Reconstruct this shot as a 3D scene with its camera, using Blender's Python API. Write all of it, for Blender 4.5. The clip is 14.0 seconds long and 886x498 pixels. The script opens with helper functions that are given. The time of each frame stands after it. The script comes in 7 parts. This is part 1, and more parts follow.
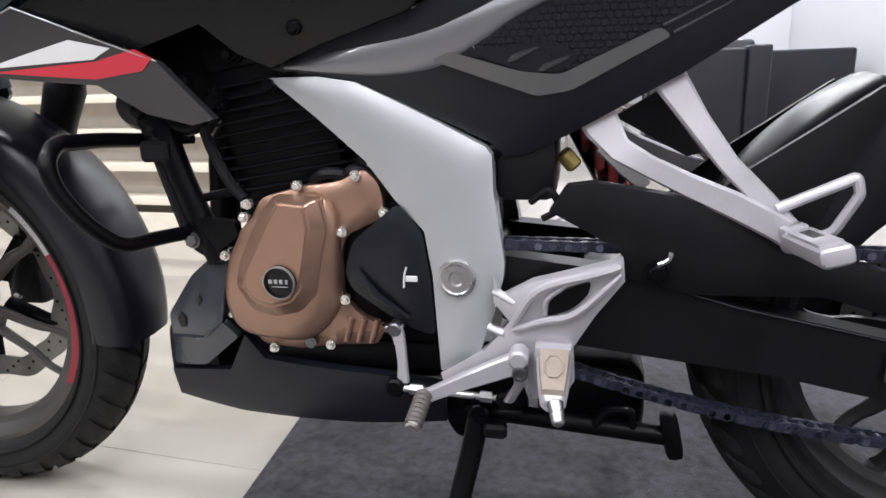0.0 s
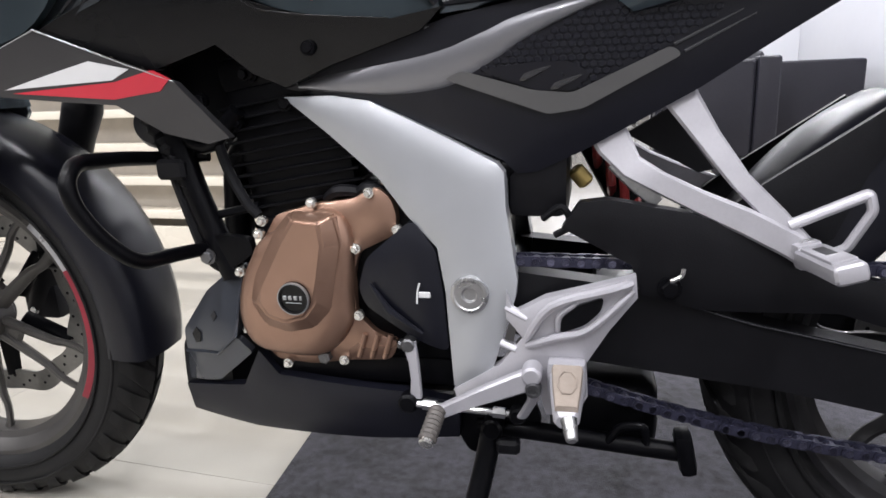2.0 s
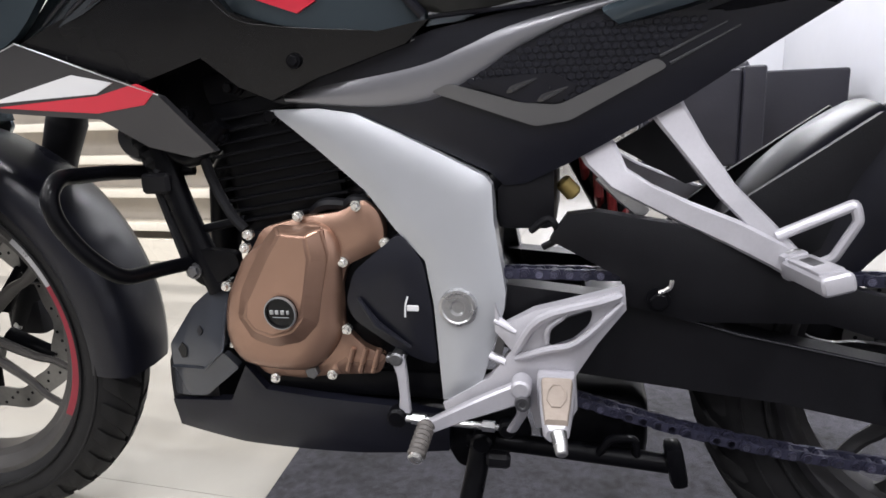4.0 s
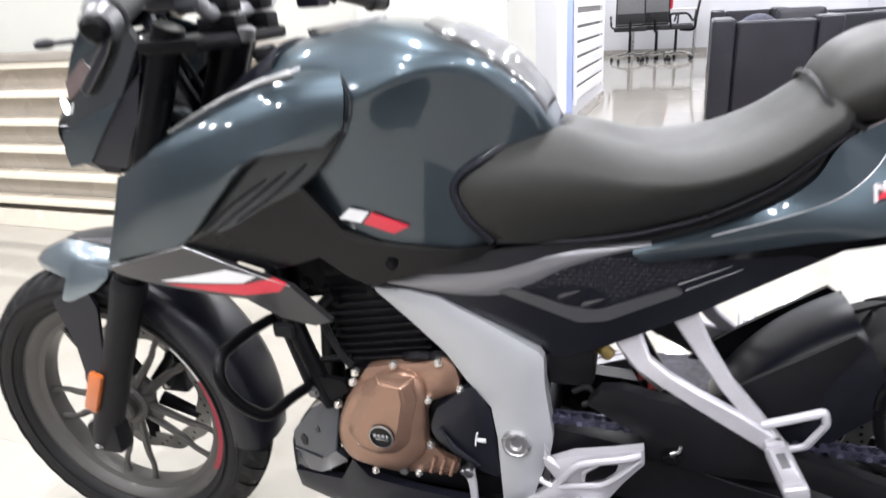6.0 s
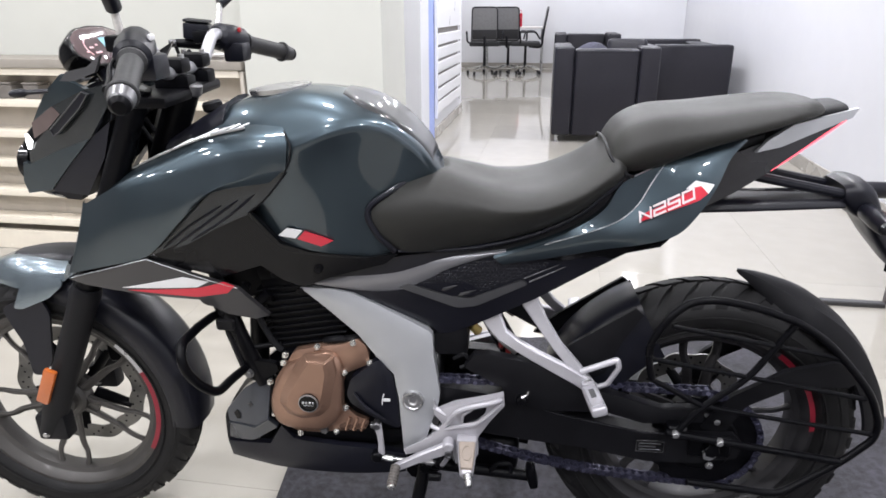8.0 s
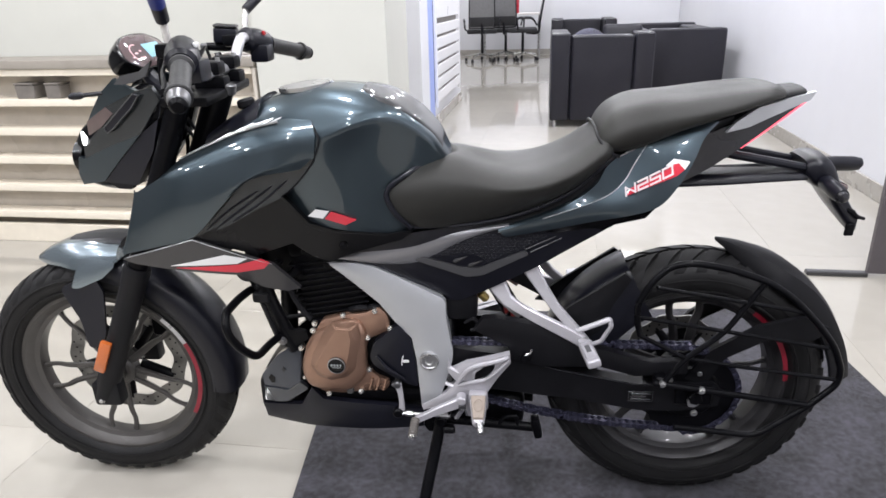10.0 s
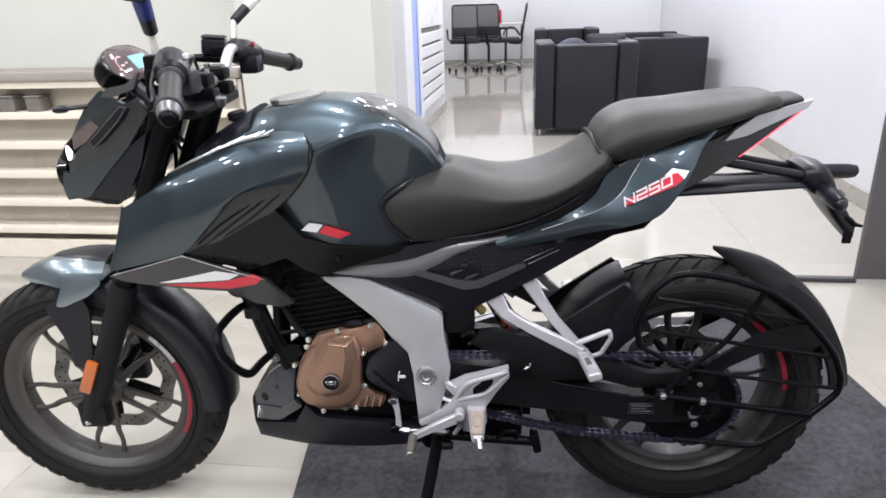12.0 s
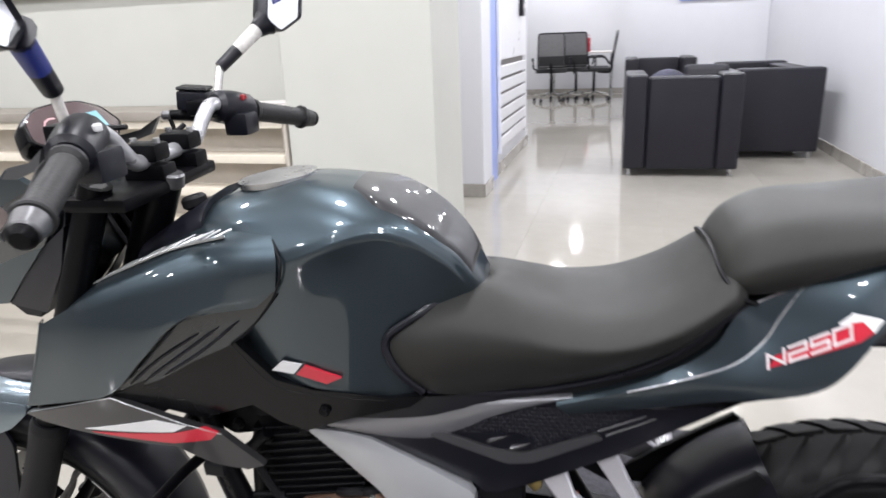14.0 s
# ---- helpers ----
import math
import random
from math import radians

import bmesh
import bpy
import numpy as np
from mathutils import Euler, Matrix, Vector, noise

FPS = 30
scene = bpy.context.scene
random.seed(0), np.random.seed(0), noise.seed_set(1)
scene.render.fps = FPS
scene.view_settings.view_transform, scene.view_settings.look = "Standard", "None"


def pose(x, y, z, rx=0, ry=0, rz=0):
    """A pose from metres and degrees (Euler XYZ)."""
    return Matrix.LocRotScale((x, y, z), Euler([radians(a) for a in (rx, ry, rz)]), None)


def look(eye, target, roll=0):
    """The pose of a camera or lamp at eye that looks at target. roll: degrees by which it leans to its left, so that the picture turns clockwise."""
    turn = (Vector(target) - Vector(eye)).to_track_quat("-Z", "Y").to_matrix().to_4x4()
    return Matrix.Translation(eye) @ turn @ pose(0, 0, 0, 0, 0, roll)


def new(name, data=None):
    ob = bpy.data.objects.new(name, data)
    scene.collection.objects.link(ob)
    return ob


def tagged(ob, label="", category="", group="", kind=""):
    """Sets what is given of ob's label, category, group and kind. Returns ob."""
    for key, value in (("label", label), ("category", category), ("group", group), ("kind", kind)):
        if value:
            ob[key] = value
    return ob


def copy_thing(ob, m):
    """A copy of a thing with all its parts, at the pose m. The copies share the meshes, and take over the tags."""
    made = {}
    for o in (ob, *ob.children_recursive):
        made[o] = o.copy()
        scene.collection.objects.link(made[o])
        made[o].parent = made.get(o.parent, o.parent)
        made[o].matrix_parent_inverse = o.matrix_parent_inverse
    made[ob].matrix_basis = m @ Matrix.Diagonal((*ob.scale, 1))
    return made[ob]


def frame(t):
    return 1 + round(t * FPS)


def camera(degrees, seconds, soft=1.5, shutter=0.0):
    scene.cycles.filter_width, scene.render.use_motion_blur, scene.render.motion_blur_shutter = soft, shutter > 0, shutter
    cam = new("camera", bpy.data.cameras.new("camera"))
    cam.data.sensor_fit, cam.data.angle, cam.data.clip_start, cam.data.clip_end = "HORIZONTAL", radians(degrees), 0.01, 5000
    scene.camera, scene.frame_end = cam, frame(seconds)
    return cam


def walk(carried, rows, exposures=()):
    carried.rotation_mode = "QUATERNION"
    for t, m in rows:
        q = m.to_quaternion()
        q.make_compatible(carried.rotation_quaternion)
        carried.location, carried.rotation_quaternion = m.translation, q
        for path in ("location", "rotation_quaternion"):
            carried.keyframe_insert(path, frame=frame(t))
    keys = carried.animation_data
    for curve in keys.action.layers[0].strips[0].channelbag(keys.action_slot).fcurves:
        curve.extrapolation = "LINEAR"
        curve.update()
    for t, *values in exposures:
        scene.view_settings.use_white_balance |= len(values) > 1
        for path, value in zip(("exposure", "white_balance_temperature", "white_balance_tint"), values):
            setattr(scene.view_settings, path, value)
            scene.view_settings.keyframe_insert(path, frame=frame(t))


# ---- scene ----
cam = camera(68.0, 14.0, 1.6, 0.5)
PATH = [
    (0, (0.270, -0.768, 0.599), (-0.283, 1.091, 0.110), -1.6),
    (0.5, (0.266, -0.771, 0.604), (-0.307, 1.080, 0.108), -1.3),
    (1, (0.263, -0.771, 0.603), (-0.301, 1.086, 0.120), -1.3),
    (1.5, (0.266, -0.771, 0.606), (-0.302, 1.090, 0.144), -1.4),
    (2, (0.267, -0.773, 0.606), (-0.313, 1.086, 0.151), -1.9),
    (2.5, (0.265, -0.771, 0.620), (-0.292, 1.091, 0.151), -1.8),
    (5, (0.281, -0.762, 0.602), (-0.293, 1.112, 0.200), -2.7),
    (5.2, (0.294, -0.752, 0.617), (-0.337, 1.091, 0.164), -2.0),
    (5.4, (0.294, -0.773, 0.660), (-0.380, 1.038, 0.144), 1.4),
    (5.5, (0.321, -0.769, 0.728), (-0.396, 1.004, 0.145), 0.4),
    (5.6, (0.301, -0.788, 0.802), (-0.363, 0.970, 0.115), 1.5),
    (5.8, (0.277, -0.836, 0.894), (-0.336, 0.955, 0.250), 1.4),
    (6, (0.303, -0.872, 0.981), (-0.404, 0.872, 0.307), -3.4),
    (6.2, (0.306, -0.930, 1.027), (-0.347, 0.858, 0.415), -2.0),
    (6.5, (0.341, -0.996, 1.065), (-0.320, 0.799, 0.480), -2.3),
    (7, (0.329, -1.069, 1.107), (-0.209, 0.746, 0.462), -2.3),
    (7.5, (0.302, -1.130, 1.112), (-0.062, 0.730, 0.474), 0.6),
    (7.7, (0.315, -1.149, 1.100), (0.007, 0.711, 0.435), 0.1),
    (9.8, (0.338, -1.331, 1.130), (0.009, 0.512, 0.426), -1.7),
    (10, (0.331, -1.335, 1.131), (0.022, 0.508, 0.419), -1.6),
    (10.5, (0.327, -1.339, 1.131), (0.031, 0.512, 0.433), -1.8),
    (11, (0.325, -1.337, 1.129), (0.014, 0.509, 0.424), -1.9),
    (11.5, (0.320, -1.327, 1.127), (0.013, 0.519, 0.421), -2.0),
    (12, (0.303, -1.314, 1.130), (0.040, 0.546, 0.443), -1.8),
    (12.5, (0.260, -1.287, 1.141), (0.052, 0.582, 0.461), -3.1),
    (13, (0.242, -1.213, 1.151), (0.030, 0.669, 0.507), -3.8),
    (13.4, (0.290, -1.075, 1.162), (-0.019, 0.803, 0.548), -3.5),
    (13.5, (0.302, -1.039, 1.163), (-0.042, 0.835, 0.554), -3.7),
    (14, (0.303, -0.848, 1.149), (-0.207, 0.988, 0.542), -2.3),
]
walk(cam, [(t, look(eye, target, roll)) for t, eye, target, roll in PATH], [(0.0, 0.48), (5.2, 0.48), (5.5, 0.58), (5.8, 0.76), (6.0, 0.85), (6.25, 0.62), (6.5, 0.44), (7.5, 0.41), (9.8, 0.42), (12.5, 0.38), (13.0, 0.34), (14.0, 0.30)])

# ---- light ----
world = bpy.data.worlds.new("world")
scene.world = world
world.use_nodes = True
world.node_tree.nodes["Background"].inputs[0].default_value = (0.9, 0.93, 1.0, 1)
world.node_tree.nodes["Background"].inputs[1].default_value = 0.1
CEILING = 2.9
# the lamp at (-0.45, 2.85) is added to brighten the column's front
LAMPS = [(x, y) for x in (-3.9, -2.2, -0.5, 1.2) for y in (-3.3, -2.0, -0.7, 0.6)] + [(x, y) for x in (0.2, 1.6) for y in (2.9, 4.6, 6.4, 8.4)] + [(-0.45, 2.85), (-0.5, 12.2), (-1.6, 12.2), (-0.7, 10.2), (-2.5, 9.5), (0.9, 11.6)]


# ---- materials ----
def shader(name, colour, rough=0.5, metal=0.0, coat=0.0, spread=0.12, scale=30.0, bump=0.0, bump_scale=200.0, emit=0.0, rough_spread=0.08, sheen=0.0, spec=0.5, edge=None):
    m = bpy.data.materials.new(name)
    m.use_nodes = True
    nt = m.node_tree
    p = nt.nodes["Principled BSDF"]
    tc = nt.nodes.new("ShaderNodeTexCoord")
    def noise_at(s, detail=4.0):
        n = nt.nodes.new("ShaderNodeTexNoise")
        n.inputs["Scale"].default_value, n.inputs["Detail"].default_value = s, detail
        nt.links.new(tc.outputs["Object"], n.inputs["Vector"])
        return n
    big, fine = noise_at(scale * 0.12), noise_at(scale)
    mixed = nt.nodes.new("ShaderNodeMath")
    mixed.operation = "MULTIPLY_ADD"
    nt.links.new(fine.outputs["Fac"], mixed.inputs[0])
    mixed.inputs[1].default_value = 0.5
    half = nt.nodes.new("ShaderNodeMath")
    half.operation = "MULTIPLY"
    half.inputs[1].default_value = 0.5
    nt.links.new(big.outputs["Fac"], half.inputs[0])
    nt.links.new(half.outputs[0], mixed.inputs[2])
    ramp = nt.nodes.new("ShaderNodeMapRange")
    ramp.inputs["From Min"].default_value, ramp.inputs["From Max"].default_value = 0.3, 0.7
    ramp.inputs["To Min"].default_value, ramp.inputs["To Max"].default_value = 1 - spread, 1 + spread
    nt.links.new(mixed.outputs[0], ramp.inputs["Value"])
    tint = nt.nodes.new("ShaderNodeVectorMath")
    tint.operation = "SCALE"
    tint.inputs[0].default_value = colour
    nt.links.new(ramp.outputs["Result"], tint.inputs["Scale"])
    nt.links.new(tint.outputs["Vector"], p.inputs["Base Color"])
    rr = nt.nodes.new("ShaderNodeMapRange")
    rr.inputs["From Min"].default_value, rr.inputs["From Max"].default_value = 0.3, 0.7
    rr.inputs["To Min"].default_value, rr.inputs["To Max"].default_value = max(rough - rough_spread, 0.02), min(rough + rough_spread, 1)
    nt.links.new(big.outputs["Fac"], rr.inputs["Value"])
    nt.links.new(rr.outputs["Result"], p.inputs["Roughness"])
    p.inputs["Metallic"].default_value = metal
    p.inputs["Specular IOR Level"].default_value = spec
    if edge:
        p.inputs["Specular Tint"].default_value = (*edge, 1)
    p.inputs["Coat Weight"].default_value = coat
    p.inputs["Coat Roughness"].default_value = 0.04
    p.inputs["Sheen Weight"].default_value = sheen
    if bump:
        b = nt.nodes.new("ShaderNodeBump")
        b.inputs["Strength"].default_value, b.inputs["Distance"].default_value = bump, 0.002
        nt.links.new(noise_at(bump_scale, 3.0).outputs["Fac"], b.inputs["Height"])
        nt.links.new(b.outputs["Normal"], p.inputs["Normal"])
    if emit:
        p.inputs["Emission Color"].default_value = (*colour, 1)
        p.inputs["Emission Strength"].default_value = emit
    return m


TEAL = shader("teal_metallic_paint", (0.047, 0.066, 0.079), 0.36, 0.85, 1.0, 0.05, 9, rough_spread=0.03, edge=(0.55, 0.60, 0.64))
GUNMETAL = shader("gunmetal_paint", (0.052, 0.051, 0.054), 0.34, 0.6, 0.4, 0.05, 9, rough_spread=0.03)
TANK_GREY = shader("dark_grey_metallic_paint", (0.020, 0.021, 0.023), 0.48, 0.5, 0.6, 0.05, 9, rough_spread=0.03)
BLACK_GLOSS = shader("gloss_black_plastic", (0.0035, 0.0035, 0.0042), 0.20, 0, 0.10, 0.15, 40, spec=0.22)
BLACK_SATIN = shader("satin_black_plastic", (0.0060, 0.0064, 0.0110), 0.34, 0, 0.0, 0.15, 60, 0.05, 900, spec=0.36)
BLACK_MATTE = shader("matte_black_plastic", (0.006, 0.006, 0.0075), 0.48, 0, 0.0, 0.2, 60, 0.12, 700, spec=0.20)
BLACK_METAL = shader("black_painted_metal", (0.003, 0.003, 0.004), 0.34, 0.0, 0.0, 0.2, 70, 0.05, 300, spec=0.11)
SILVER = shader("satin_silver_paint", (0.43, 0.44, 0.46), 0.38, 0.50, 0.2, 0.05, 20, rough_spread=0.05)
ALLOY = shader("cast_alloy_silver", (0.47, 0.46, 0.49), 0.45, 0.45, 0.0, 0.05, 300, 0.03, 700)
BRONZE = shader("bronze_engine_paint", (0.330, 0.200, 0.142), 0.32, 0.65, 0.15, 0.06, 40, 0.04, 900)
SEAT_VINYL = shader("black_seat_vinyl", (0.0165, 0.0165, 0.0148), 0.50, 0, 0.0, 0.12, 60, 0.25, 1100, sheen=0.02, spec=0.32)
RUBBER = shader("tyre_rubber", (0.0085, 0.0083, 0.0088), 0.60, 0, 0, 0.30, 40, 0.15, 500, spec=0.26)
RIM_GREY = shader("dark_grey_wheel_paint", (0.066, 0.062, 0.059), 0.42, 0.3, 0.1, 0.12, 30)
# the same wheel grey, set darker for the rear wheel
RIM_DARK = shader("dark_grey_wheel_paint_darker", (0.024, 0.023, 0.025), 0.42, 0.25, 0.1, 0.12, 30)
# red tape with the shadow it lies in put into the colour
RIM_RED_SHADED = shader("red_rim_tape_shaded", (0.25, 0.010, 0.026), 0.45, 0, 0.1, 0.08, 60)
RED = shader("red_decal", (0.55, 0.012, 0.035), 0.3, 0, 0.6, 0.04, 40)
DECAL_WHITE = shader("pale_pink_white_decal", (0.68, 0.60, 0.61), 0.35, 0, 0.5, 0.04, 40)
WHITE = shader("white_decal", (0.72, 0.72, 0.72), 0.35, 0, 0.5, 0.04, 40)
STEEL = shader("brushed_steel", (0.50, 0.50, 0.50), 0.30, 0.9, 0, 0.12, 200)
DULL_METAL = shader("dull_grey_metal", (0.15, 0.15, 0.155), 0.34, 0.85, 0, 0.2, 200)
# for the real emblems, and for thin tubes that draw edge highlights
EMBLEM_AND_GLINT = shader("satin_emblem_and_glint_metal", (0.42, 0.43, 0.44), 0.34, 0.85, 0, 0.08, 300)
CHROME = shader("bright_bolt_metal", (0.70, 0.69, 0.66), 0.22, 0.9, 0, 0.08, 300)
BAR_GREY = shader("silver_handlebar_paint", (0.48, 0.48, 0.50), 0.32, 0.6, 0.2, 0.05, 300)
CHAIN_METAL = shader("oiled_chain_steel", (0.045, 0.045, 0.075), 0.38, 0.5, 0, 0.25, 300)
CHAIN_PIN = shader("worn_chain_pin", (0.26, 0.26, 0.36), 0.34, 0.8, 0, 0.2, 200)
ORANGE = shader("amber_reflector", (0.46, 0.11, 0.02), 0.18, 0, 0.8, 0.1, 200, 0.3, 500)
GRIP_RUBBER = shader("grey_black_grip_rubber", (0.022, 0.022, 0.023), 0.5, 0, 0, 0.3, 160, 0.4, 420, spec=0.4)
PEG_RUBBER = shader("brown_grey_peg_rubber", (0.30, 0.25, 0.21), 0.65, 0, 0, 0.15, 120, 0.2, 500)
TOE_RUBBER = shader("dark_grey_toe_rubber", (0.11, 0.10, 0.092), 0.5, 0.2, 0, 0.15, 120, 0.2, 500)
PRINT_PINK = shader("faded_red_print", (0.70, 0.40, 0.42), 0.4, 0, 0.3, 0.2, 200)
BELLY_SLATE = shader("slate_grey_paint", (0.046, 0.052, 0.066), 0.30, 0.4, 0.6, 0.06, 12)
LENS_RED = shader("red_lamp_lens", (0.30, 0.015, 0.02), 0.12, 0, 1.0, 0.05, 60)
TAIL_GLOW = shader("lit_red_tail_lamp", (1.0, 0.10, 0.15), 0.2, emit=1.6)
# base colour lifted to stand in for ceiling and wall reflected in the glass
GLASS_DARK = shader("instrument_glass_with_reflection", (0.095, 0.066, 0.068), 0.10, 0, 0.6, 0.05, 40)
SCREEN = shader("pale_blue_screen", (0.25, 0.50, 0.58), 0.12, 0, 0.8, 0.05, 40)
MIRROR = shader("mirror_glass", (0.92, 0.93, 0.94), 0.02, 1.0, 0, 0.0, 10, rough_spread=0.0)
BLUE_FILM = shader("blue_protective_film", (0.014, 0.026, 0.18), 0.4, 0, 0.1, 0.1, 60)
WRAP = shader("clear_plastic_wrap", (0.62, 0.60, 0.57), 0.25, 0, 0.5, 0.2, 150, 0.5, 120)
LAMP_GLOW = shader("headlamp_lens", (0.9, 0.92, 0.95), 0.08, 0, 1.0, 0.02, 30)
SPRING = shader("red_spring_paint", (0.25, 0.03, 0.03), 0.35, 0, 0.3, 0.1, 60)
TRIM_GREY = shader("grey_trim_paint", (0.115, 0.115, 0.120), 0.28, 0.6, 0.6, 0.05, 30)
FACET_GREY = shader("dark_silver_paint", (0.220, 0.220, 0.236), 0.36, 0.6, 0.2, 0.05, 9)
POSITION_LIGHT = shader("lit_position_lamp", (1.0, 1.0, 1.0), 0.2, emit=2.5)
SLATE_GLOSS = shader("dark_slate_gloss", (0.018, 0.022, 0.025), 0.16, 0.2, 0.8, 0.05, 40)
NOSE_SILVER = shader("silver_blue_metallic_paint", (0.20, 0.245, 0.275), 0.25, 0.75, 0.8, 0.05, 9, rough_spread=0.03)
DISC_STEEL = shader("dull_disc_steel", (0.24, 0.235, 0.225), 0.40, 0.8, 0, 0.12, 200)
SMOKE_LENS = shader("smoked_brown_lens", (0.110, 0.080, 0.076), 0.15, 0, 0.8, 0.1, 60)
BLACK_EDGE = shader("lighter_black_edge", (0.020, 0.020, 0.024), 0.28, 0.3, 0.3, 0.2, 60)
GOLD = shader("gold_canister", (0.60, 0.45, 0.16), 0.35, 0.6, 0, 0.1, 60)

WALL = shader("warm_white_wall_paint", (0.545, 0.548, 0.505), 0.55, 0, 0, 0.03, 6, 0.04, 150)
WALL_DARK = shader("dark_unseen_wall_paint", (0.16, 0.16, 0.165), 0.6, 0, 0, 0.05, 6, 0.04, 150)
WALL_COOL = shader("white_wall_paint", (0.65, 0.655, 0.685), 0.5, 0, 0, 0.02, 6, 0.04, 150)
CEIL = shader("white_ceiling_paint", (0.82, 0.82, 0.82), 0.7, 0, 0, 0.02, 6)
SKIRT = shader("grey_stone_skirting", (0.36, 0.34, 0.31), 0.25, 0, 0.2, 0.12, 30)
GROUT = shader("tile_grout", (0.36, 0.342, 0.310), 0.3, 0, 0, 0.06, 80)
CARPET = shader("charcoal_carpet", (0.030, 0.029, 0.036), 0.95, 0, 0, 1.1, 70, 0.9, 600, sheen=0.08)
LEATHER = shader("black_leather", (0.0150, 0.0145, 0.0205), 0.40, 0, 0, 0.15, 40, 0.2, 260, spec=0.34)
SHELF_CREAM = shader("cream_gloss_laminate", (0.76, 0.70, 0.59), 0.22, 0, 0.3, 0.05, 30)
SHELF_GREY = shader("grey_brown_laminate", (0.53, 0.485, 0.425), 0.25, 0, 0.3, 0.12, 14)
SHELF_TOP = shader("matt_grey_brown_laminate", (0.30, 0.275, 0.240), 0.5, 0, 0.0, 0.12, 14, spec=0.3)
BLUE_TRIM = shader("blue_partition_trim", (0.28, 0.36, 0.72), 0.4, 0, 0.2, 0.05, 30)
WHITE_SLAT = shader("white_slat_laminate", (0.78, 0.78, 0.80), 0.35, 0, 0.2, 0.03, 30)
MESH_BLACK = shader("black_chair_mesh", (0.030, 0.030, 0.034), 0.7, 0, 0, 0.3, 300)
MESH_GREY = shader("grey_chair_mesh", (0.22, 0.22, 0.23), 0.7, 0, 0, 0.2, 300)
CUSHION = shader("patterned_blue_grey_cloth", (0.07, 0.07, 0.10), 0.8, 0, 0, 0.9, 90)
BOARD = shader("dark_brown_grey_board", (0.085, 0.075, 0.080), 0.5, 0, 0, 0.08, 20)
LIGHT_DISC = shader("lamp_diffuser", (1.0, 0.98, 0.95), 0.5, emit=9.0)
PAPER = shader("white_paper", (0.75, 0.72, 0.70), 0.6, 0, 0, 0.1, 40)
DARK_BOX = shader("dark_grey_card", (0.17, 0.155, 0.14), 0.4, 0, 0, 0.3, 20)


def tile_material():
    m = shader("cream_polished_tile", (0.385, 0.364, 0.322), 0.075, 0, 0.0, 0.05, 9, rough_spread=0.03)
    nt = m.node_tree
    p = nt.nodes["Principled BSDF"]
    info = nt.nodes.new("ShaderNodeObjectInfo")
    r = nt.nodes.new("ShaderNodeMapRange")
    r.inputs["To Min"].default_value, r.inputs["To Max"].default_value = 0.965, 1.035
    nt.links.new(info.outputs["Random"], r.inputs["Value"])
    s = nt.nodes.new("ShaderNodeVectorMath")
    s.operation = "SCALE"
    old = p.inputs["Base Color"].links[0].from_socket
    nt.links.new(old, s.inputs[0])
    nt.links.new(r.outputs["Result"], s.inputs["Scale"])
    nt.links.new(s.outputs["Vector"], p.inputs["Base Color"])
    return m


TILE = tile_material()


# ---- shape helpers ----
def part(name, bm, material, parent=None, label="", smooth=True, at=None, angle=35):
    me = bpy.data.meshes.new(name)
    bmesh.ops.recalc_face_normals(bm, faces=bm.faces)
    if smooth:
        lim = radians(angle)
        for f in bm.faces:
            f.smooth = True
        for e in bm.edges:
            if len(e.link_faces) == 2 and e.calc_face_angle(0) > lim:
                e.smooth = False
    bm.to_mesh(me)
    bm.free()
    me.materials.append(material)
    ob = new(name, me)
    if parent is not None:
        ob.parent = parent
    if at is not None:
        ob.matrix_basis = at
    if label:
        ob["label"] = label
    return ob


def moved(bm, m):
    bmesh.ops.transform(bm, matrix=m, verts=bm.verts)
    return bm


def join(*bms):
    out = bmesh.new()
    for b in bms:
        me = bpy.data.meshes.new("tmp")
        b.to_mesh(me)
        b.free()
        out.from_mesh(me)
        bpy.data.meshes.remove(me)
    return out


def box(x0, y0, z0, x1, y1, z1, bevel=0.0, seg=2):
    bm = bmesh.new()
    bmesh.ops.create_cube(bm, size=1)
    bmesh.ops.transform(bm, matrix=Matrix.Translation(((x0 + x1) / 2, (y0 + y1) / 2, (z0 + z1) / 2)) @ Matrix.Diagonal((x1 - x0, y1 - y0, z1 - z0, 1)), verts=bm.verts)
    if bevel:
        bmesh.ops.bevel(bm, geom=bm.edges[:], offset=bevel, segments=seg, profile=0.6, affect="EDGES")
    return bm


def smooth_line(pts, n=6, closed=False):
    pts = [Vector(p) for p in pts]
    if len(pts) < 3:
        return pts
    out = []
    k = len(pts)
    rng = range(k if closed else k - 1)
    for i in rng:
        p1, p2 = pts[i], pts[(i + 1) % k]
        p0 = pts[i - 1] if (closed or i > 0) else p1 * 2 - p2
        p3 = pts[(i + 2) % k] if (closed or i + 2 < k) else p2 * 2 - p1
        for j in range(n):
            t = j / n
            out.append(0.5 * ((2 * p1) + (p2 - p0) * t + (2 * p0 - 5 * p1 + 4 * p2 - p3) * t * t + (3 * p1 - p0 - 3 * p2 + p3) * t ** 3))
    if not closed:
        out.append(pts[-1])
    return out


def fillet(pts, r=0.02, n=4):
    """Rounds the inner corners of an open line."""
    pts = [Vector(p) for p in pts]
    out = [pts[0]]
    for a, b, c in zip(pts, pts[1:], pts[2:]):
        u, v = (a - b), (c - b)
        d = min(r, u.length * 0.45, v.length * 0.45)
        p, q = b + u.normalized() * d, b + v.normalized() * d
        for i in range(n + 1):
            t = i / n
            out.append(p * (1 - t) ** 2 + b * 2 * t * (1 - t) + q * t * t)
    out.append(pts[-1])
    return out


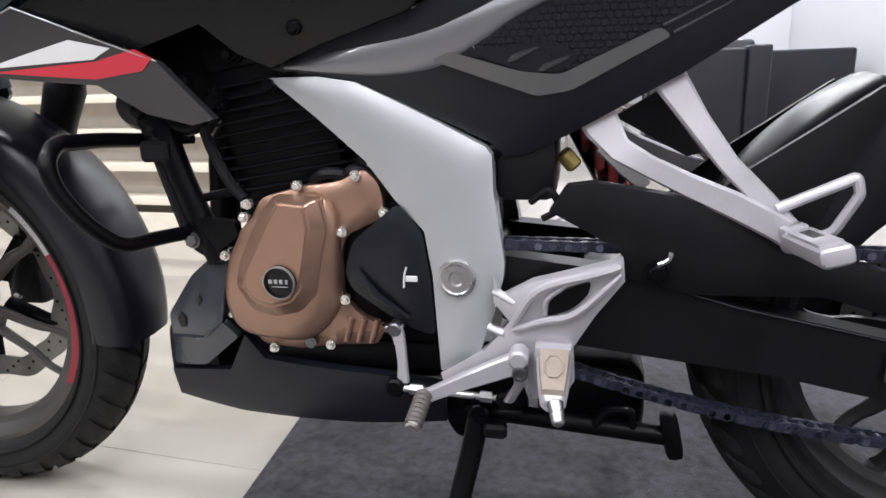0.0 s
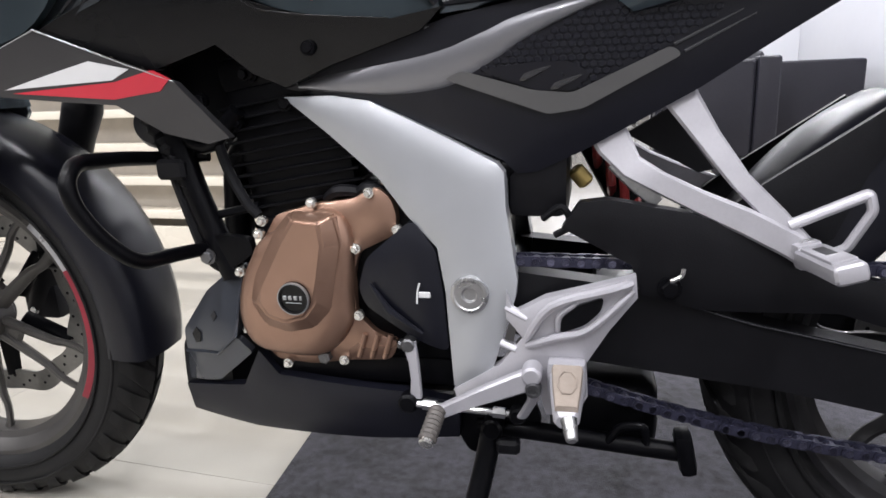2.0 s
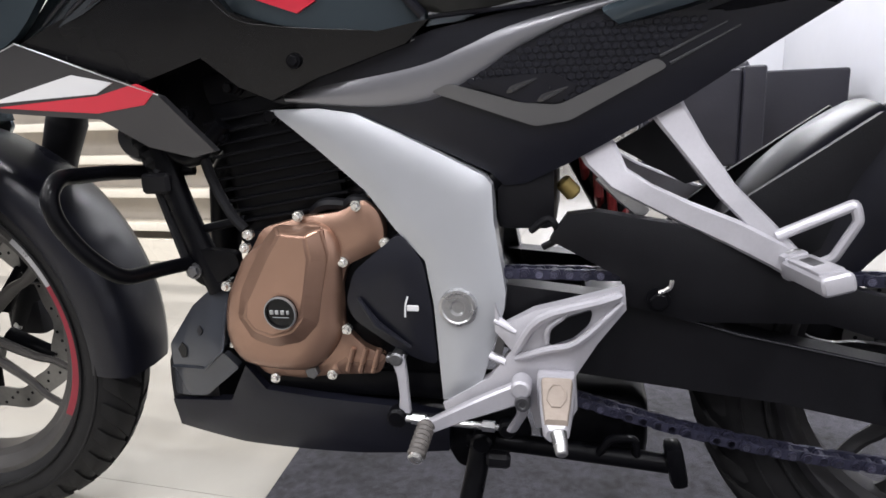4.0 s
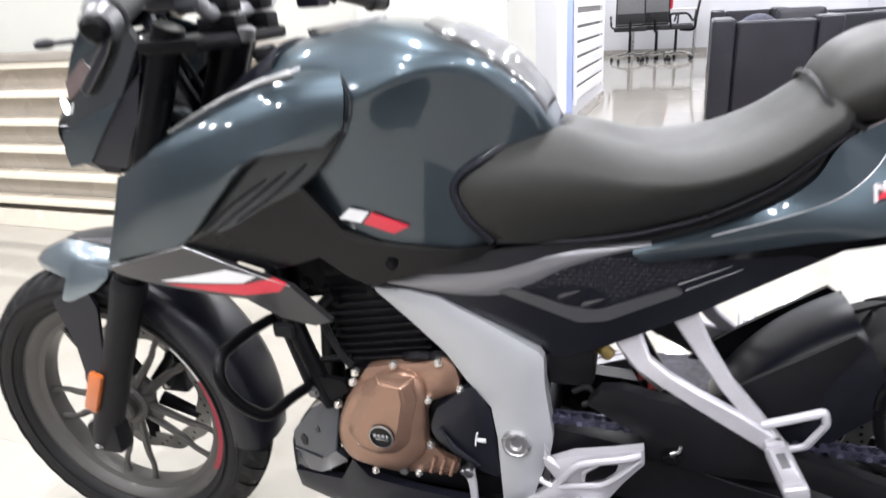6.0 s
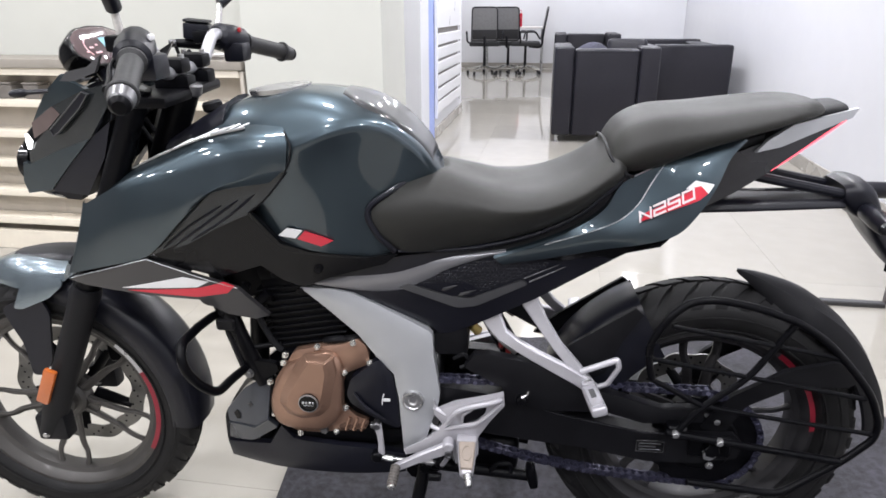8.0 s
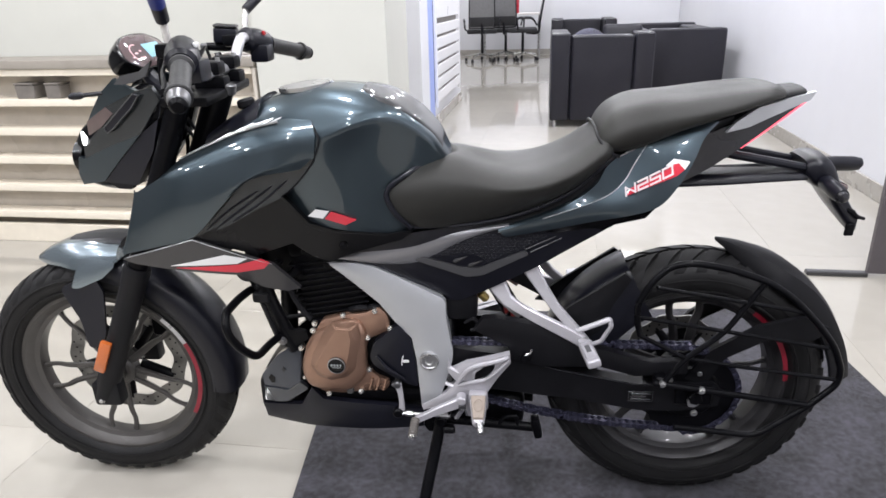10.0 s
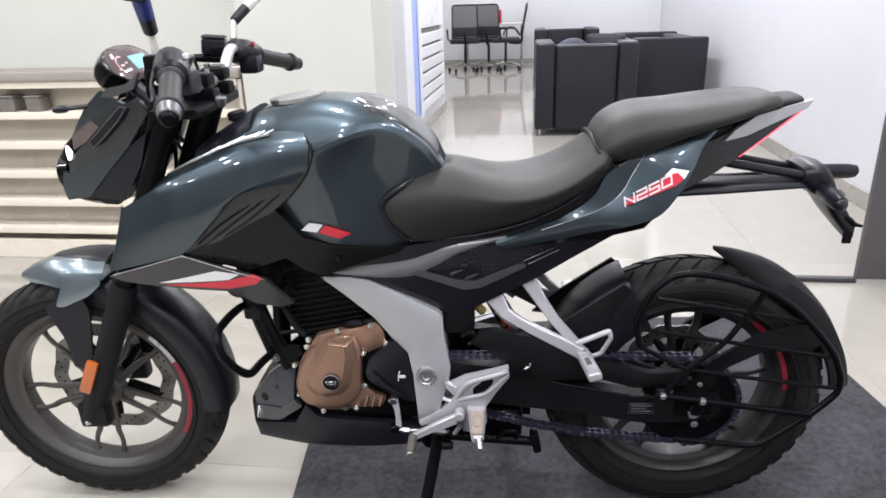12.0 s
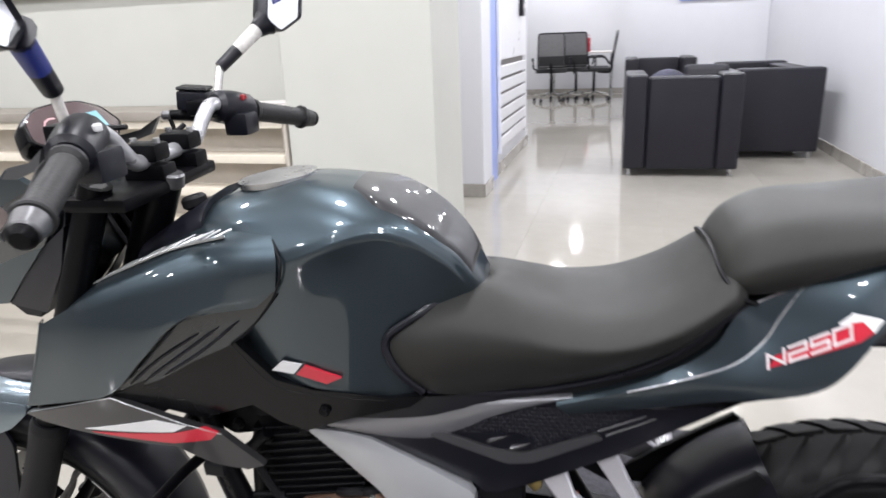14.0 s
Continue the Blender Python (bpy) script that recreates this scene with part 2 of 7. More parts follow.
def tube(pts, r, n=10, closed=False, squash=1.0):
    """A round bar along points; r may be a list."""
    pts = [Vector(p) for p in pts]
    k = len(pts)
    rs = r if isinstance(r, (list, tuple)) else [r] * k
    bm = bmesh.new()
    rings, ref = [], None
    for i, p in enumerate(pts):
        a = pts[i - 1] if (i > 0 or closed) else p
        b = pts[(i + 1) % k] if (i < k - 1 or closed) else p
        t = (b - a).normalized()
        if ref is None:
            ref = t.orthogonal().normalized()
        ref = (ref - t * ref.dot(t)).normalized()
        s = t.cross(ref)
        rings.append([bm.verts.new(p + (ref * math.cos(2 * math.pi * j / n) + s * squash * math.sin(2 * math.pi * j / n)) * rs[i]) for j in range(n)])
    for i in range(k if closed else k - 1):
        a, b = rings[i], rings[(i + 1) % k]
        for j in range(n):
            bm.faces.new((a[j], a[(j + 1) % n], b[(j + 1) % n], b[j]))
    if not closed:
        bm.faces.new(rings[0][::-1])
        bm.faces.new(rings[-1])
    return bm


def rod(p0, p1, r, n=14, r1=None, bevel=0.0):
    p0, p1 = Vector(p0), Vector(p1)
    r1 = r if r1 is None else r1
    d = (p1 - p0).normalized()
    if bevel:
        return tube([p0, p0 + d * 1e-5, p0 + d * bevel, p1 - d * bevel, p1 - d * 1e-5, p1], [r - bevel, r - bevel, r, r1, r1 - bevel, r1 - bevel], n)
    return tube([p0, p1], [r, r1], n)


def lathe(profile, n=64, a0=0.0, a1=360.0):
    """Turns (radius, y) points round the y axis; a closed profile."""
    bm = bmesh.new()
    full = abs(a1 - a0) >= 359.9
    rings = []
    count = n if full else n + 1
    for i in range(count):
        a = radians(a0 + (a1 - a0) * i / n)
        rings.append([bm.verts.new((r * math.cos(a), y, r * math.sin(a))) for r, y in profile])
    k = len(profile)
    for i in range(n):
        a, b = rings[i], rings[(i + 1) % count]
        for j in range(k):
            bm.faces.new((a[j], a[(j + 1) % k], b[(j + 1) % k], b[j]))
    if not full:
        bm.faces.new(rings[0])
        bm.faces.new(rings[-1][::-1])
    return bm


def ring_loft(rings, cap=True):
    bm = bmesh.new()
    vs = [[bm.verts.new(p) for p in ring] for ring in rings]
    n = len(vs[0])
    for a, b in zip(vs, vs[1:]):
        for j in range(n):
            bm.faces.new((a[j], a[(j + 1) % n], b[(j + 1) % n], b[j]))
    if cap:
        bm.faces.new(vs[0][::-1])
        bm.faces.new(vs[-1])
    return bm


def half_loft(stations, n=5, m=4, breaks=()):
    """stations: (x, [(half width, z) from the top middle to the bottom]); a body that is alike on both sides."""
    rows = []
    for x, prof in stations:
        pts = [(x, -w, z) for w, z in prof]
        cuts = [0, *breaks, len(pts) - 1]
        line = []
        for a, b in zip(cuts, cuts[1:]):
            piece = pts[a:b + 1]
            if len(piece) == 2:
                piece = [piece[0], tuple((Vector(piece[0]) + Vector(piece[1])) / 2), piece[1]]
            line += smooth_line(piece, m)[:None if b == cuts[-1] else -1]
        rows.append(line)
    cols = len(rows[0])
    lines = [smooth_line([r[c] for r in rows], n) for c in range(cols)]
    rings = []
    for i in range(len(lines[0])):
        left = [lines[c][i] for c in range(cols)]
        right = [Vector((p.x, -p.y, p.z)) for p in left[1:]][::-1]
        rings.append(left + right)
    bm = ring_loft(rings)
    bmesh.ops.remove_doubles(bm, verts=bm.verts, dist=1e-5)
    return bm


def sheet(rows, thick=0.006, n=4, m=4, side=1):
    """A smooth skin through rows of points, closed at the back at the given thickness."""
    rows = [smooth_line(r, m) for r in rows]
    cols = len(rows[0])
    lines = [smooth_line([r[c] for r in rows], n) for c in range(cols)]
    bm = bmesh.new()
    k = len(lines[0])
    f = [[bm.verts.new((lines[c][i].x, lines[c][i].y * side, lines[c][i].z)) for c in range(cols)] for i in range(k)]
    b = [[bm.verts.new((lines[c][i].x, (lines[c][i].y + thick) * side, lines[c][i].z)) for c in range(cols)] for i in range(k)]
    for i in range(k - 1):
        for c in range(cols - 1):
            bm.faces.new((f[i][c], f[i][c + 1], f[i + 1][c + 1], f[i + 1][c]))
            bm.faces.new((b[i][c], b[i + 1][c], b[i + 1][c + 1], b[i][c + 1]))
    edge = [(i, 0) for i in range(k)] + [(k - 1, c) for c in range(1, cols)] + [(i, cols - 1) for i in range(k - 2, -1, -1)] + [(0, c) for c in range(cols - 2, 0, -1)]
    for (i, c), (j, d) in zip(edge, edge[1:] + edge[:1]):
        bm.faces.new((f[i][c], f[j][d], b[j][d], b[i][c]))
    return bm


def seg_dist(px, pz, a, b):
    dx, dz = b[0] - a[0], b[1] - a[1]
    t = max(0, min(1, ((px - a[0]) * dx + (pz - a[1]) * dz) / (dx * dx + dz * dz + 1e-12)))
    return math.hypot(px - a[0] - t * dx, pz - a[1] - t * dz)


def fit_face(pts):
    """A gently curved face y(x, z) through outline points (x, z, y)."""
    q = np.array(pts, dtype=float)
    c, k = q[:, :2].mean(0), max(np.ptp(q[:, 0]), np.ptp(q[:, 1])) / 2
    u, v = (q[:, 0] - c[0]) / k, (q[:, 1] - c[1]) / k
    m = np.stack([np.ones_like(u), u, v, u * u, u * v, v * v], 1)
    a = m.T @ m + np.diag([0, 1e-4, 1e-4, 0.05, 0.05, 0.05])
    w = [float(t) for t in np.linalg.solve(a, m.T @ q[:, 2])]
    def face(x, z):
        s, t = (x - c[0]) / k, (z - c[1]) / k
        return w[0] + w[1] * s + w[2] * t + w[3] * s * s + w[4] * s * t + w[5] * t * t
    return face


def shell(pts, thick=0.012, edge=0.006, cell=0.014, swell=0.0, swell_r=0.05, side=1, corner=0.0, on=None, proud=0.0, chamfer=None):
    """A moulded panel: outline points (x, z, y), y outwards negative; the face follows the y of the outline, or lies proud of
    another face, rounds over at the rim by edge, and swells outwards by swell."""
    face = on or fit_face(pts)
    pts = [(p[0], p[1], 0.0) for p in pts]
    loop = [Vector((x, z, y)) for x, z, y in pts]
    if corner:
        k = len(loop)
        loop2 = []
        for i in range(k):
            a, b, c = loop[i - 1], loop[i], loop[(i + 1) % k]
            u, v = a - b, c - b
            d = min(corner, u.length * 0.4, v.length * 0.4)
            p, q = b + u.normalized() * d, b + v.normalized() * d
            for j in range(4):
                t = j / 3
                loop2.append(p * (1 - t) ** 2 + b * 2 * t * (1 - t) + q * t * t)
        loop = loop2
    bm = bmesh.new()
    vs = [bm.verts.new((p.x, 0, p.y)) for p in loop]
    inner = bm.faces.new(vs)
    rim = bm.edges[:]
    level = {v: edge for v in vs}
    if chamfer:
        level = {v: chamfer[1] for v in vs}
        bmesh.ops.inset_region(bm, faces=[inner], thickness=chamfer[0], use_even_offset=True)
        for v in inner.verts:
            level[v] = 0.0
    elif edge:
        for step, rise in ((0.30, 0.29), (0.70, 0.0)):
            bmesh.ops.inset_region(bm, faces=[inner], thickness=edge * step, use_even_offset=True)
            for v in inner.verts:
                level[v] = edge * rise
    ring = list(zip(loop, loop[1:] + loop[:1]))
    xs, zs = [p.x for p in loop], [p.y for p in loop]
    core = [inner]
    for lo, hi, no in ((min(xs), max(xs), (1, 0, 0)), (min(zs), max(zs), (0, 0, 1))):
        c = lo + cell * 0.5
        while c < hi:
            es = list({e for f in core for e in f.edges})
            ws = list({v for f in core for v in f.verts})
            got = bmesh.ops.bisect_plane(bm, geom=ws + es + core, plane_co=(c * no[0], 0, c * no[2]), plane_no=no, dist=1e-6)
            core = [g for g in got["geom"] if isinstance(g, bmesh.types.BMFace)]
            c += cell
    for v in bm.verts:
        x, z = v.co.x, v.co.z
        y = face(x, z) - proud + level.get(v, 0.0)
        if swell:
            s = min(1, min(seg_dist(x, z, a, b) for a, b in ring) / swell_r)
            y -= swell * (1 - (1 - s) ** 2)
        v.co.y = y
    rim = [e for e in bm.edges if len(e.link_faces) == 1]
    out = bmesh.ops.extrude_edge_only(bm, edges=rim)
    back = [g for g in out["geom"] if isinstance(g, bmesh.types.BMVert)]
    for v in back:
        v.co.y += thick
    bm.normal_update()
    if side < 0:
        for v in bm.verts:
            v.co.y = -v.co.y
    return bm


def in_poly(x, z, poly):
    hit = False
    for (x0, z0), (x1, z1) in zip(poly, poly[1:] + poly[:1]):
        if (z0 > z) != (z1 > z) and x < x0 + (x1 - x0) * (z - z0) / (z1 - z0):
            hit = not hit
    return hit


def hex_spots(poly, pitch=0.0085):
    """Places of six-sided cells in rows inside an outline of (x, z) points."""
    xs, zs = [p[0] for p in poly], [p[1] for p in poly]
    out = []
    for j in range(int((max(zs) - min(zs)) / (pitch * 0.80)) + 1):
        for i in range(int((max(xs) - min(xs)) / pitch) + 2):
            x, z = min(xs) + pitch * (i + 0.5 * (j % 2)), min(zs) + pitch * 0.80 * j
            if in_poly(x, z, poly):
                out.append((x, z))
    return out


def hex_cell(pitch=0.0085, lift=0.0016):
    ring = [(pitch * math.sin(math.pi * a / 3), pitch * 0.92 * math.cos(math.pi * a / 3)) for a in range(6)]
    bm = ring_loft([[(x * r, -up, z * r) for x, z in ring] for r, up in ((0.52, -0.0012), (0.52, 0.0), (0.36, lift))])
    me = bpy.data.meshes.new("honeycomb_cell")
    bm.to_mesh(me)
    bm.free()
    me.materials.append(BLACK_SATIN)
    return me


CELL = hex_cell(lift=0.0009)


def lathe_at(c, profile, n=32):
    """Turned about the y axis at c."""
    return moved(lathe(profile, n), Matrix.Translation(c))


def disc(c, r, t, n=20, bevel=0.0):
    """A round plate at c that faces -y, t thick."""
    x, y, z = c
    return rod((x, y, z), (x, y - t, z), r, n, bevel=bevel)


def dot_bolt(c, r=0.006, t=0.006):
    x, y, z = c
    return join(rod((x, y + 0.004, z), (x, y - t * 0.3, z), r * 1.35, 12), rod((x, y, z), (x, y - t, z), r, 6, bevel=0.001))


# ---- the room ----
def structure(name, bm, material, label, smooth=False):
    return tagged(part(name, bm, material, label=label, smooth=smooth), category=name.split("_")[0], kind="structure")


X0, X1, Y0, Y1 = -6.0, 2.17, -4.2, 13.1
structure("ceiling", box(X0, Y0, CEILING, X1, Y1, CEILING + 0.15), CEIL, "plain white painted ceiling with recessed downlights")
structure("wall_right", box(X1, Y0, 0, X1 + 0.15, Y1, CEILING), WALL_COOL, "long white painted wall with grey stone skirting")
structure("wall_far", box(X0, Y1, 0, X1, Y1 + 0.15, CEILING), WALL_COOL, "white far wall behind the office chairs")
# two added walls out of view, dark so the paintwork reflects less
structure("wall_behind", box(X0, Y0 - 0.15, 0, X1, Y0, CEILING), WALL_DARK, "unseen wall behind the camera, kept dark to dim side reflections")
structure("wall_side", box(X0 - 0.15, Y0, 0, X0, Y1, CEILING), WALL_DARK, "unseen dark grey side wall added to close the showroom")
structure("wall_niche", box(X0, 1.78, 0, -0.96, 1.92, CEILING), WALL, "cream wall set back behind the low shelving")
structure("wall_niche_header", box(X0, 1.735, 1.40, -0.96, 1.777, CEILING), WALL, "cream wall above the shelf recess", False)
structure("wall_pier", box(-0.957, 1.50, 0, -0.36, 1.92, CEILING, 0.006), WALL, "cream painted pier beside the shelving")
structure("column", box(-1.5, 3.93, 0, -0.68, 4.26, CEILING, 0.005), WALL_COOL, "white painted square column with grey skirting")
structure("wall_partition", box(-0.84, 4.263, 0, -0.73, 6.59, CEILING), WALL_COOL, "white partition wall with blue edge")
structure("wall_behind_sofas", box(0.30, 9.35, 0, X1 - 0.002, 9.50, CEILING), WALL_COOL, "white wall behind the black sofas")
for n, b in (("baseboard_right", (X1 - 0.014, Y0, 0.0, X1 - 0.001, 9.349, 0.10)), ("baseboard_far", (X0, Y1 - 0.014, 0, X1, Y1 - 0.001, 0.10)),
             ("baseboard_sofas", (0.30, 9.336, 0, X1 - 0.015, 9.349, 0.10)), ("baseboard_column", (-1.5, 3.916, 0, -0.68, 3.929, 0.10)),
             ("baseboard_column_side", (-0.679, 3.916, 0, -0.667, 4.26, 0.10)), ("baseboard_partition", (-0.729, 4.263, 0, -0.717, 6.59, 0.10)),
             ("baseboard_pier", (-0.957, 1.488, 0, -0.36, 1.499, 0.10))):
    structure(n, box(*b, 0.003, 1), SKIRT, "low grey polished stone skirting along the wall")

# blue edge strip and slatted grille on the partition
structure("trim_blue", box(-0.728, 4.27, 0.0, -0.708, 4.66, CEILING, 0.003, 1), BLUE_TRIM, "upright blue edge strip on the white partition")
grille = tagged(new("slatted_screen"), "white slatted screen panel fixed to the partition wall", "screen")
grille.location = (-0.708, 4.69, 0.22)
part("backing", box(-0.008, 0.02, 0.02, 0.0, 1.42, 0.86), DARK_BOX, grille, "dark backing seen between the slats", False)
slat_me = None
for i in range(6):
    z = 0.02 + i * 0.118
    if slat_me is None:
        s = part("slat", box(0.003, 0.0, 0, 0.028, 1.44, 0.092, 0.004, 1), WHITE_SLAT, grille)
        slat_me = s.data
    else:
        s = new("slat", slat_me)
        s.parent = grille
    s.location = (0, 0, z)
part("stile", box(0.003, -0.03, -0.02, 0.030, -0.002, 2.2, 0.003, 1), WHITE_SLAT, grille)
part("stile", box(0.003, 1.442, -0.02, 0.030, 1.47, 2.2, 0.003, 1), WHITE_SLAT, grille)
part("upper_panel", box(0.003, 0.0, 0.75, 0.022, 1.44, 2.2, 0.003, 1), WHITE_SLAT, grille)
sw = tagged(new("wall_switch_box"), "small black switch box on the partition wall", "switch box")
sw.location = (-0.70, 5.80, 1.335)
part("body", box(-0.02, -0.06, 0, 0.055, 0.06, 0.20, 0.008), BLACK_SATIN, sw)
part("button", box(0.0545, -0.015, 0.07, 0.060, 0.015, 0.11, 0.001, 1), PAPER, sw)

# low shelving unit in the recess
shelf = tagged(new("low_shelving"), "long low cream and grey laminate shelving with glossy boards", "shelving")
shelf.location = (-0.97, 1.505, 0)
LENGTH = 5.0
part("back_panel", box(-LENGTH, 0.105, 0.0, -0.02, 0.125, 0.86), SHELF_GREY, shelf, "grey brown glossy back panel", False)
part("plinth", box(-LENGTH, 0.012, 0.0, -0.02, 0.03, 0.10, 0.003, 1), SHELF_CREAM, shelf)
part("end_panel", box(-0.018, 0.0, 0.0, 0.0, 0.24, 0.868, 0.003, 1), SHELF_GREY, shelf)
for i in range(6):
    part("shelf_board", box(-LENGTH, 0.0, 0.135 + i * 0.141, -0.02, 0.102, 0.170 + i * 0.141, 0.004, 2), SHELF_CREAM, shelf)
part("countertop", box(-LENGTH, -0.012, 0.872, 0.0, 0.262, 0.912, 0.006, 2), SHELF_TOP, shelf, "grey brown laminate top")
for x, w in ((-2.20, 0.10), (-2.04, 0.075)):
    b = tagged(new("display_box"), "small grey brown card box on a shelf board", "box", "boxes on the shelving")
    b.location = (x, 1.512, 0.735)
    part("tray", box(0, 0, 0, w, 0.08, 0.062, 0.004, 1), DARK_BOX, b)
    part("lid", box(-0.003, -0.003, 0.063, w + 0.003, 0.083, 0.072, 0.003, 1), DARK_BOX, b)
papers = tagged(new("paper_stack"), "loose white papers lying on the shelf top", "papers")
papers.location = (-1.05, 1.60, 0.912)
for i in range(4):
    part("sheet", box(-0.12, -0.05, i * 0.006, 0.10, 0.09, i * 0.006 + 0.005, 0.001, 1), PAPER, papers, at=pose(0.012 * i, 0.01 * (i % 2), 0, 0, 0, -7 + 9 * i))

# carpet
def carpet_bm():
    bm = bmesh.new()
    nx, ny = 60, 60
    grid = [[bm.verts.new((1.66 * i / nx, -1.9 + 2.78 * j / ny, 0.006 + 0.0012 * noise.noise((i * 0.7, j * 0.7, 3)))) for j in range(ny + 1)] for i in range(nx + 1)]
    for i in range(nx):
        for j in range(ny):
            bm.faces.new((grid[i][j], grid[i + 1][j], grid[i + 1][j + 1], grid[i][j + 1]))
    r = bmesh.ops.extrude_edge_only(bm, edges=[e for e in bm.edges if len(e.link_faces) == 1])
    for v in r["geom"]:
        if isinstance(v, bmesh.types.BMVert):
            v.co.z = 0.001
    return bm


carpet = tagged(part("carpet", carpet_bm(), CARPET, label="flat charcoal grey carpet mat laid under the motorcycle", smooth=False), category="carpet")
carpet.matrix_basis = pose(-0.275, -0.02, 0.0, 0, 0, 8.0)

# floor display board at the edge of the bay
board = tagged(new("display_board"), "tall dark brown-grey display board leaning on its metal foot", "display board")
board.matrix_basis = pose(1.66, 1.43, 0.0, 0, 0, 0)
part("panel", moved(box(0, 0, 0, 0.46, 0.03, 1.7, 0.004, 1), pose(0.0, 0.0, 0.012, 0, 0, 0)), BOARD, board)
part("foot_bar", box(-0.24, -0.015, 0.0, -0.002, 0.02, 0.020, 0.004, 1), GUNMETAL, board, "low dull metal foot bar")


# ---- furniture ----
def armchair(w, d, h=0.74, seat_h=0.42, arm=0.17):
    ob = tagged(new("armchair"), "boxy black leather armchair on short steel legs", "armchair", "black leather seating")
    part("back_rest", box(arm + 0.003, 0.004, 0.06, w - arm - 0.003, 0.19, h - 0.02, 0.03, 3), LEATHER, ob)
    part("armrest", box(0, 0, 0.06, arm, d, h, 0.03, 3), LEATHER, ob)
    part("armrest", box(w - arm, 0, 0.06, w, d, h, 0.03, 3), LEATHER, ob)
    part("seat_base", box(arm + 0.003, 0.195, 0.06, w - arm - 0.003, d - 0.02, 0.27, 0.015, 2), LEATHER, ob)
    part("seat_cushion", box(arm + 0.006, 0.195, 0.272, w - arm - 0.006, d, seat_h, 0.04, 3), LEATHER, ob)
    part("piping", tube(fillet([(arm + 0.02, 0.006, 0.075), (arm + 0.02, 0.006, h - 0.045), (w - arm - 0.02, 0.006, h - 0.045), (w - arm - 0.02, 0.006, 0.075)], 0.02), 0.0035, 6), BLACK_SATIN, ob)
    for x in (0.05, w - 0.05):
        for y in (0.06, d - 0.06):
            part("leg", rod((x, y, 0), (x, y, 0.062), 0.018, 12), STEEL, ob)
    return ob


a1 = armchair(0.89, 0.78, 0.82)
a1.matrix_basis = pose(0.325, 4.78, 0, 0, 0, 1)
copy_thing(a1, pose(1.20, 9.18, 0, 0, 0, 180))
sofa = armchair(1.6, 0.72, 0.80)
sofa.name = "sofa"
tagged(sofa, "boxy black leather two-seat sofa on short steel legs", "sofa")
sofa.matrix_basis = pose(2.005, 5.68, 0, 0, 0, 91)
cush = tagged(new("throw_cushion"), "round patterned blue-grey cushion resting on the armchair", "cushion", "cushions")
cush.matrix_basis = pose(0.66, 5.12, 0.42, 0, 0, 15)
bm = bmesh.new()
bmesh.ops.create_uvsphere(bm, u_segments=24, v_segments=14, radius=0.20)
moved(bm, Matrix.Translation((0, 0.0, 0.215)) @ Matrix.Diagonal((1, 0.45, 1.05, 1)))
part("cover", bm, CUSHION, cush)
cush2 = tagged(new("throw_cushion"), "plain black cushion leaning in the armchair", "cushion", "cushions")
cush2.matrix_basis = pose(0.95, 5.12, 0.42, -12, 0, -10)
part("cover", box(-0.18, -0.06, 0, 0.18, 0.06, 0.46, 0.055, 4), LEATHER, cush2)


def office_chair():
    ob = tagged(new("office_chair"), "black mesh-back office chair on a chromed star base", "office chair", "office chairs")
    part("seat", box(-0.24, -0.23, 0.44, 0.24, 0.23, 0.51, 0.03, 3), MESH_BLACK, ob)
    back = part("backrest", moved(box(-0.20, -0.012, 0.0, 0.20, 0.012, 0.50, 0.01, 2), pose(0, -0.25, 0.53, 10, 0, 0)), MESH_GREY, ob, "grey see-through mesh back")
    frame_pts = fillet([(-0.20, 0, 0), (-0.19, 0, 0.5), (0.19, 0, 0.5), (0.20, 0, 0), (-0.20, 0, 0)], 0.05)
    part("back_frame", moved(tube(frame_pts, 0.014, 8), pose(0, -0.25, 0.53, 10, 0, 0)), BLACK_SATIN, ob)
    part("lumbar_panel", moved(box(-0.19, -0.02, 0.02, 0.19, 0.02, 0.17, 0.012, 2), pose(0, -0.25, 0.53, 10, 0, 0)), MESH_BLACK, ob)
    part("back_bracket", tube(smooth_line([(0, -0.05, 0.43), (0, -0.24, 0.43), (0, -0.27, 0.60)], 5), 0.02, 8), BLACK_SATIN, ob)
    for s in (-1, 1):
        part("armrest", tube(fillet([(s * 0.2, 0.1, 0.46), (s * 0.29, 0.08, 0.5), (s * 0.29, 0.1, 0.66), (s * 0.29, -0.15, 0.66), (s * 0.27, -0.22, 0.55)], 0.05), 0.014, 8), BLACK_SATIN, ob)
    part("column", rod((0, 0, 0.10), (0, 0, 0.44), 0.025, 12, 0.02), BLACK_SATIN, ob)
    for i in range(5):
        a = radians(72 * i + 20)
        part("base_arm", tube([(0.03 * math.cos(a), 0.03 * math.sin(a), 0.12), (0.28 * math.cos(a), 0.28 * math.sin(a), 0.075)], [0.022, 0.014], 8), CHROME, ob)
        part("caster", rod((0.28 * math.cos(a) - 0.02, 0.28 * math.sin(a), 0.027), (0.28 * math.cos(a) + 0.02, 0.28 * math.sin(a), 0.027), 0.027, 12), BLACK_SATIN, ob)
    return ob


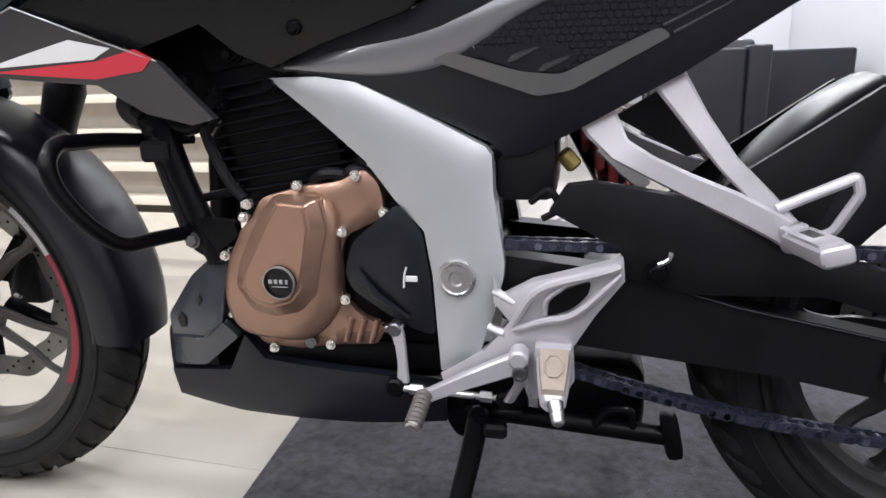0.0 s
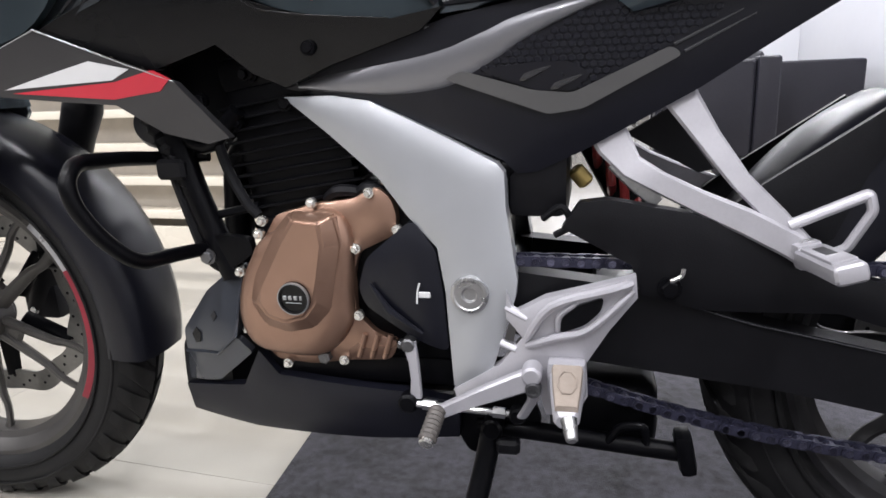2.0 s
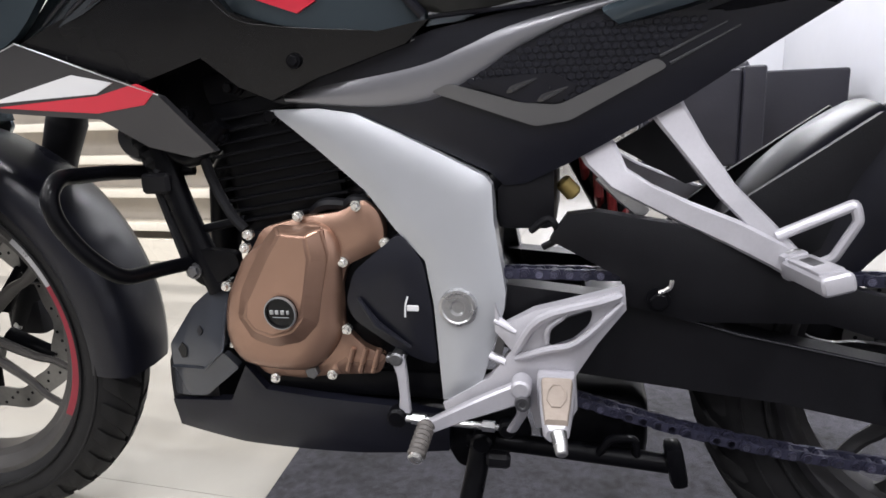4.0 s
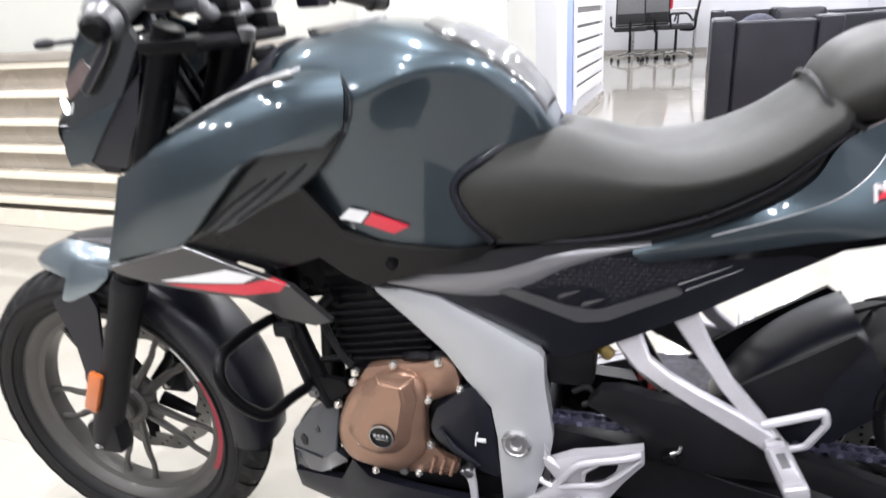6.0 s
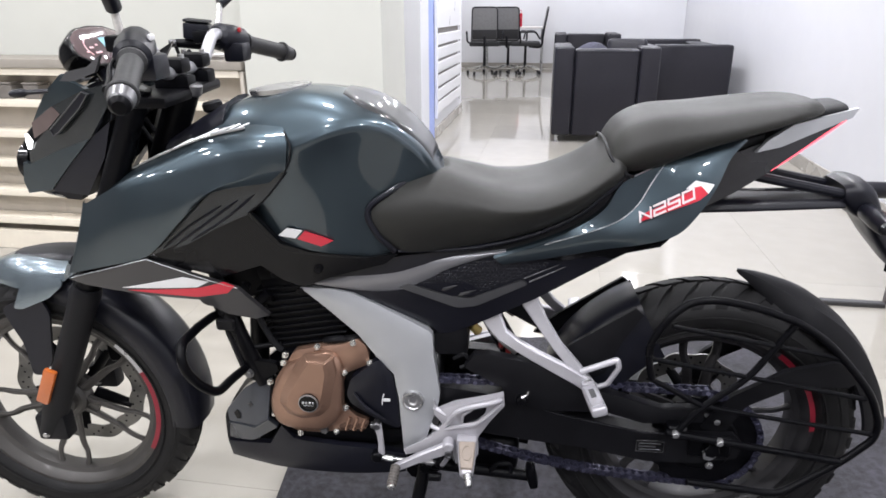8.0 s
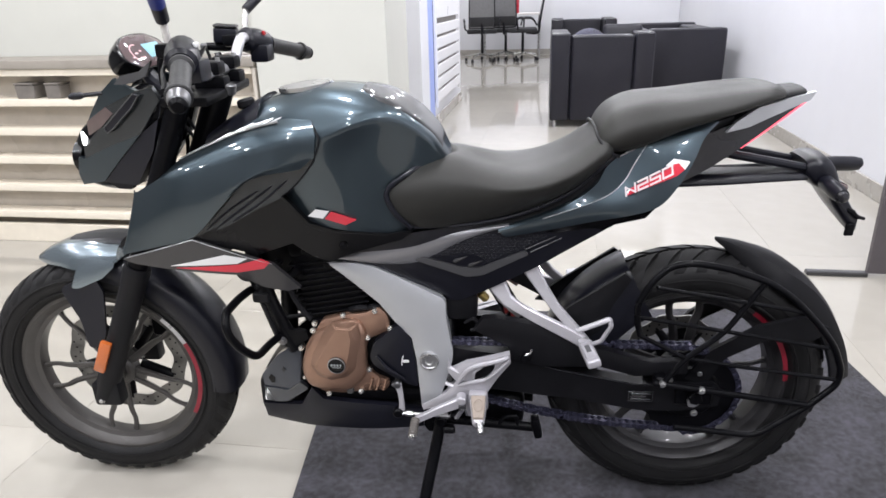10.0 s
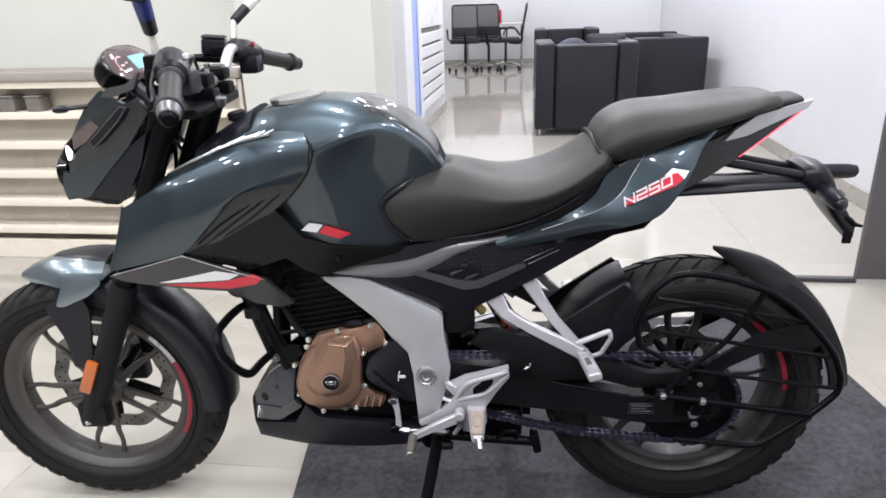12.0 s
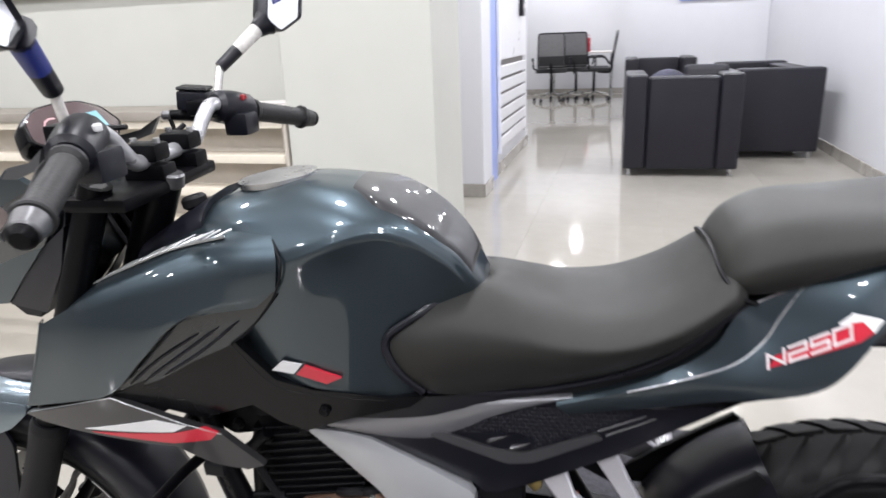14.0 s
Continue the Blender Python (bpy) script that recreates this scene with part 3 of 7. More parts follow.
oc = office_chair()
oc.matrix_basis = pose(-0.97, 11.55, 0, 0, 0, 5) @ Matrix.Scale(1.15, 4)
copy_thing(oc, pose(-0.55, 11.85, 0, 0, 0, -3))
copy_thing(oc, pose(-0.22, 11.70, 0, 0, 0, 93))
desk = tagged(new("desk"), "white topped office table between the chairs", "desk")
desk.location = (-0.35, 12.42, 0.0)
part("tabletop", box(-0.75, -0.32, 0.80, 0.48, 0.32, 0.83, 0.006, 2), PAPER, desk)
for x in (-0.68, 0.42):
    for y in (-0.26, 0.26):
        part("leg", rod((x, y, 0), (x, y, 0.80), 0.022, 10), STEEL, desk)
bag = tagged(new("red_bag"), "small red bag standing on the table", "bag")
bag.location = (-0.37, 12.20, 0.83)
part("body", box(-0.05, -0.05, 0, 0.05, 0.05, 0.25, 0.02, 2), RED, bag)
part("handle", tube(smooth_line([(-0.03, 0, 0.245), (-0.025, 0, 0.29), (0.025, 0, 0.29), (0.03, 0, 0.245)], 5), 0.005, 6), RED, bag)
pic = tagged(new("wall_frame"), "pale blue framed panel hanging high on the white wall", "picture frame")
pic.location = (1.0, 9.335, 1.53)
part("panel", box(0.02, -0.008, 0.02, 0.93, 0.005, 0.75), WALL_COOL, pic, "", False)
part("frame_rail", box(0, -0.014, 0, 0.95, 0.01, 0.022, 0.003, 1), BLUE_TRIM, pic)
part("frame_rail", box(0, -0.014, 0.748, 0.95, 0.01, 0.77, 0.003, 1), BLUE_TRIM, pic)

# recessed ceiling downlights
first = None
for x, y in LAMPS:
    if first is None:
        first = tagged(new("downlight"), "round recessed white ceiling downlight switched on", "downlight", "ceiling downlights")
        first.matrix_basis = pose(x, y, CEILING)
        part("ring", moved(lathe([(0.086, -0.012), (0.105, -0.012), (0.105, -0.001), (0.086, -0.001)], 32), pose(0, 0, 0, 90, 0, 0) @ Matrix.Diagonal((1, -1, 1, 1))), WHITE_SLAT, first)
        part("diffuser", rod((0, 0, -0.006), (0, 0, -0.002), 0.085, 32), LIGHT_DISC, first, "glowing white diffuser")
    else:
        copy_thing(first, pose(x, y, CEILING))
    ld = bpy.data.lights.new("downlight_lamp", "AREA")
    ld.shape, ld.size, ld.energy, ld.color = "DISK", 0.165, 18.5 if y < 2 else 20.0, (0.945, 0.945, 1.0)
    new("downlight_lamp", ld).matrix_basis = pose(x, y, CEILING - 0.016)


# ---- the motorcycle ----
moto = tagged(new("motorcycle"), "dark teal and black motorcycle with bronze engine cover, on side stand", "motorcycle")
moto.matrix_basis = pose(-0.01, 0.018, 0.0, 2.0, 0, 4.5)
AF, RF = Vector((-0.702, -0.008, 0.297)), 0.297
AR, RR = Vector((0.656, 0, 0.308)), 0.307
RAKE = radians(24.5)
HEAD = Vector((-0.367, 0, 0.90))
STEER = Matrix.Translation(HEAD) @ Matrix.Rotation(radians(0.8), 4, Vector((math.sin(RAKE), 0, math.cos(RAKE)))) @ Matrix.Translation(-HEAD)


def flip(bm):
    for v in bm.verts:
        v.co.y = -v.co.y
    bmesh.ops.reverse_faces(bm, faces=bm.faces[:])
    return bm


def steered(name, bm, material, parent=None, label="", **k):
    return part(name, moved(bm, STEER), material, parent or moto, label, **k)


def both(name, make, material, parent=None, label=""):
    """A panel and its mirror image."""
    a = part(name, make(), material, parent or moto, label)
    b = part(name, flip(make()), material, parent or moto, label)
    return a, b


# -- wheels
def flat_bar(pts, w, t, y):
    """A cast bar of half width w and half depth t through (x, z) points at y."""
    rings = []
    pts = [Vector((x, 0, z)) for x, z in pts]
    for i, p in enumerate(pts):
        d = (pts[min(i + 1, len(pts) - 1)] - pts[max(i - 1, 0)]).normalized()
        nrm = Vector((-d.z, 0, d.x))
        ww = w[i] if isinstance(w, (list, tuple)) else w
        yy = y[i] if isinstance(y, (list, tuple)) else y
        prof = [(-1, -0.6), (-0.8, -1), (0.8, -1), (1, -0.6), (1, 0.6), (0.8, 1), (-0.8, 1), (-1, 0.6)]
        rings.append([p + nrm * ww * a + Vector((0, yy + t * b2, 0)) for a, b2 in prof])
    return ring_loft(rings)


def tyre_profile(R, w, bead):
    return [(bead, -w * 0.62), (bead + 0.010, -w * 0.86), (bead + 0.032, -w), (R - 0.028, -w * 0.94), (R - 0.011, -w * 0.70), (R - 0.003, -w * 0.36), (R, 0),
            (R - 0.003, w * 0.36), (R - 0.011, w * 0.70), (R - 0.028, w * 0.94), (bead + 0.032, w), (bead + 0.010, w * 0.86), (bead, w * 0.62), (bead - 0.006, 0)]


def crown(R, w, y):
    a = abs(y) / w
    return R - 0.003 * (a / 0.36) ** 2 if a < 0.36 else R - 0.003 - 0.008 * (a - 0.36) / 0.34 if a < 0.70 else R - 0.011 - 0.017 * (a - 0.70) / 0.24


def tread_block(R, w, slant, span):
    bm = bmesh.new()
    ys = [w * f for f in (0.07, 0.30, 0.52, 0.74, 0.90)]
    top, low = [], []
    for e in (-1, 1):
        for dst, lift in ((top, 0.0035), (low, -0.004)):
            row = []
            for i, y in enumerate(ys):
                a = radians(slant * i / 4 + e * span * (1 - 0.12 * i))
                r = crown(R, w, y) + lift
                row.append(bm.verts.new((r * math.cos(a), y, r * math.sin(a))))
            dst.append(row)
    for i in range(4):
        bm.faces.new((top[0][i], top[0][i + 1], top[1][i + 1], top[1][i]))
        for k in (0, 1):
            bm.faces.new((top[k][i], top[k][i + 1], low[k][i + 1], low[k][i]))
    for i in (0, 4):
        bm.faces.new((top[0][i], top[1][i], low[1][i], low[0][i]))
    return bm


def wheel(name, R, w, bead, blocks, red, white, spin, label, paint):
    hub = part(name, lathe([(bead + 0.004, -w * 0.66), (bead + 0.004, -w * 0.60), (bead - 0.008, -w * 0.56), (bead - 0.017, -w * 0.44), (bead - 0.031, -w * 0.32), (bead - 0.033, 0), (bead - 0.031, w * 0.32), (bead - 0.017, w * 0.44),
                            (bead - 0.008, w * 0.56), (bead + 0.004, w * 0.60), (bead + 0.004, w * 0.66), (bead - 0.006, w * 0.68), (bead - 0.012, w * 0.60), (bead - 0.024, w * 0.34), (bead - 0.026, 0), (bead - 0.024, -w * 0.34), (bead - 0.012, -w * 0.60), (bead - 0.006, -w * 0.68)][::-1], 96), paint, moto, label)
    part("tyre", lathe(tyre_profile(R - 0.002, w, bead), 128), RUBBER, hub, "worn-free black road tyre")
    for sgn in (-1, 1):
        me = None
        for i in range(blocks):
            if me is None:
                b = tread_block(R, w, 9, 360 / blocks * 0.40)
                if sgn < 0:
                    flip(b)
                o = part("tread_block", b, RUBBER, hub, angle=60)
                me = o.data
            else:
                o = new("tread_block", me)
                o.parent = hub
            o.rotation_euler = (0, radians(360 / blocks * (i + (0.5 if sgn > 0 else 0))), 0)
    for y in (-w * 0.955, -w * 0.985):
        r = bead + (0.014 if y > -w * 0.97 else 0.040)
        part("sidewall_rib", lathe([(r, y - 0.0008), (r + 0.0018, y - 0.0014), (r + 0.0036, y - 0.0008), (r + 0.0036, y + 0.004), (r, y + 0.004)], 96), RUBBER, hub)
    core = [rod((0, -w * 0.72, 0), (0, w * 0.72, 0), 0.030, 24, bevel=0.004), rod((0, -w * 0.4, 0), (0, w * 0.4, 0), 0.046, 24, bevel=0.006)]
    part("hub", join(*core), paint, hub)
    for i in range(5):
        a = radians(spin + 72 * i)
        for s in (-1, 1):
            pts = []
            for r, off in ((0.034, 0.012), (0.080, 0.017), (0.125, 0.023), (0.150, 0.031), (0.172, 0.033), (bead - 0.028, 0.031)):
                pts.append((r * math.cos(a) - s * off * math.sin(a), 0.0, r * math.sin(a) + s * off * math.cos(a)))
            line = smooth_line(pts, 4)
            k = len(line) - 1
            part("spoke", tube(line, [0.0085 - 0.0030 * min(1, 1.8 * j / k) + 0.003 * max(0, (j / k - 0.85) / 0.15) for j in range(k + 1)], 8, squash=1.7), paint, hub)
        part("spoke_web", flat_bar([((0.030) * math.cos(a), 0.030 * math.sin(a)), (0.070 * math.cos(a), 0.070 * math.sin(a))], [0.018, 0.012], 0.006, 0.0), paint, hub)
    for (a0, a1), m in ((red, RIM_RED_SHADED), (white, BAR_GREY)):
        if a1 > a0:
            part("rim_stripe", lathe([(bead + 0.003, -w * 0.672), (bead + 0.003, -w * 0.655), (bead - 0.008, -w * 0.66), (bead - 0.008, -w * 0.69)], 24, a0, a1), m, hub)
    return hub


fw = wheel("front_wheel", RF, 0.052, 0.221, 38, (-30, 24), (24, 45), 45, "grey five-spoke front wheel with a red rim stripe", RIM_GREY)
fw.matrix_basis = STEER @ Matrix.Translation(AF)
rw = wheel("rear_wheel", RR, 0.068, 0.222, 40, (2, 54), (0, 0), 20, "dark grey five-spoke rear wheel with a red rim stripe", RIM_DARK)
rw.matrix_basis = Matrix.Translation(AR)


def brake_disc(r, y, parent):
    bm = bmesh.new()
    n = 120
    rows = []
    for i in range(n):
        a = 2 * math.pi * i / n
        ro = r + 0.0035 * math.cos(10 * a)
        ri = r - 0.034 + 0.003 * math.cos(10 * a)
        rows.append([bm.verts.new((q * math.cos(a), yy, q * math.sin(a))) for q, yy in ((ro, y - 0.002), (ri, y - 0.002), (ri, y + 0.002), (ro, y + 0.002))])
    for i in range(n):
        p, q = rows[i], rows[(i + 1) % n]
        for j in range(4):
            bm.faces.new((p[j], p[(j + 1) % 4], q[(j + 1) % 4], q[j]))
    ring = part("brake_disc", bm, DISC_STEEL, parent, "steel petal brake disc with drilled holes")
    for k in range(3):
        for i in range(20):
            a = 2 * math.pi * (i + k * 0.33) / 20
            q = r - 0.010 - 0.008 * k
            part("disc_hole", rod((q * math.cos(a), y - 0.0024, q * math.sin(a)), (q * math.cos(a), y + 0.0024, q * math.sin(a)), 0.0026, 8), BLACK_METAL, ring)
    for i in range(5):
        a = radians(72 * i + 36)
        part("carrier_arm", tube([(0.035 * math.cos(a), y, 0.035 * math.sin(a)), ((r - 0.028) * math.cos(a + 0.2), y, (r - 0.028) * math.sin(a + 0.2))], [0.014, 0.010], 8, squash=0.35), BLACK_METAL, ring)
    return ring


brake_disc(0.150, 0.045, fw)
brake_disc(0.115, 0.060, rw)
part("axle_nut", join(rod((0, -0.098, 0), (0, 0.10, 0), 0.008, 12), rod((0, -0.125, 0), (0, -0.118, 0), 0.013, 6)), STEEL, rw)
sprocket = []
for i in range(43):
    a = 2 * math.pi * i / 43
    sprocket.append(((0.108 if i % 2 else 0.101) * math.cos(a), (0.108 if i % 2 else 0.101) * math.sin(a)))
part("sprocket", ring_loft([[(x, y, z) for x, z in sprocket] for y in (-0.083, -0.077)]), BLACK_METAL, rw)
part("drive_hub", lathe([(0.02, -0.09), (0.062, -0.088), (0.074, -0.075), (0.074, -0.05), (0.02, -0.05)], 40), BLACK_METAL, rw)
for i in range(5):
    a = radians(72 * i)
    part("sprocket_bolt", dot_bolt((0.055 * math.cos(a), -0.088, 0.055 * math.sin(a)), 0.006), STEEL, rw)


# -- mudguards: a curved strip that follows a wheel
def guard_strip(c, profile, a0, a1, r_of, width_of, n=28, thick=0.004, lip=lambda t: 1.0):
    bm = bmesh.new()
    outs = []
    for i in range(n + 1):
        t = i / n
        a = radians(a0 + (a1 - a0) * t)
        r, w, k = r_of(t), width_of(t), lip(t)
        o = [(c.x + (r - dr * k) * math.cos(a), w * fy, c.z + (r - dr * k) * math.sin(a)) for fy, dr in profile]
        q = [(c.x + (r - dr * k - thick) * math.cos(a), w * fy * 0.95, c.z + (r - dr * k - thick) * math.sin(a)) for fy, dr in profile[::-1]]
        outs.append(o + q)
    return ring_loft(outs)


PROF = [(-1, 0.055), (-0.98, 0.030), (-0.86, 0.011), (-0.6, 0.003), (0, 0.0), (0.6, 0.003), (0.86, 0.011), (0.98, 0.030), (1, 0.055)]
steered("front_mudguard", guard_strip(AF, PROF, 84, -8, lambda t: 0.320 - 0.006 * t, lambda t: 0.060 + 0.006 * math.sin(math.pi * t)), BLACK_SATIN, label="satin black inner front mudguard", angle=75)
for s in (1, -1):
    b = shell([(-0.752, 0.545, -0.070), (-0.665, 0.585, -0.076), (-0.645, 0.540, -0.080), (-0.662, 0.430, -0.084), (-0.690, 0.400, -0.086), (-0.708, 0.400, -0.086), (-0.715, 0.470, -0.082)], 0.006, 0.006, 0.014, corner=0.012)
    steered("mudguard_stay", b if s > 0 else flip(b), BLACK_SATIN)
    b = shell([(-0.700, 0.592, -0.0735), (-0.718, 0.550, -0.0790), (-0.700, 0.549, -0.0800), (-0.640, 0.574, -0.0780), (-0.612, 0.598, -0.0720), (-0.612, 0.612, -0.0670), (-0.650, 0.618, -0.0690)], 0.006, 0.003, 0.010, 0.002, 0.012, corner=0.005)
    steered("mudguard_cheek", b if s > 0 else flip(b), NOSE_SILVER)


def skin(stations, n=5, m=4):
    """A body alike on both sides through stations of (x, half width, z) points from the top middle to the bottom."""
    rows = [smooth_line([(x, -w, z) for x, w, z in st], m) for st in stations]
    lines = [smooth_line([r[c] for r in rows], n) for c in range(len(rows[0]))]
    rings = []
    for i in range(len(lines[0])):
        left = [l[i] for l in lines]
        rings.append(left + [Vector((p.x, -p.y, p.z)) for p in left[1:]][::-1])
    bm = ring_loft(rings)
    bmesh.ops.remove_doubles(bm, verts=bm.verts, dist=1e-5)
    return bm


def st(x, prof):
    return [(x, w, z) for w, z in prof]


steered("front_mudguard_nose", skin([st(-0.826, [(0, 0.602), (0.005, 0.601), (0.009, 0.598), (0.012, 0.592), (0.010, 0.588)]), st(-0.790, [(0, 0.624), (0.018, 0.621), (0.030, 0.612), (0.036, 0.600), (0.036, 0.590)]),
                                     st(-0.745, [(0, 0.640), (0.026, 0.638), (0.044, 0.626), (0.055, 0.608), (0.058, 0.594)]), st(-0.700, [(0, 0.648), (0.030, 0.646), (0.052, 0.634), (0.066, 0.612), (0.072, 0.591)]),
                                     st(-0.655, [(0, 0.650), (0.032, 0.648), (0.054, 0.637), (0.067, 0.618), (0.073, 0.598)]), st(-0.606, [(0, 0.645), (0.030, 0.643), (0.050, 0.635), (0.062, 0.622), (0.066, 0.608)])]), NOSE_SILVER, label="glossy silver-blue front mudguard nose", angle=50)
steered("mudguard_top_inset", skin([st(-0.735, [(0, 0.6455), (0.012, 0.645), (0.018, 0.642), (0.018, 0.638)]), st(-0.690, [(0, 0.6525), (0.026, 0.650), (0.036, 0.644), (0.036, 0.636)]), st(-0.640, [(0, 0.6535), (0.030, 0.651), (0.042, 0.645), (0.042, 0.636)]), st(-0.603, [(0, 0.6490), (0.028, 0.647), (0.040, 0.641), (0.040, 0.632)])]), BLACK_SATIN, label="satin black inset on the mudguard")

# -- fork
def fork_x(z):
    return -0.777 + 0.456 * z - 0.042


for s in (-1, 1):
    y = 0.098 * s
    leg = steered("fork_leg", tube([(fork_x(z), y, z) for z in (0.262, 0.268, 0.33, 0.56, 0.60, 0.602, 0.615)], [0.016, 0.022, 0.0265, 0.0265, 0.029, 0.029, 0.026], 20), BLACK_MATTE)
    part("fork_tube", moved(tube([(fork_x(z), y, z) for z in (0.61, 0.99)], 0.0215, 18), STEER), BLACK_METAL, leg)
    part("axle_clamp", moved(join(box(fork_x(0.28) - 0.020, y - 0.018, 0.258, fork_x(0.28) + 0.045, y + 0.018, 0.318, 0.008)), STEER), BLACK_MATTE, leg)
    part("pinch_bolt", moved(dot_bolt((fork_x(0.28) + 0.0, y - 0.019, 0.275), 0.006), STEER), STEEL, leg)
    refl = moved(box(-0.013, -0.006, -0.042, 0.013, 0.006, 0.042, 0.005, 2), Matrix.Translation((fork_x(0.400) - 0.016, y + 0.030 * s, 0.402)) @ Matrix.Rotation(RAKE, 4, "Y"))
    part("reflector", moved(refl, STEER), ORANGE, leg, "amber side reflector on the fork leg")
steered("lower_yoke", box(fork_x(0.80) - 0.030, -0.106, 0.77, fork_x(0.80) + 0.055, 0.106, 0.80, 0.010), BLACK_METAL)
steered("upper_yoke", box(fork_x(0.965) - 0.030, -0.122, 0.955, fork_x(0.965) + 0.065, 0.122, 0.975, 0.008), BLACK_METAL)
steered("steering_stem", rod((-0.412, 0, 0.80), (-0.335, 0, 0.97), 0.028, 18), BLACK_METAL)
for s in (-1, 1):
    steered("fork_cap", rod((fork_x(0.975), 0.098 * s, 0.975), (fork_x(0.99), 0.098 * s, 0.990), 0.017, 6, bevel=0.002), DULL_METAL)
steered("ignition_lock", join(rod((-0.325, 0, 0.960), (-0.320, 0, 0.982), 0.020, 24, bevel=0.003), box(-0.324, -0.003, 0.981, -0.316, 0.003, 0.987, 0.001, 1)), DULL_METAL, label="round steel ignition lock")
# front brake caliper on the far side and wheel speed bracket
steered("brake_caliper", box(-0.622, 0.030, 0.36, -0.555, 0.090, 0.455, 0.014, 3), BLACK_METAL)
steered("brake_hose", tube(smooth_line([(-0.58, 0.065, 0.45), (-0.55, 0.09, 0.55), (-0.52, 0.10, 0.65), (-0.47, 0.08, 0.80), (-0.45, 0.10, 0.95), (-0.40, 0.19, 1.02)], 6), 0.0045, 8), BLACK_MATTE)

# -- handlebar and controls
STEER_BAR = Matrix.Translation((-0.008, 0.040, -0.003)) @ STEER


def barred(name, bm, material, parent=None, label="", **k):
    return part(name, moved(bm, STEER_BAR), material, parent or moto, label, **k)


CLAMPED = [(-0.340, 0.0, 1.005), (-0.340, 0.055, 1.005), (-0.338, 0.085, 1.011)]
BARS = {-1: CLAMPED + [(-0.335, 0.125, 1.050), (-0.331, 0.155, 1.063), (-0.322, 0.200, 1.056), (-0.264, 0.368, 1.006)],
        1: CLAMPED + [(-0.336, 0.122, 1.044), (-0.334, 0.150, 1.056), (-0.324, 0.200, 1.042), (-0.252, 0.368, 0.997)]}
bar = barred("handlebar", tube(smooth_line([(x, -y, z) for x, y, z in BARS[-1][::-1]] + BARS[1][1:], 6), 0.0118, 16), BAR_GREY, label="silver-grey tubular handlebar")


def along(f, s, lift=0.0):
    a, b = Vector(BARS[s][5]), Vector(BARS[s][6])
    p = a.lerp(b, f)
    return Vector((p.x, p.y * s, p.z + lift))


for s in (-1, 1):
    part("bar_clamp", moved(join(box(-0.372, s * 0.045 - 0.018, 0.972, -0.308, s * 0.045 + 0.018, 1.000, 0.006), box(-0.366, s * 0.045 - 0.020, 1.003, -0.314, s * 0.045 + 0.020, 1.030, 0.008)), STEER_BAR), BLACK_METAL, bar)
    for dx in (-0.018, 0.018):
        part("clamp_bolt", moved(rod((-0.340 + dx, s * 0.045, 1.028), (-0.340 + dx, s * 0.045, 1.036), 0.005, 8), STEER_BAR), STEEL, bar)
    g0, g1 = along(0.22, s), along(0.90, s)
    pts = [g0.lerp(g1, k / 24) for k in range(25)]
    rr = [0.0168 + (0.0012 if k % 2 else 0) for k in range(25)]
    rr[0] = rr[1] = 0.022
    rr[-2:] = [0.019, 0.018]
    part("grip", moved(tube(pts, rr, 18), STEER_BAR), GRIP_RUBBER, bar, "ribbed black rubber grip")
    part("bar_end", moved(rod(along(1.04, s), along(1.10, s), 0.0150, 20, 0.0135, bevel=0.004), STEER_BAR), BLACK_METAL, bar, "round black bar end weight")
    part("end_ring", moved(rod(along(0.86, s), along(0.90, s), 0.0225, 24, bevel=0.002), STEER_BAR), GRIP_RUBBER, bar)
    part("end_collar", moved(rod(along(0.905, s), along(1.04, s), 0.0192, 24, 0.0160, bevel=0.002), STEER_BAR), DULL_METAL if s < 0 else GRIP_RUBBER, bar, "grey metal bar end collar" if s < 0 else "black bar end collar")
    h0, h1 = along(-0.22, s), along(0.19, s)
    part("switch_housing", moved(tube([h0, h0.lerp(h1, 0.1), h0.lerp(h1, 0.5), h0.lerp(h1, 0.9), h1], [0.020, 0.028, 0.031, 0.029, 0.022], 14), STEER_BAR), BLACK_SATIN, bar)
    c = h0.lerp(h1, 0.45)
    part("switch_lower", moved(box(c.x - 0.004, c.y - 0.026, c.z - 0.046, c.x + 0.040, c.y + 0.026, c.z - 0.006, 0.008), STEER_BAR), BLACK_SATIN, bar)
    for k, m in ((0.018, LENS_RED if s > 0 else WHITE), (-0.010, WHITE)):
        part("switch_button", moved(box(c.x + 0.024, c.y - 0.006, c.z + k - 0.005, c.x + 0.032, c.y + 0.006, c.z + k + 0.005, 0.002, 1), STEER_BAR), m, bar)
    reach = 0.050 if s > 0 else 0.030
    lv = [along(-0.15, s) + Vector((-0.028, 0, -0.004)), along(0.05, s) + Vector((-reach, 0, -0.004)), along(0.30, s) + Vector((-reach - 0.004, 0, -0.004)), along(0.52, s) + Vector((-reach, 0, -0.006)), along(0.70, s) + Vector((-reach, 0, -0.006))]
    part("lever", moved(tube(smooth_line(lv, 5), [0.0065] * 4 + [0.0050] * 16 + [0.0065], 10, squash=0.7), STEER_BAR), BLACK_MATTE, bar, "black hand lever")
    part("lever_perch", moved(box(along(-0.2, s).x - 0.045, along(-0.2, s).y - 0.02, along(-0.2, s).z - 0.014, along(-0.2, s).x + 0.012, along(-0.2, s).y + 0.02, along(-0.2, s).z + 0.012, 0.006), STEER_BAR), BLACK_METAL, bar)
POT = STEER_BAR @ Matrix.Translation((-0.390, 0.190, 1.043)) @ Matrix.Rotation(radians(12), 4, "Z") @ Matrix.Rotation(radians(6), 4, "Y")
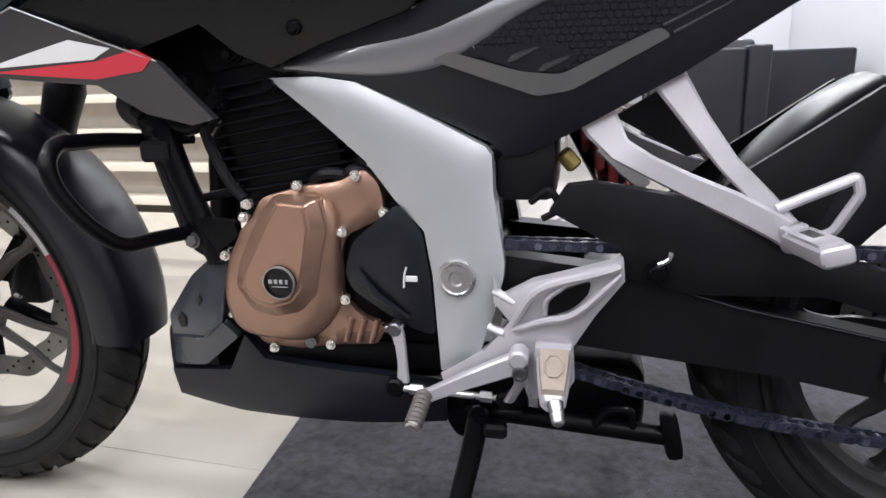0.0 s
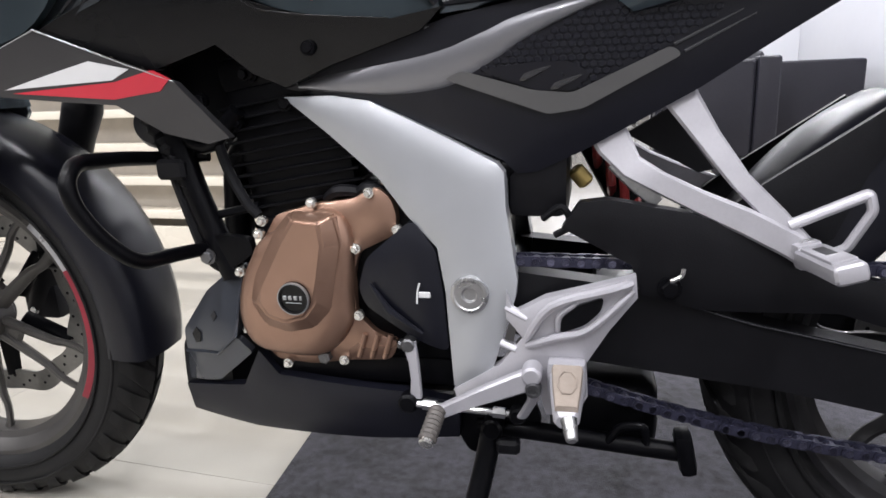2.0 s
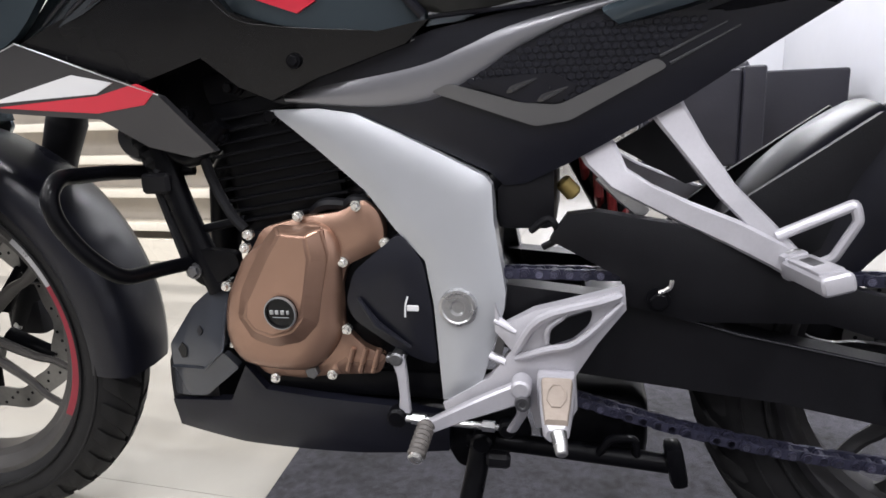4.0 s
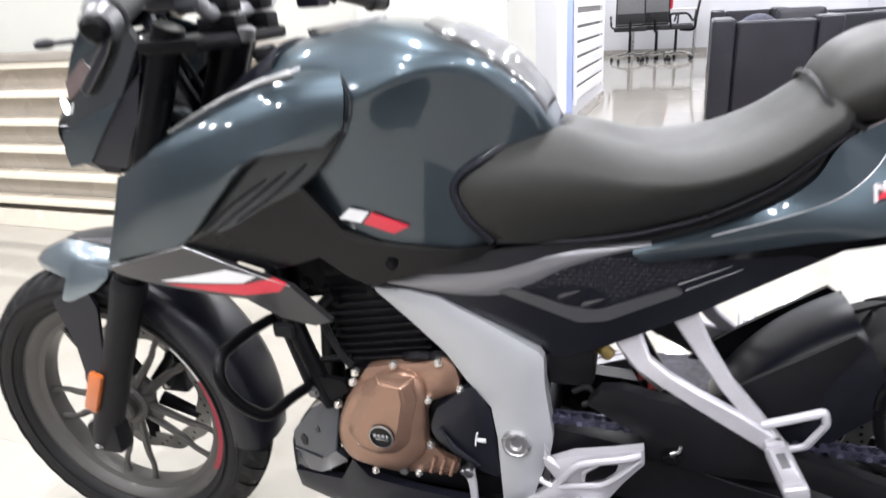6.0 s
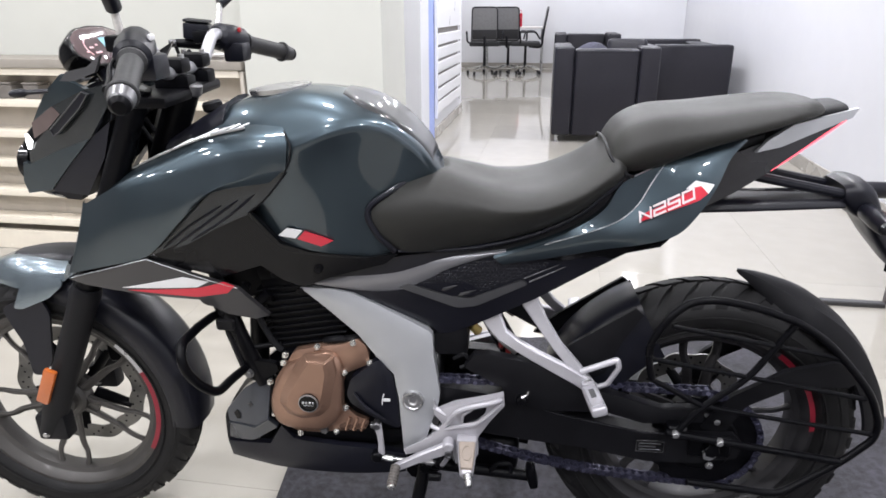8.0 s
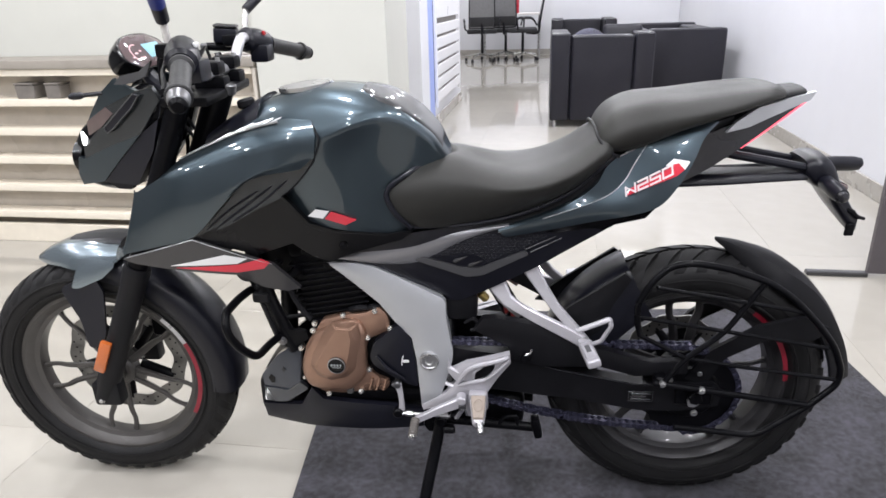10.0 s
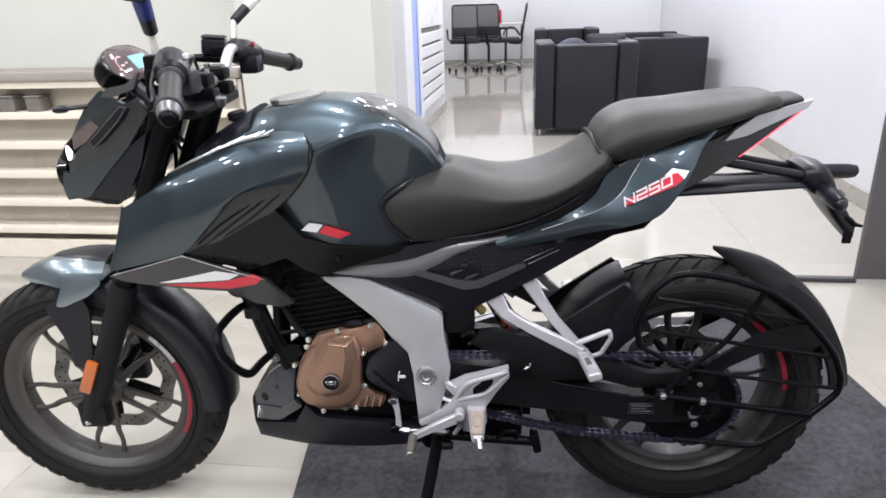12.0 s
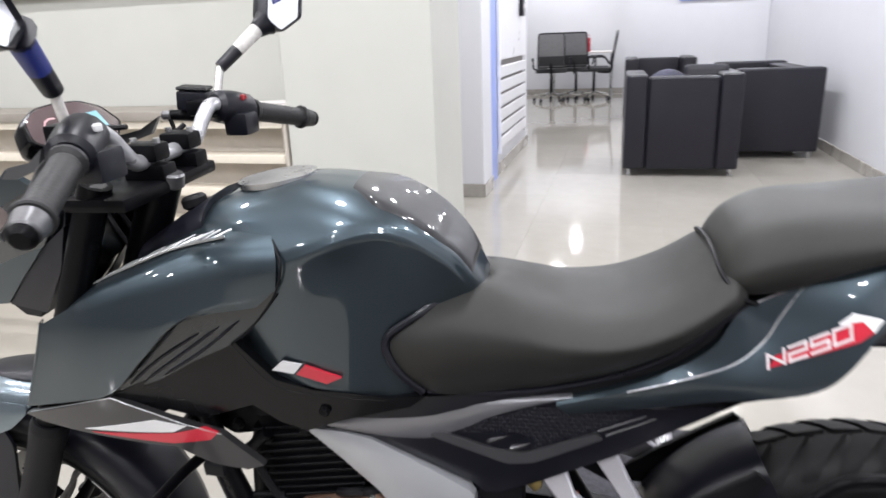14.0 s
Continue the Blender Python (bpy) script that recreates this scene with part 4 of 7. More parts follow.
part("fluid_reservoir", moved(box(-0.026, -0.022, 0.0, 0.026, 0.026, 0.033, 0.005), POT), BLACK_SATIN, bar, "square black brake fluid reservoir")
part("reservoir_cap", moved(box(-0.0265, -0.0225, 0.034, 0.0265, 0.0265, 0.040, 0.003, 1), POT), BLACK_MATTE, bar)
part("reservoir_arm", moved(tube([(-0.045, 0.0, -0.012), (0.0, 0.0, -0.010), (0.050, 0.010, -0.006)], [0.009, 0.011, 0.012], 12), POT), BLACK_METAL, bar)
part("hose_fitting", moved(rod((-0.058, -0.004, -0.013), (-0.042, -0.002, -0.012), 0.0085, 10, bevel=0.002), POT), DULL_METAL, bar, "dull metal hose fitting")
part("brake_line", moved(tube(smooth_line([(-0.044, -0.004, -0.018), (-0.038, -0.006, -0.042), (-0.048, -0.02, -0.075), (-0.040, -0.05, -0.11)], 5), 0.0040, 8), POT), BLACK_MATTE, bar)
for k, (y0, y1) in enumerate(((-0.07, -0.05), (-0.03, -0.02))):
    barred("control_cable", tube(smooth_line([(-0.375, y0, 1.05), (-0.43 - 0.02 * k, y0 * 0.8, 1.04), (-0.45, y0 * 0.5, 0.97), (-0.40, y1, 0.88), (-0.33, y1, 0.80)], 6), 0.004, 8), BLACK_MATTE)


def mirror(s):
    if s > 0:
        path = [(-0.339, 0.182, 1.071), (-0.338, 0.203, 1.112), (-0.288, 0.262, 1.170), (-0.276, 0.276, 1.181)]
    else:
        path = [(-0.361, -0.163, 1.072), (-0.357, -0.177, 1.118), (-0.342, -0.225, 1.176), (-0.338, -0.236, 1.186)]
    path = [Vector(p) for p in path]
    wide = 1.0 if s > 0 else 1.15
    m = barred("mirror", tube([path[0] - Vector((0, 0, 0.03)), path[0], path[1]], [0.009, 0.007, 0.0065], 12), CHROME if s > 0 else WRAP, label="rear-view mirror on a jointed stem" + (" with blue film" if s < 0 else ""))
    part("wrapped_stem", moved(tube([path[1], path[1].lerp(path[2], 0.45)], [0.0110 * wide, 0.0120 * wide], 12), STEER_BAR), BLACK_SATIN, m)
    part("stem_cover", moved(tube([path[1].lerp(path[2], 0.45), path[2]], [0.0122 * wide, 0.0132 * wide], 12), STEER_BAR), WRAP if s > 0 else BLUE_FILM, m, "stem wrapped in plastic film")
    part("mirror_neck", moved(tube([path[2], path[2].lerp(path[3], 0.6), path[3]], [0.015, 0.019, 0.024], 12), STEER_BAR), BLACK_SATIN, m)
    corners = [(-0.012, 0.004), (0.030, -0.020), (0.108, 0.004), (0.130, 0.052), (0.112, 0.080), (0.020, 0.074)]
    outline = [p.to_2d() for p in fillet([(u, v, 0) for u, v in corners + corners[:2]], 0.010, 3)[1:-1]]
    tilt = Matrix.Translation(path[3]) @ Matrix.Rotation(radians(-10 * s), 4, "Z") @ Matrix.Rotation(radians(-6), 4, "Y")
    rings = []
    for dx, sc in ((-0.034, 0.35), (-0.030, 0.70), (-0.014, 0.94), (0.0, 1.0), (0.010, 1.0), (0.011, 0.95), (0.005, 0.92)):
        ring = smooth_line([Vector((dx, (0.05 + (u - 0.05) * sc) * s, 0.03 + (v - 0.03) * sc)) for u, v in outline], 1, True)
        rings.append([tilt @ p for p in ring])
    part("mirror_housing", moved(ring_loft(rings), STEER_BAR), BLACK_SATIN, m)
    ring = smooth_line([Vector((0.0056, (0.05 + (u - 0.05) * 0.91) * s, 0.03 + (v - 0.03) * 0.91)) for u, v in outline], 1, True)
    part("mirror_glass", moved(ring_loft([[tilt @ p for p in ring], [tilt @ (p + Vector((0.0012, 0, 0))) for p in ring]]), STEER_BAR), MIRROR, m, "clear mirror glass")
    if s > 0:
        film = [tilt @ Vector((0.0078, u, v)) for u, v in ((0.020, 0.062), (0.052, 0.066), (0.066, 0.040), (0.026, 0.030))]
        part("film_patch", moved(ring_loft([film, [p + Vector((0.0005, 0, 0)) for p in film]]), STEER_BAR), BLUE_FILM, m, "blue protective film patch")


mirror(-1)
mirror(1)

# -- instrument and headlamp
POD = [(-0.104, -0.014), (-0.088, 0.022), (-0.050, 0.040), (0.0, 0.044), (0.050, 0.040), (0.088, 0.022), (0.104, -0.014), (0.066, -0.042), (-0.066, -0.042)]
POD_FACE = Matrix.Translation((-0.516, 0.066, 1.042)) @ Matrix(((0, -0.62, 0.78, 0), (1, 0, 0, 0), (0, 0.78, 0.62, 0), (0, 0, 0, 1)))


def pod_loft(rings):
    outline = [p.to_2d() for p in fillet([(u, v, 0) for u, v in POD + POD[:2]], 0.010, 3)[1:-1]]
    return ring_loft([[POD_FACE @ Vector((u * k, v * k, h)) for u, v in outline] for k, h in rings])


clu = part("instrument_pod", pod_loft(((0.55, -0.052), (0.80, -0.046), (0.96, -0.026), (1.0, -0.008), (1.0, 0.0), (0.975, 0.003), (0.93, 0.0025))), BLACK_GLOSS, moto, "black digital instrument pod")
part("instrument_glass", pod_loft(((0.925, 0.0), (0.925, 0.0032), (0.90, 0.0042))), GLASS_DARK, clu, "smoked glossy instrument glass")
part("screen", moved(box(-0.004, -0.020, 0.0043, 0.064, 0.014, 0.0052, 0.0003, 1), POD_FACE), SCREEN, clu, "pale blue display screen")
for k in range(6):
    a = radians(205 - 24 * k)
    part("printed_bar", moved(box(-0.0055, -0.0014, 0.0043, 0.0055, 0.0014, 0.0050, 0.0002, 1), POD_FACE @ Matrix.Translation((-0.036 + 0.026 * math.cos(a), -0.006 + 0.022 * math.sin(a), 0)) @ Matrix.Rotation(a + 1.57, 4, "Z")), PRINT_PINK, clu, "faded pink print")
for u, v, w in ((-0.046, -0.004, 0.012), (-0.026, 0.000, 0.008), (-0.036, -0.016, 0.020), (-0.066, -0.012, 0.008)):
    part("printed_bar", moved(box(u - w / 2, v - 0.0018, 0.0043, u + w / 2, v + 0.0018, 0.0050, 0.0002, 1), POD_FACE), PRINT_PINK, clu)
part("pod_stay", tube([(-0.520, 0.05, 1.010), (-0.480, 0.02, 0.980), (-0.440, 0.0, 0.960)], 0.016, 10), BLACK_SATIN, clu)
lamp = steered("headlamp", half_loft([(-0.664, [(0, 0.872), (0.012, 0.868), (0.019, 0.840), (0.017, 0.795), (0, 0.780)]), (-0.640, [(0, 0.900), (0.022, 0.892), (0.029, 0.846), (0.026, 0.785), (0, 0.765)]),
                                      (-0.600, [(0, 0.930), (0.031, 0.918), (0.038, 0.860), (0.036, 0.785), (0, 0.758)]), (-0.550, [(0, 0.965), (0.038, 0.950), (0.050, 0.885), (0.046, 0.800), (0, 0.768)]),
                                      (-0.490, [(0, 0.985), (0.040, 0.970), (0.051, 0.900), (0.046, 0.820), (0, 0.795)]), (-0.455, [(0, 0.965), (0.031, 0.950), (0.040, 0.90), (0.037, 0.85), (0, 0.84)])]), BLACK_GLOSS, label="angular teal headlamp unit with a projector lamp")
for s in (-1, 1):
    f = (lambda b: b) if s < 0 else flip
    def facet(pts, thick=0.012):
        return moved(f(shell([(x, z, y) for x, y, z in pts], thick, 0.003, 0.012)), STEER)
    part("top_panel", facet([(-0.511, -0.085, 1.007), (-0.495, -0.090, 0.997), (-0.462, -0.100, 0.985), (-0.545, -0.075, 0.951), (-0.598, -0.060, 0.919), (-0.578, -0.066, 0.945), (-0.551, -0.074, 0.977)]), TEAL, lamp, "teal upper lamp cowl")
    part("smoked_lens", facet([(-0.600, -0.060, 0.919), (-0.545, -0.0755, 0.951), (-0.530, -0.080, 0.938), (-0.568, -0.069, 0.908), (-0.603, -0.059, 0.890)]), SMOKE_LENS, lamp, "smoked brown-pink lamp glass")
    part("lamp_mask", facet([(-0.462, -0.099, 0.985), (-0.424, -0.110, 0.992), (-0.412, -0.113, 0.969), (-0.474, -0.095, 0.899), (-0.552, -0.072, 0.872), (-0.628, -0.050, 0.840), (-0.624, -0.052, 0.866), (-0.569, -0.067, 0.909), (-0.545, -0.074, 0.951)]), SLATE_GLOSS, lamp, "dark slate glossy lamp mask")
    fin = [(-0.553, -0.081, 0.911), (-0.466, -0.105, 0.981), (-0.455, -0.108, 0.977), (-0.478, -0.102, 0.952), (-0.534, -0.086, 0.908), (-0.549, -0.081, 0.900)]
    part("running_light", facet(fin, 0.010), BLACK_SATIN, lamp, "black running light fin")
    part("fin_edge", moved(f(tube([(x, y - 0.001, z) for x, y, z in fin], 0.0010, 6, closed=True)), STEER), TRIM_GREY, lamp)
    part("lower_cowl", facet([(-0.628, -0.052, 0.840), (-0.552, -0.074, 0.872), (-0.474, -0.097, 0.899), (-0.533, -0.080, 0.847), (-0.589, -0.064, 0.794), (-0.648, -0.047, 0.782), (-0.654, -0.045, 0.806), (-0.644, -0.048, 0.842)]), TEAL, lamp, "teal lower lamp cowl")
    part("cowl_backing", facet([(-0.474, -0.094, 0.899), (-0.422, -0.108, 0.934), (-0.414, -0.106, 0.960), (-0.452, -0.098, 0.866), (-0.508, -0.083, 0.790), (-0.589, -0.062, 0.792), (-0.533, -0.077, 0.847)], 0.03), BLACK_SATIN, lamp)
    part("visor_wing", facet([(-0.498, -0.108, 0.999), (-0.481, -0.112, 1.015), (-0.436, -0.124, 1.024), (-0.404, -0.134, 1.044), (-0.420, -0.130, 1.016), (-0.470, -0.116, 1.000)], 0.008), TRIM_GREY, lamp, "grey pointed visor wing")
    part("lamp_chin", facet([(-0.592, -0.060, 0.796), (-0.507, -0.083, 0.815), (-0.526, -0.078, 0.780), (-0.559, -0.069, 0.779)], 0.02), BLACK_MATTE, lamp)
    part("position_light", moved(f(tube([(-0.618, -0.056, 0.898), (-0.614, -0.058, 0.884), (-0.618, -0.056, 0.870)], [0.002, 0.0060, 0.003], 10)), STEER), POSITION_LIGHT, lamp, "lit white position light")
part("lamp_lens", moved(lathe([(0.0, -0.012), (0.018, -0.010), (0.027, 0.0), (0.027, 0.012), (0.0, 0.012)], 28), STEER @ Matrix.Translation((-0.664, 0, 0.832)) @ Matrix.Rotation(radians(-90), 4, "Z")), LAMP_GLOW, lamp, "clear projector lamp lens")
part("lamp_bezel", moved(lathe([(0.028, -0.006), (0.036, -0.004), (0.036, 0.016), (0.028, 0.016)], 28), STEER @ Matrix.Translation((-0.662, 0, 0.832)) @ Matrix.Rotation(radians(-90), 4, "Z")), BLACK_GLOSS, lamp)
for s in (-1, 1):
    ind = steered("front_indicator", tube(smooth_line([(-0.530, 0.066 * s, 0.978), (-0.560, 0.078 * s, 0.977), (-0.582, 0.085 * s, 0.976)], 4), 0.0042, 8), BLACK_SATIN, label="small black stalk turn signal")
    part("lamp_head", moved(tube([(-0.578, 0.084 * s, 0.976), (-0.584, 0.086 * s, 0.976), (-0.598, 0.090 * s, 0.975), (-0.604, 0.092 * s, 0.974)], [0.005, 0.0075, 0.0070, 0.004], 10), STEER), BLACK_SATIN, ind)

# -- tank
TANK = [(-0.330, [(0, 0.898), (0.035, 0.894), (0.060, 0.882), (0.072, 0.862), (0.074, 0.845), (0.060, 0.79), (0.045, 0.76)]),
        (-0.270, [(0, 0.929), (0.042, 0.925), (0.074, 0.910), (0.092, 0.892), (0.098, 0.872), (0.085, 0.81), (0.060, 0.75)]),
        (-0.225, [(0, 0.956), (0.045, 0.951), (0.082, 0.929), (0.106, 0.902), (0.113, 0.882), (0.098, 0.81), (0.075, 0.735)]),
        (-0.175, [(0, 0.969), (0.048, 0.965), (0.088, 0.945), (0.116, 0.913), (0.124, 0.890), (0.112, 0.82), (0.095, 0.728)]),
        (-0.110, [(0, 0.980), (0.050, 0.975), (0.092, 0.953), (0.122, 0.915), (0.131, 0.892), (0.116, 0.82), (0.104, 0.705)]),
        (-0.045, [(0, 0.976), (0.050, 0.972), (0.090, 0.957), (0.116, 0.936), (0.127, 0.916), (0.112, 0.85), (0.100, 0.693)]),
        (0.000, [(0, 0.965), (0.048, 0.962), (0.082, 0.953), (0.104, 0.942), (0.114, 0.928), (0.106, 0.86), (0.094, 0.688)]),
        (0.040, [(0, 0.946), (0.044, 0.945), (0.074, 0.941), (0.093, 0.934), (0.101, 0.924), (0.098, 0.86), (0.090, 0.690)]),
        (0.078, [(0, 0.917), (0.040, 0.917), (0.066, 0.915), (0.084, 0.910), (0.091, 0.900), (0.086, 0.84), (0.076, 0.695)]),
        (0.112, [(0, 0.884), (0.036, 0.884), (0.056, 0.881), (0.069, 0.875), (0.075, 0.864), (0.068, 0.81), (0.058, 0.70)]),
        (0.140, [(0, 0.838), (0.030, 0.836), (0.042, 0.829), (0.047, 0.820), (0.048, 0.810), (0.045, 0.78), (0.040, 0.72)])]
tank = part("fuel_tank", half_loft(TANK, 5, 6, (4,)), TEAL, moto, "dark teal metallic sculpted fuel tank", angle=60)
part("tank_rear_cover", skin([st(-0.030, [(0, 0.9775), (0.026, 0.9760), (0.042, 0.9725), (0.048, 0.9660)]), st(0.005, [(0, 0.9690), (0.044, 0.9655), (0.066, 0.9620), (0.074, 0.9540)]), st(0.040, [(0, 0.9515), (0.046, 0.9490), (0.070, 0.9455), (0.080, 0.9360)]),
                              st(0.078, [(0, 0.9230), (0.042, 0.9215), (0.066, 0.9195), (0.076, 0.9090)]), st(0.110, [(0, 0.8900), (0.036, 0.8895), (0.054, 0.8870), (0.064, 0.8780)]), st(0.126, [(0, 0.8670), (0.030, 0.8660), (0.046, 0.8610), (0.055, 0.8520)])]), TANK_GREY, tank, "dark grey cover on the tank's rear slope", angle=40)
CAP = Matrix.Translation((-0.155, 0.004, 0.9690)) @ Matrix.Rotation(radians(-6), 4, "Y")
cap = part("filler_cap", moved(lathe([(0.0, -0.003), (0.026, -0.003), (0.030, -0.0045), (0.041, -0.005), (0.044, -0.003), (0.051, -0.003), (0.055, 0.0), (0.056, 0.008), (0.0, 0.010)], 48), CAP @ Matrix.Rotation(radians(90), 4, "X")), STEEL, tank, "round grey metal filler cap")
for i in range(6):
    a = radians(60 * i + 15)
    part("cap_bolt", moved(rod((0.0475 * math.cos(a), 0.0475 * math.sin(a), 0.002), (0.0475 * math.cos(a), 0.0475 * math.sin(a), 0.0048), 0.0032, 8), CAP), CHROME, cap)
part("cap_key_cover", moved(box(-0.016, -0.009, 0.002, 0.018, 0.009, 0.0065, 0.002, 1), CAP), TRIM_GREY, cap)
part("tank_front_cover", half_loft([(-0.365, [(0, 0.885), (0.03, 0.88), (0.05, 0.865), (0.05, 0.84)]), (-0.30, [(0, 0.925), (0.045, 0.918), (0.07, 0.895), (0.07, 0.86)]), (-0.235, [(0, 0.961), (0.05, 0.955), (0.08, 0.93), (0.08, 0.90)])]), BLACK_SATIN, moto)
part("vent_button", rod((-0.275, -0.02, 0.935), (-0.279, -0.02, 0.953), 0.018, 20, bevel=0.004), BLACK_MATTE, moto)


SHROUD = [[(-0.452, -0.056, 0.806), (-0.480, -0.088, 0.793), (-0.500, -0.108, 0.782), (-0.503, -0.112, 0.766), (-0.520, -0.119, 0.712), (-0.547, -0.121, 0.650)],
          [(-0.405, -0.066, 0.846), (-0.408, -0.104, 0.842), (-0.411, -0.132, 0.828), (-0.404, -0.143, 0.802), (-0.424, -0.149, 0.740), (-0.452, -0.141, 0.677)],
          [(-0.335, -0.072, 0.880), (-0.334, -0.110, 0.876), (-0.334, -0.141, 0.858), (-0.326, -0.153, 0.822), (-0.348, -0.160, 0.764), (-0.374, -0.152, 0.702)],
          [(-0.262, -0.076, 0.912), (-0.258, -0.112, 0.907), (-0.254, -0.143, 0.886), (-0.250, -0.155, 0.838), (-0.274, -0.161, 0.806), (-0.304, -0.158, 0.768)],
          [(-0.190, -0.078, 0.932), (-0.182, -0.112, 0.926), (-0.174, -0.141, 0.904), (-0.182, -0.149, 0.850), (-0.208, -0.154, 0.838), (-0.240, -0.154, 0.821)],
          [(-0.130, -0.085, 0.938), (-0.120, -0.114, 0.926), (-0.109, -0.134, 0.902), (-0.114, -0.137, 0.862), (-0.130, -0.138, 0.848), (-0.145, -0.137, 0.836)]]


def shroud(side):
    rows = [[Vector(p).lerp(q, k) for p, q in zip(r, r[1:]) for k in (0, 0.5)] + [Vector(r[-1])] for r in SHROUD]
    b = sheet(rows, 0.010, 4, 1)
    return b if side < 0 else flip(b)


def shroud_nose(side):
    """The turned-in front edge of the shroud."""
    edge = [SHROUD[0][i] for i in (2, 3, 4, 5)]
    rows = [[(x, y, z), (x - 0.007, y + 0.003, z), (x - 0.013, y + 0.016, z)] for x, y, z in edge]
    b = sheet(rows, 0.004, 3, 2)
    return b if side < 0 else flip(b)


for s in (-1, 1):
    sh = part("tank_shroud", shroud(s), TEAL, moto, "dark teal tank extension with pointed nose", angle=45)
    part("shroud_front_edge", shroud_nose(s), TEAL, sh)
    seam = smooth_line([(-0.150, -0.085, 0.938), (-0.122, -0.112, 0.924), (-0.108, -0.130, 0.908), (-0.103, -0.137, 0.889), (-0.118, -0.138, 0.851), (-0.157, -0.134, 0.805), (-0.189, -0.131, 0.780)], 5)
    part("shroud_seam", tube([(p.x, p.y * -s, p.z) for p in seam], 0.0016, 8), BLACK_MATTE, sh)
    ins = shell([(-0.392, 0.688, -0.138), (-0.304, 0.776, -0.134), (-0.246, 0.826, -0.130), (-0.196, 0.846, -0.126), (-0.112, 0.862, -0.122), (-0.118, 0.848, -0.122), (-0.150, 0.810, -0.124), (-0.192, 0.776, -0.128), (-0.250, 0.750, -0.134), (-0.300, 0.722, -0.138)], 0.012, 0.003, 0.012, corner=0.004)
    part("air_intake", ins if s < 0 else flip(ins), SLATE_GLOSS, sh, "black recessed air intake behind the shroud edge")
    for k in range(3):
        rib = [(-0.350 + 0.024 * k, -0.139 + 0.002 * k, 0.712 + 0.006 * k), (-0.300 + 0.034 * k, -0.136 + 0.002 * k, 0.752 + 0.008 * k), (-0.236 + 0.030 * k, -0.132 + 0.002 * k, 0.792 + 0.010 * k)]
        part("intake_rib", tube([(x, y * -s, z) for x, y, z in smooth_line(rib, 4)], [0.0010] + [0.0026] * 7 + [0.0010], 6), BLACK_SATIN, sh)
    # raised script emblem, as plain strokes
    line = smooth_line([(-0.410, -0.104, 0.8440), (-0.336, -0.113, 0.8775), (-0.260, -0.116, 0.9070), (-0.184, -0.117, 0.9250)], 14)
    for k in range(13):
        p = line[k * 3 + 3]
        q = p + Vector((0.024, 0.020 + 0.004 * (k % 3), 0.0095 + 0.001 * (k % 3)))
        part("emblem_stroke", tube([(v.x, v.y * -s, v.z) for v in (p, p.lerp(q, 0.5), q)], [0.0018, 0.0026, 0.0014], 6), EMBLEM_AND_GLINT, sh)
    part("emblem_stroke", tube([(v.x, v.y * -s, v.z) for v in line[2:]], [0.0010 + 0.0014 * min(1, 3 * k / len(line)) for k in range(len(line) - 2)], 6), EMBLEM_AND_GLINT, sh)


# -- side panels
COWL = [(-0.380, 0.694, -0.140), (-0.285, 0.738, -0.140), (-0.195, 0.785, -0.122), (-0.145, 0.716, -0.112), (-0.095, 0.699, -0.108), (0.010, 0.689, -0.104), (0.066, 0.698, -0.100), (0.040, 0.676, -0.100), (-0.060, 0.646, -0.098),
        (-0.115, 0.624, -0.092), (-0.150, 0.640, -0.098), (-0.186, 0.672, -0.110), (-0.262, 0.648, -0.124)]


def lower_cowl():
    return shell(COWL, 0.016, 0.006, 0.014)


both("tank_side_cowl", lower_cowl, BLACK_GLOSS, label="gloss black cowl under the tank")
both("cowl_bolt", lambda: dot_bolt((-0.082, -0.1045, 0.664), 0.006, 0.004), BLACK_METAL)
COWL_FACE = fit_face(COWL)
both("tank_stripe_grey", lambda: shell([(-0.146, 0.733, 0), (-0.130, 0.747, 0), (-0.103, 0.742, 0), (-0.116, 0.727, 0)], 0.004, 0.0005, 0.006, on=COWL_FACE, proud=0.001), WHITE)
both("tank_stripe_red", lambda: shell([(-0.113, 0.726, 0), (-0.099, 0.741, 0), (-0.050, 0.722, 0), (-0.072, 0.711, 0)], 0.004, 0.0005, 0.006, on=COWL_FACE, proud=0.001), RED)


for s in (-1, 1):
    part("tank_lower_edge", tube(smooth_line([(-0.192, 0.132 * s, 0.780), (-0.146, 0.122 * s, 0.715), (-0.095, 0.116 * s, 0.699), (0.010, 0.108 * s, 0.689)], 5), 0.0007, 6), BLACK_GLOSS, moto)
both("shroud_backing", lambda: shell([(-0.535, 0.652, -0.108), (-0.450, 0.700, -0.125), (-0.370, 0.725, -0.132), (-0.300, 0.670, -0.125), (-0.360, 0.635, -0.125), (-0.500, 0.630, -0.112)], 0.008, 0.002, 0.012), BLACK_MATTE)
RADIATOR = [(-0.552, 0.640, -0.124), (-0.380, 0.694, -0.150), (-0.275, 0.653, -0.142), (-0.228, 0.634, -0.132), (-0.180, 0.572, -0.118), (-0.205, 0.566, -0.118), (-0.252, 0.580, -0.126), (-0.300, 0.612, -0.138), (-0.390, 0.620, -0.146), (-0.520, 0.632, -0.130)]
RAD_FACE = fit_face(RADIATOR)

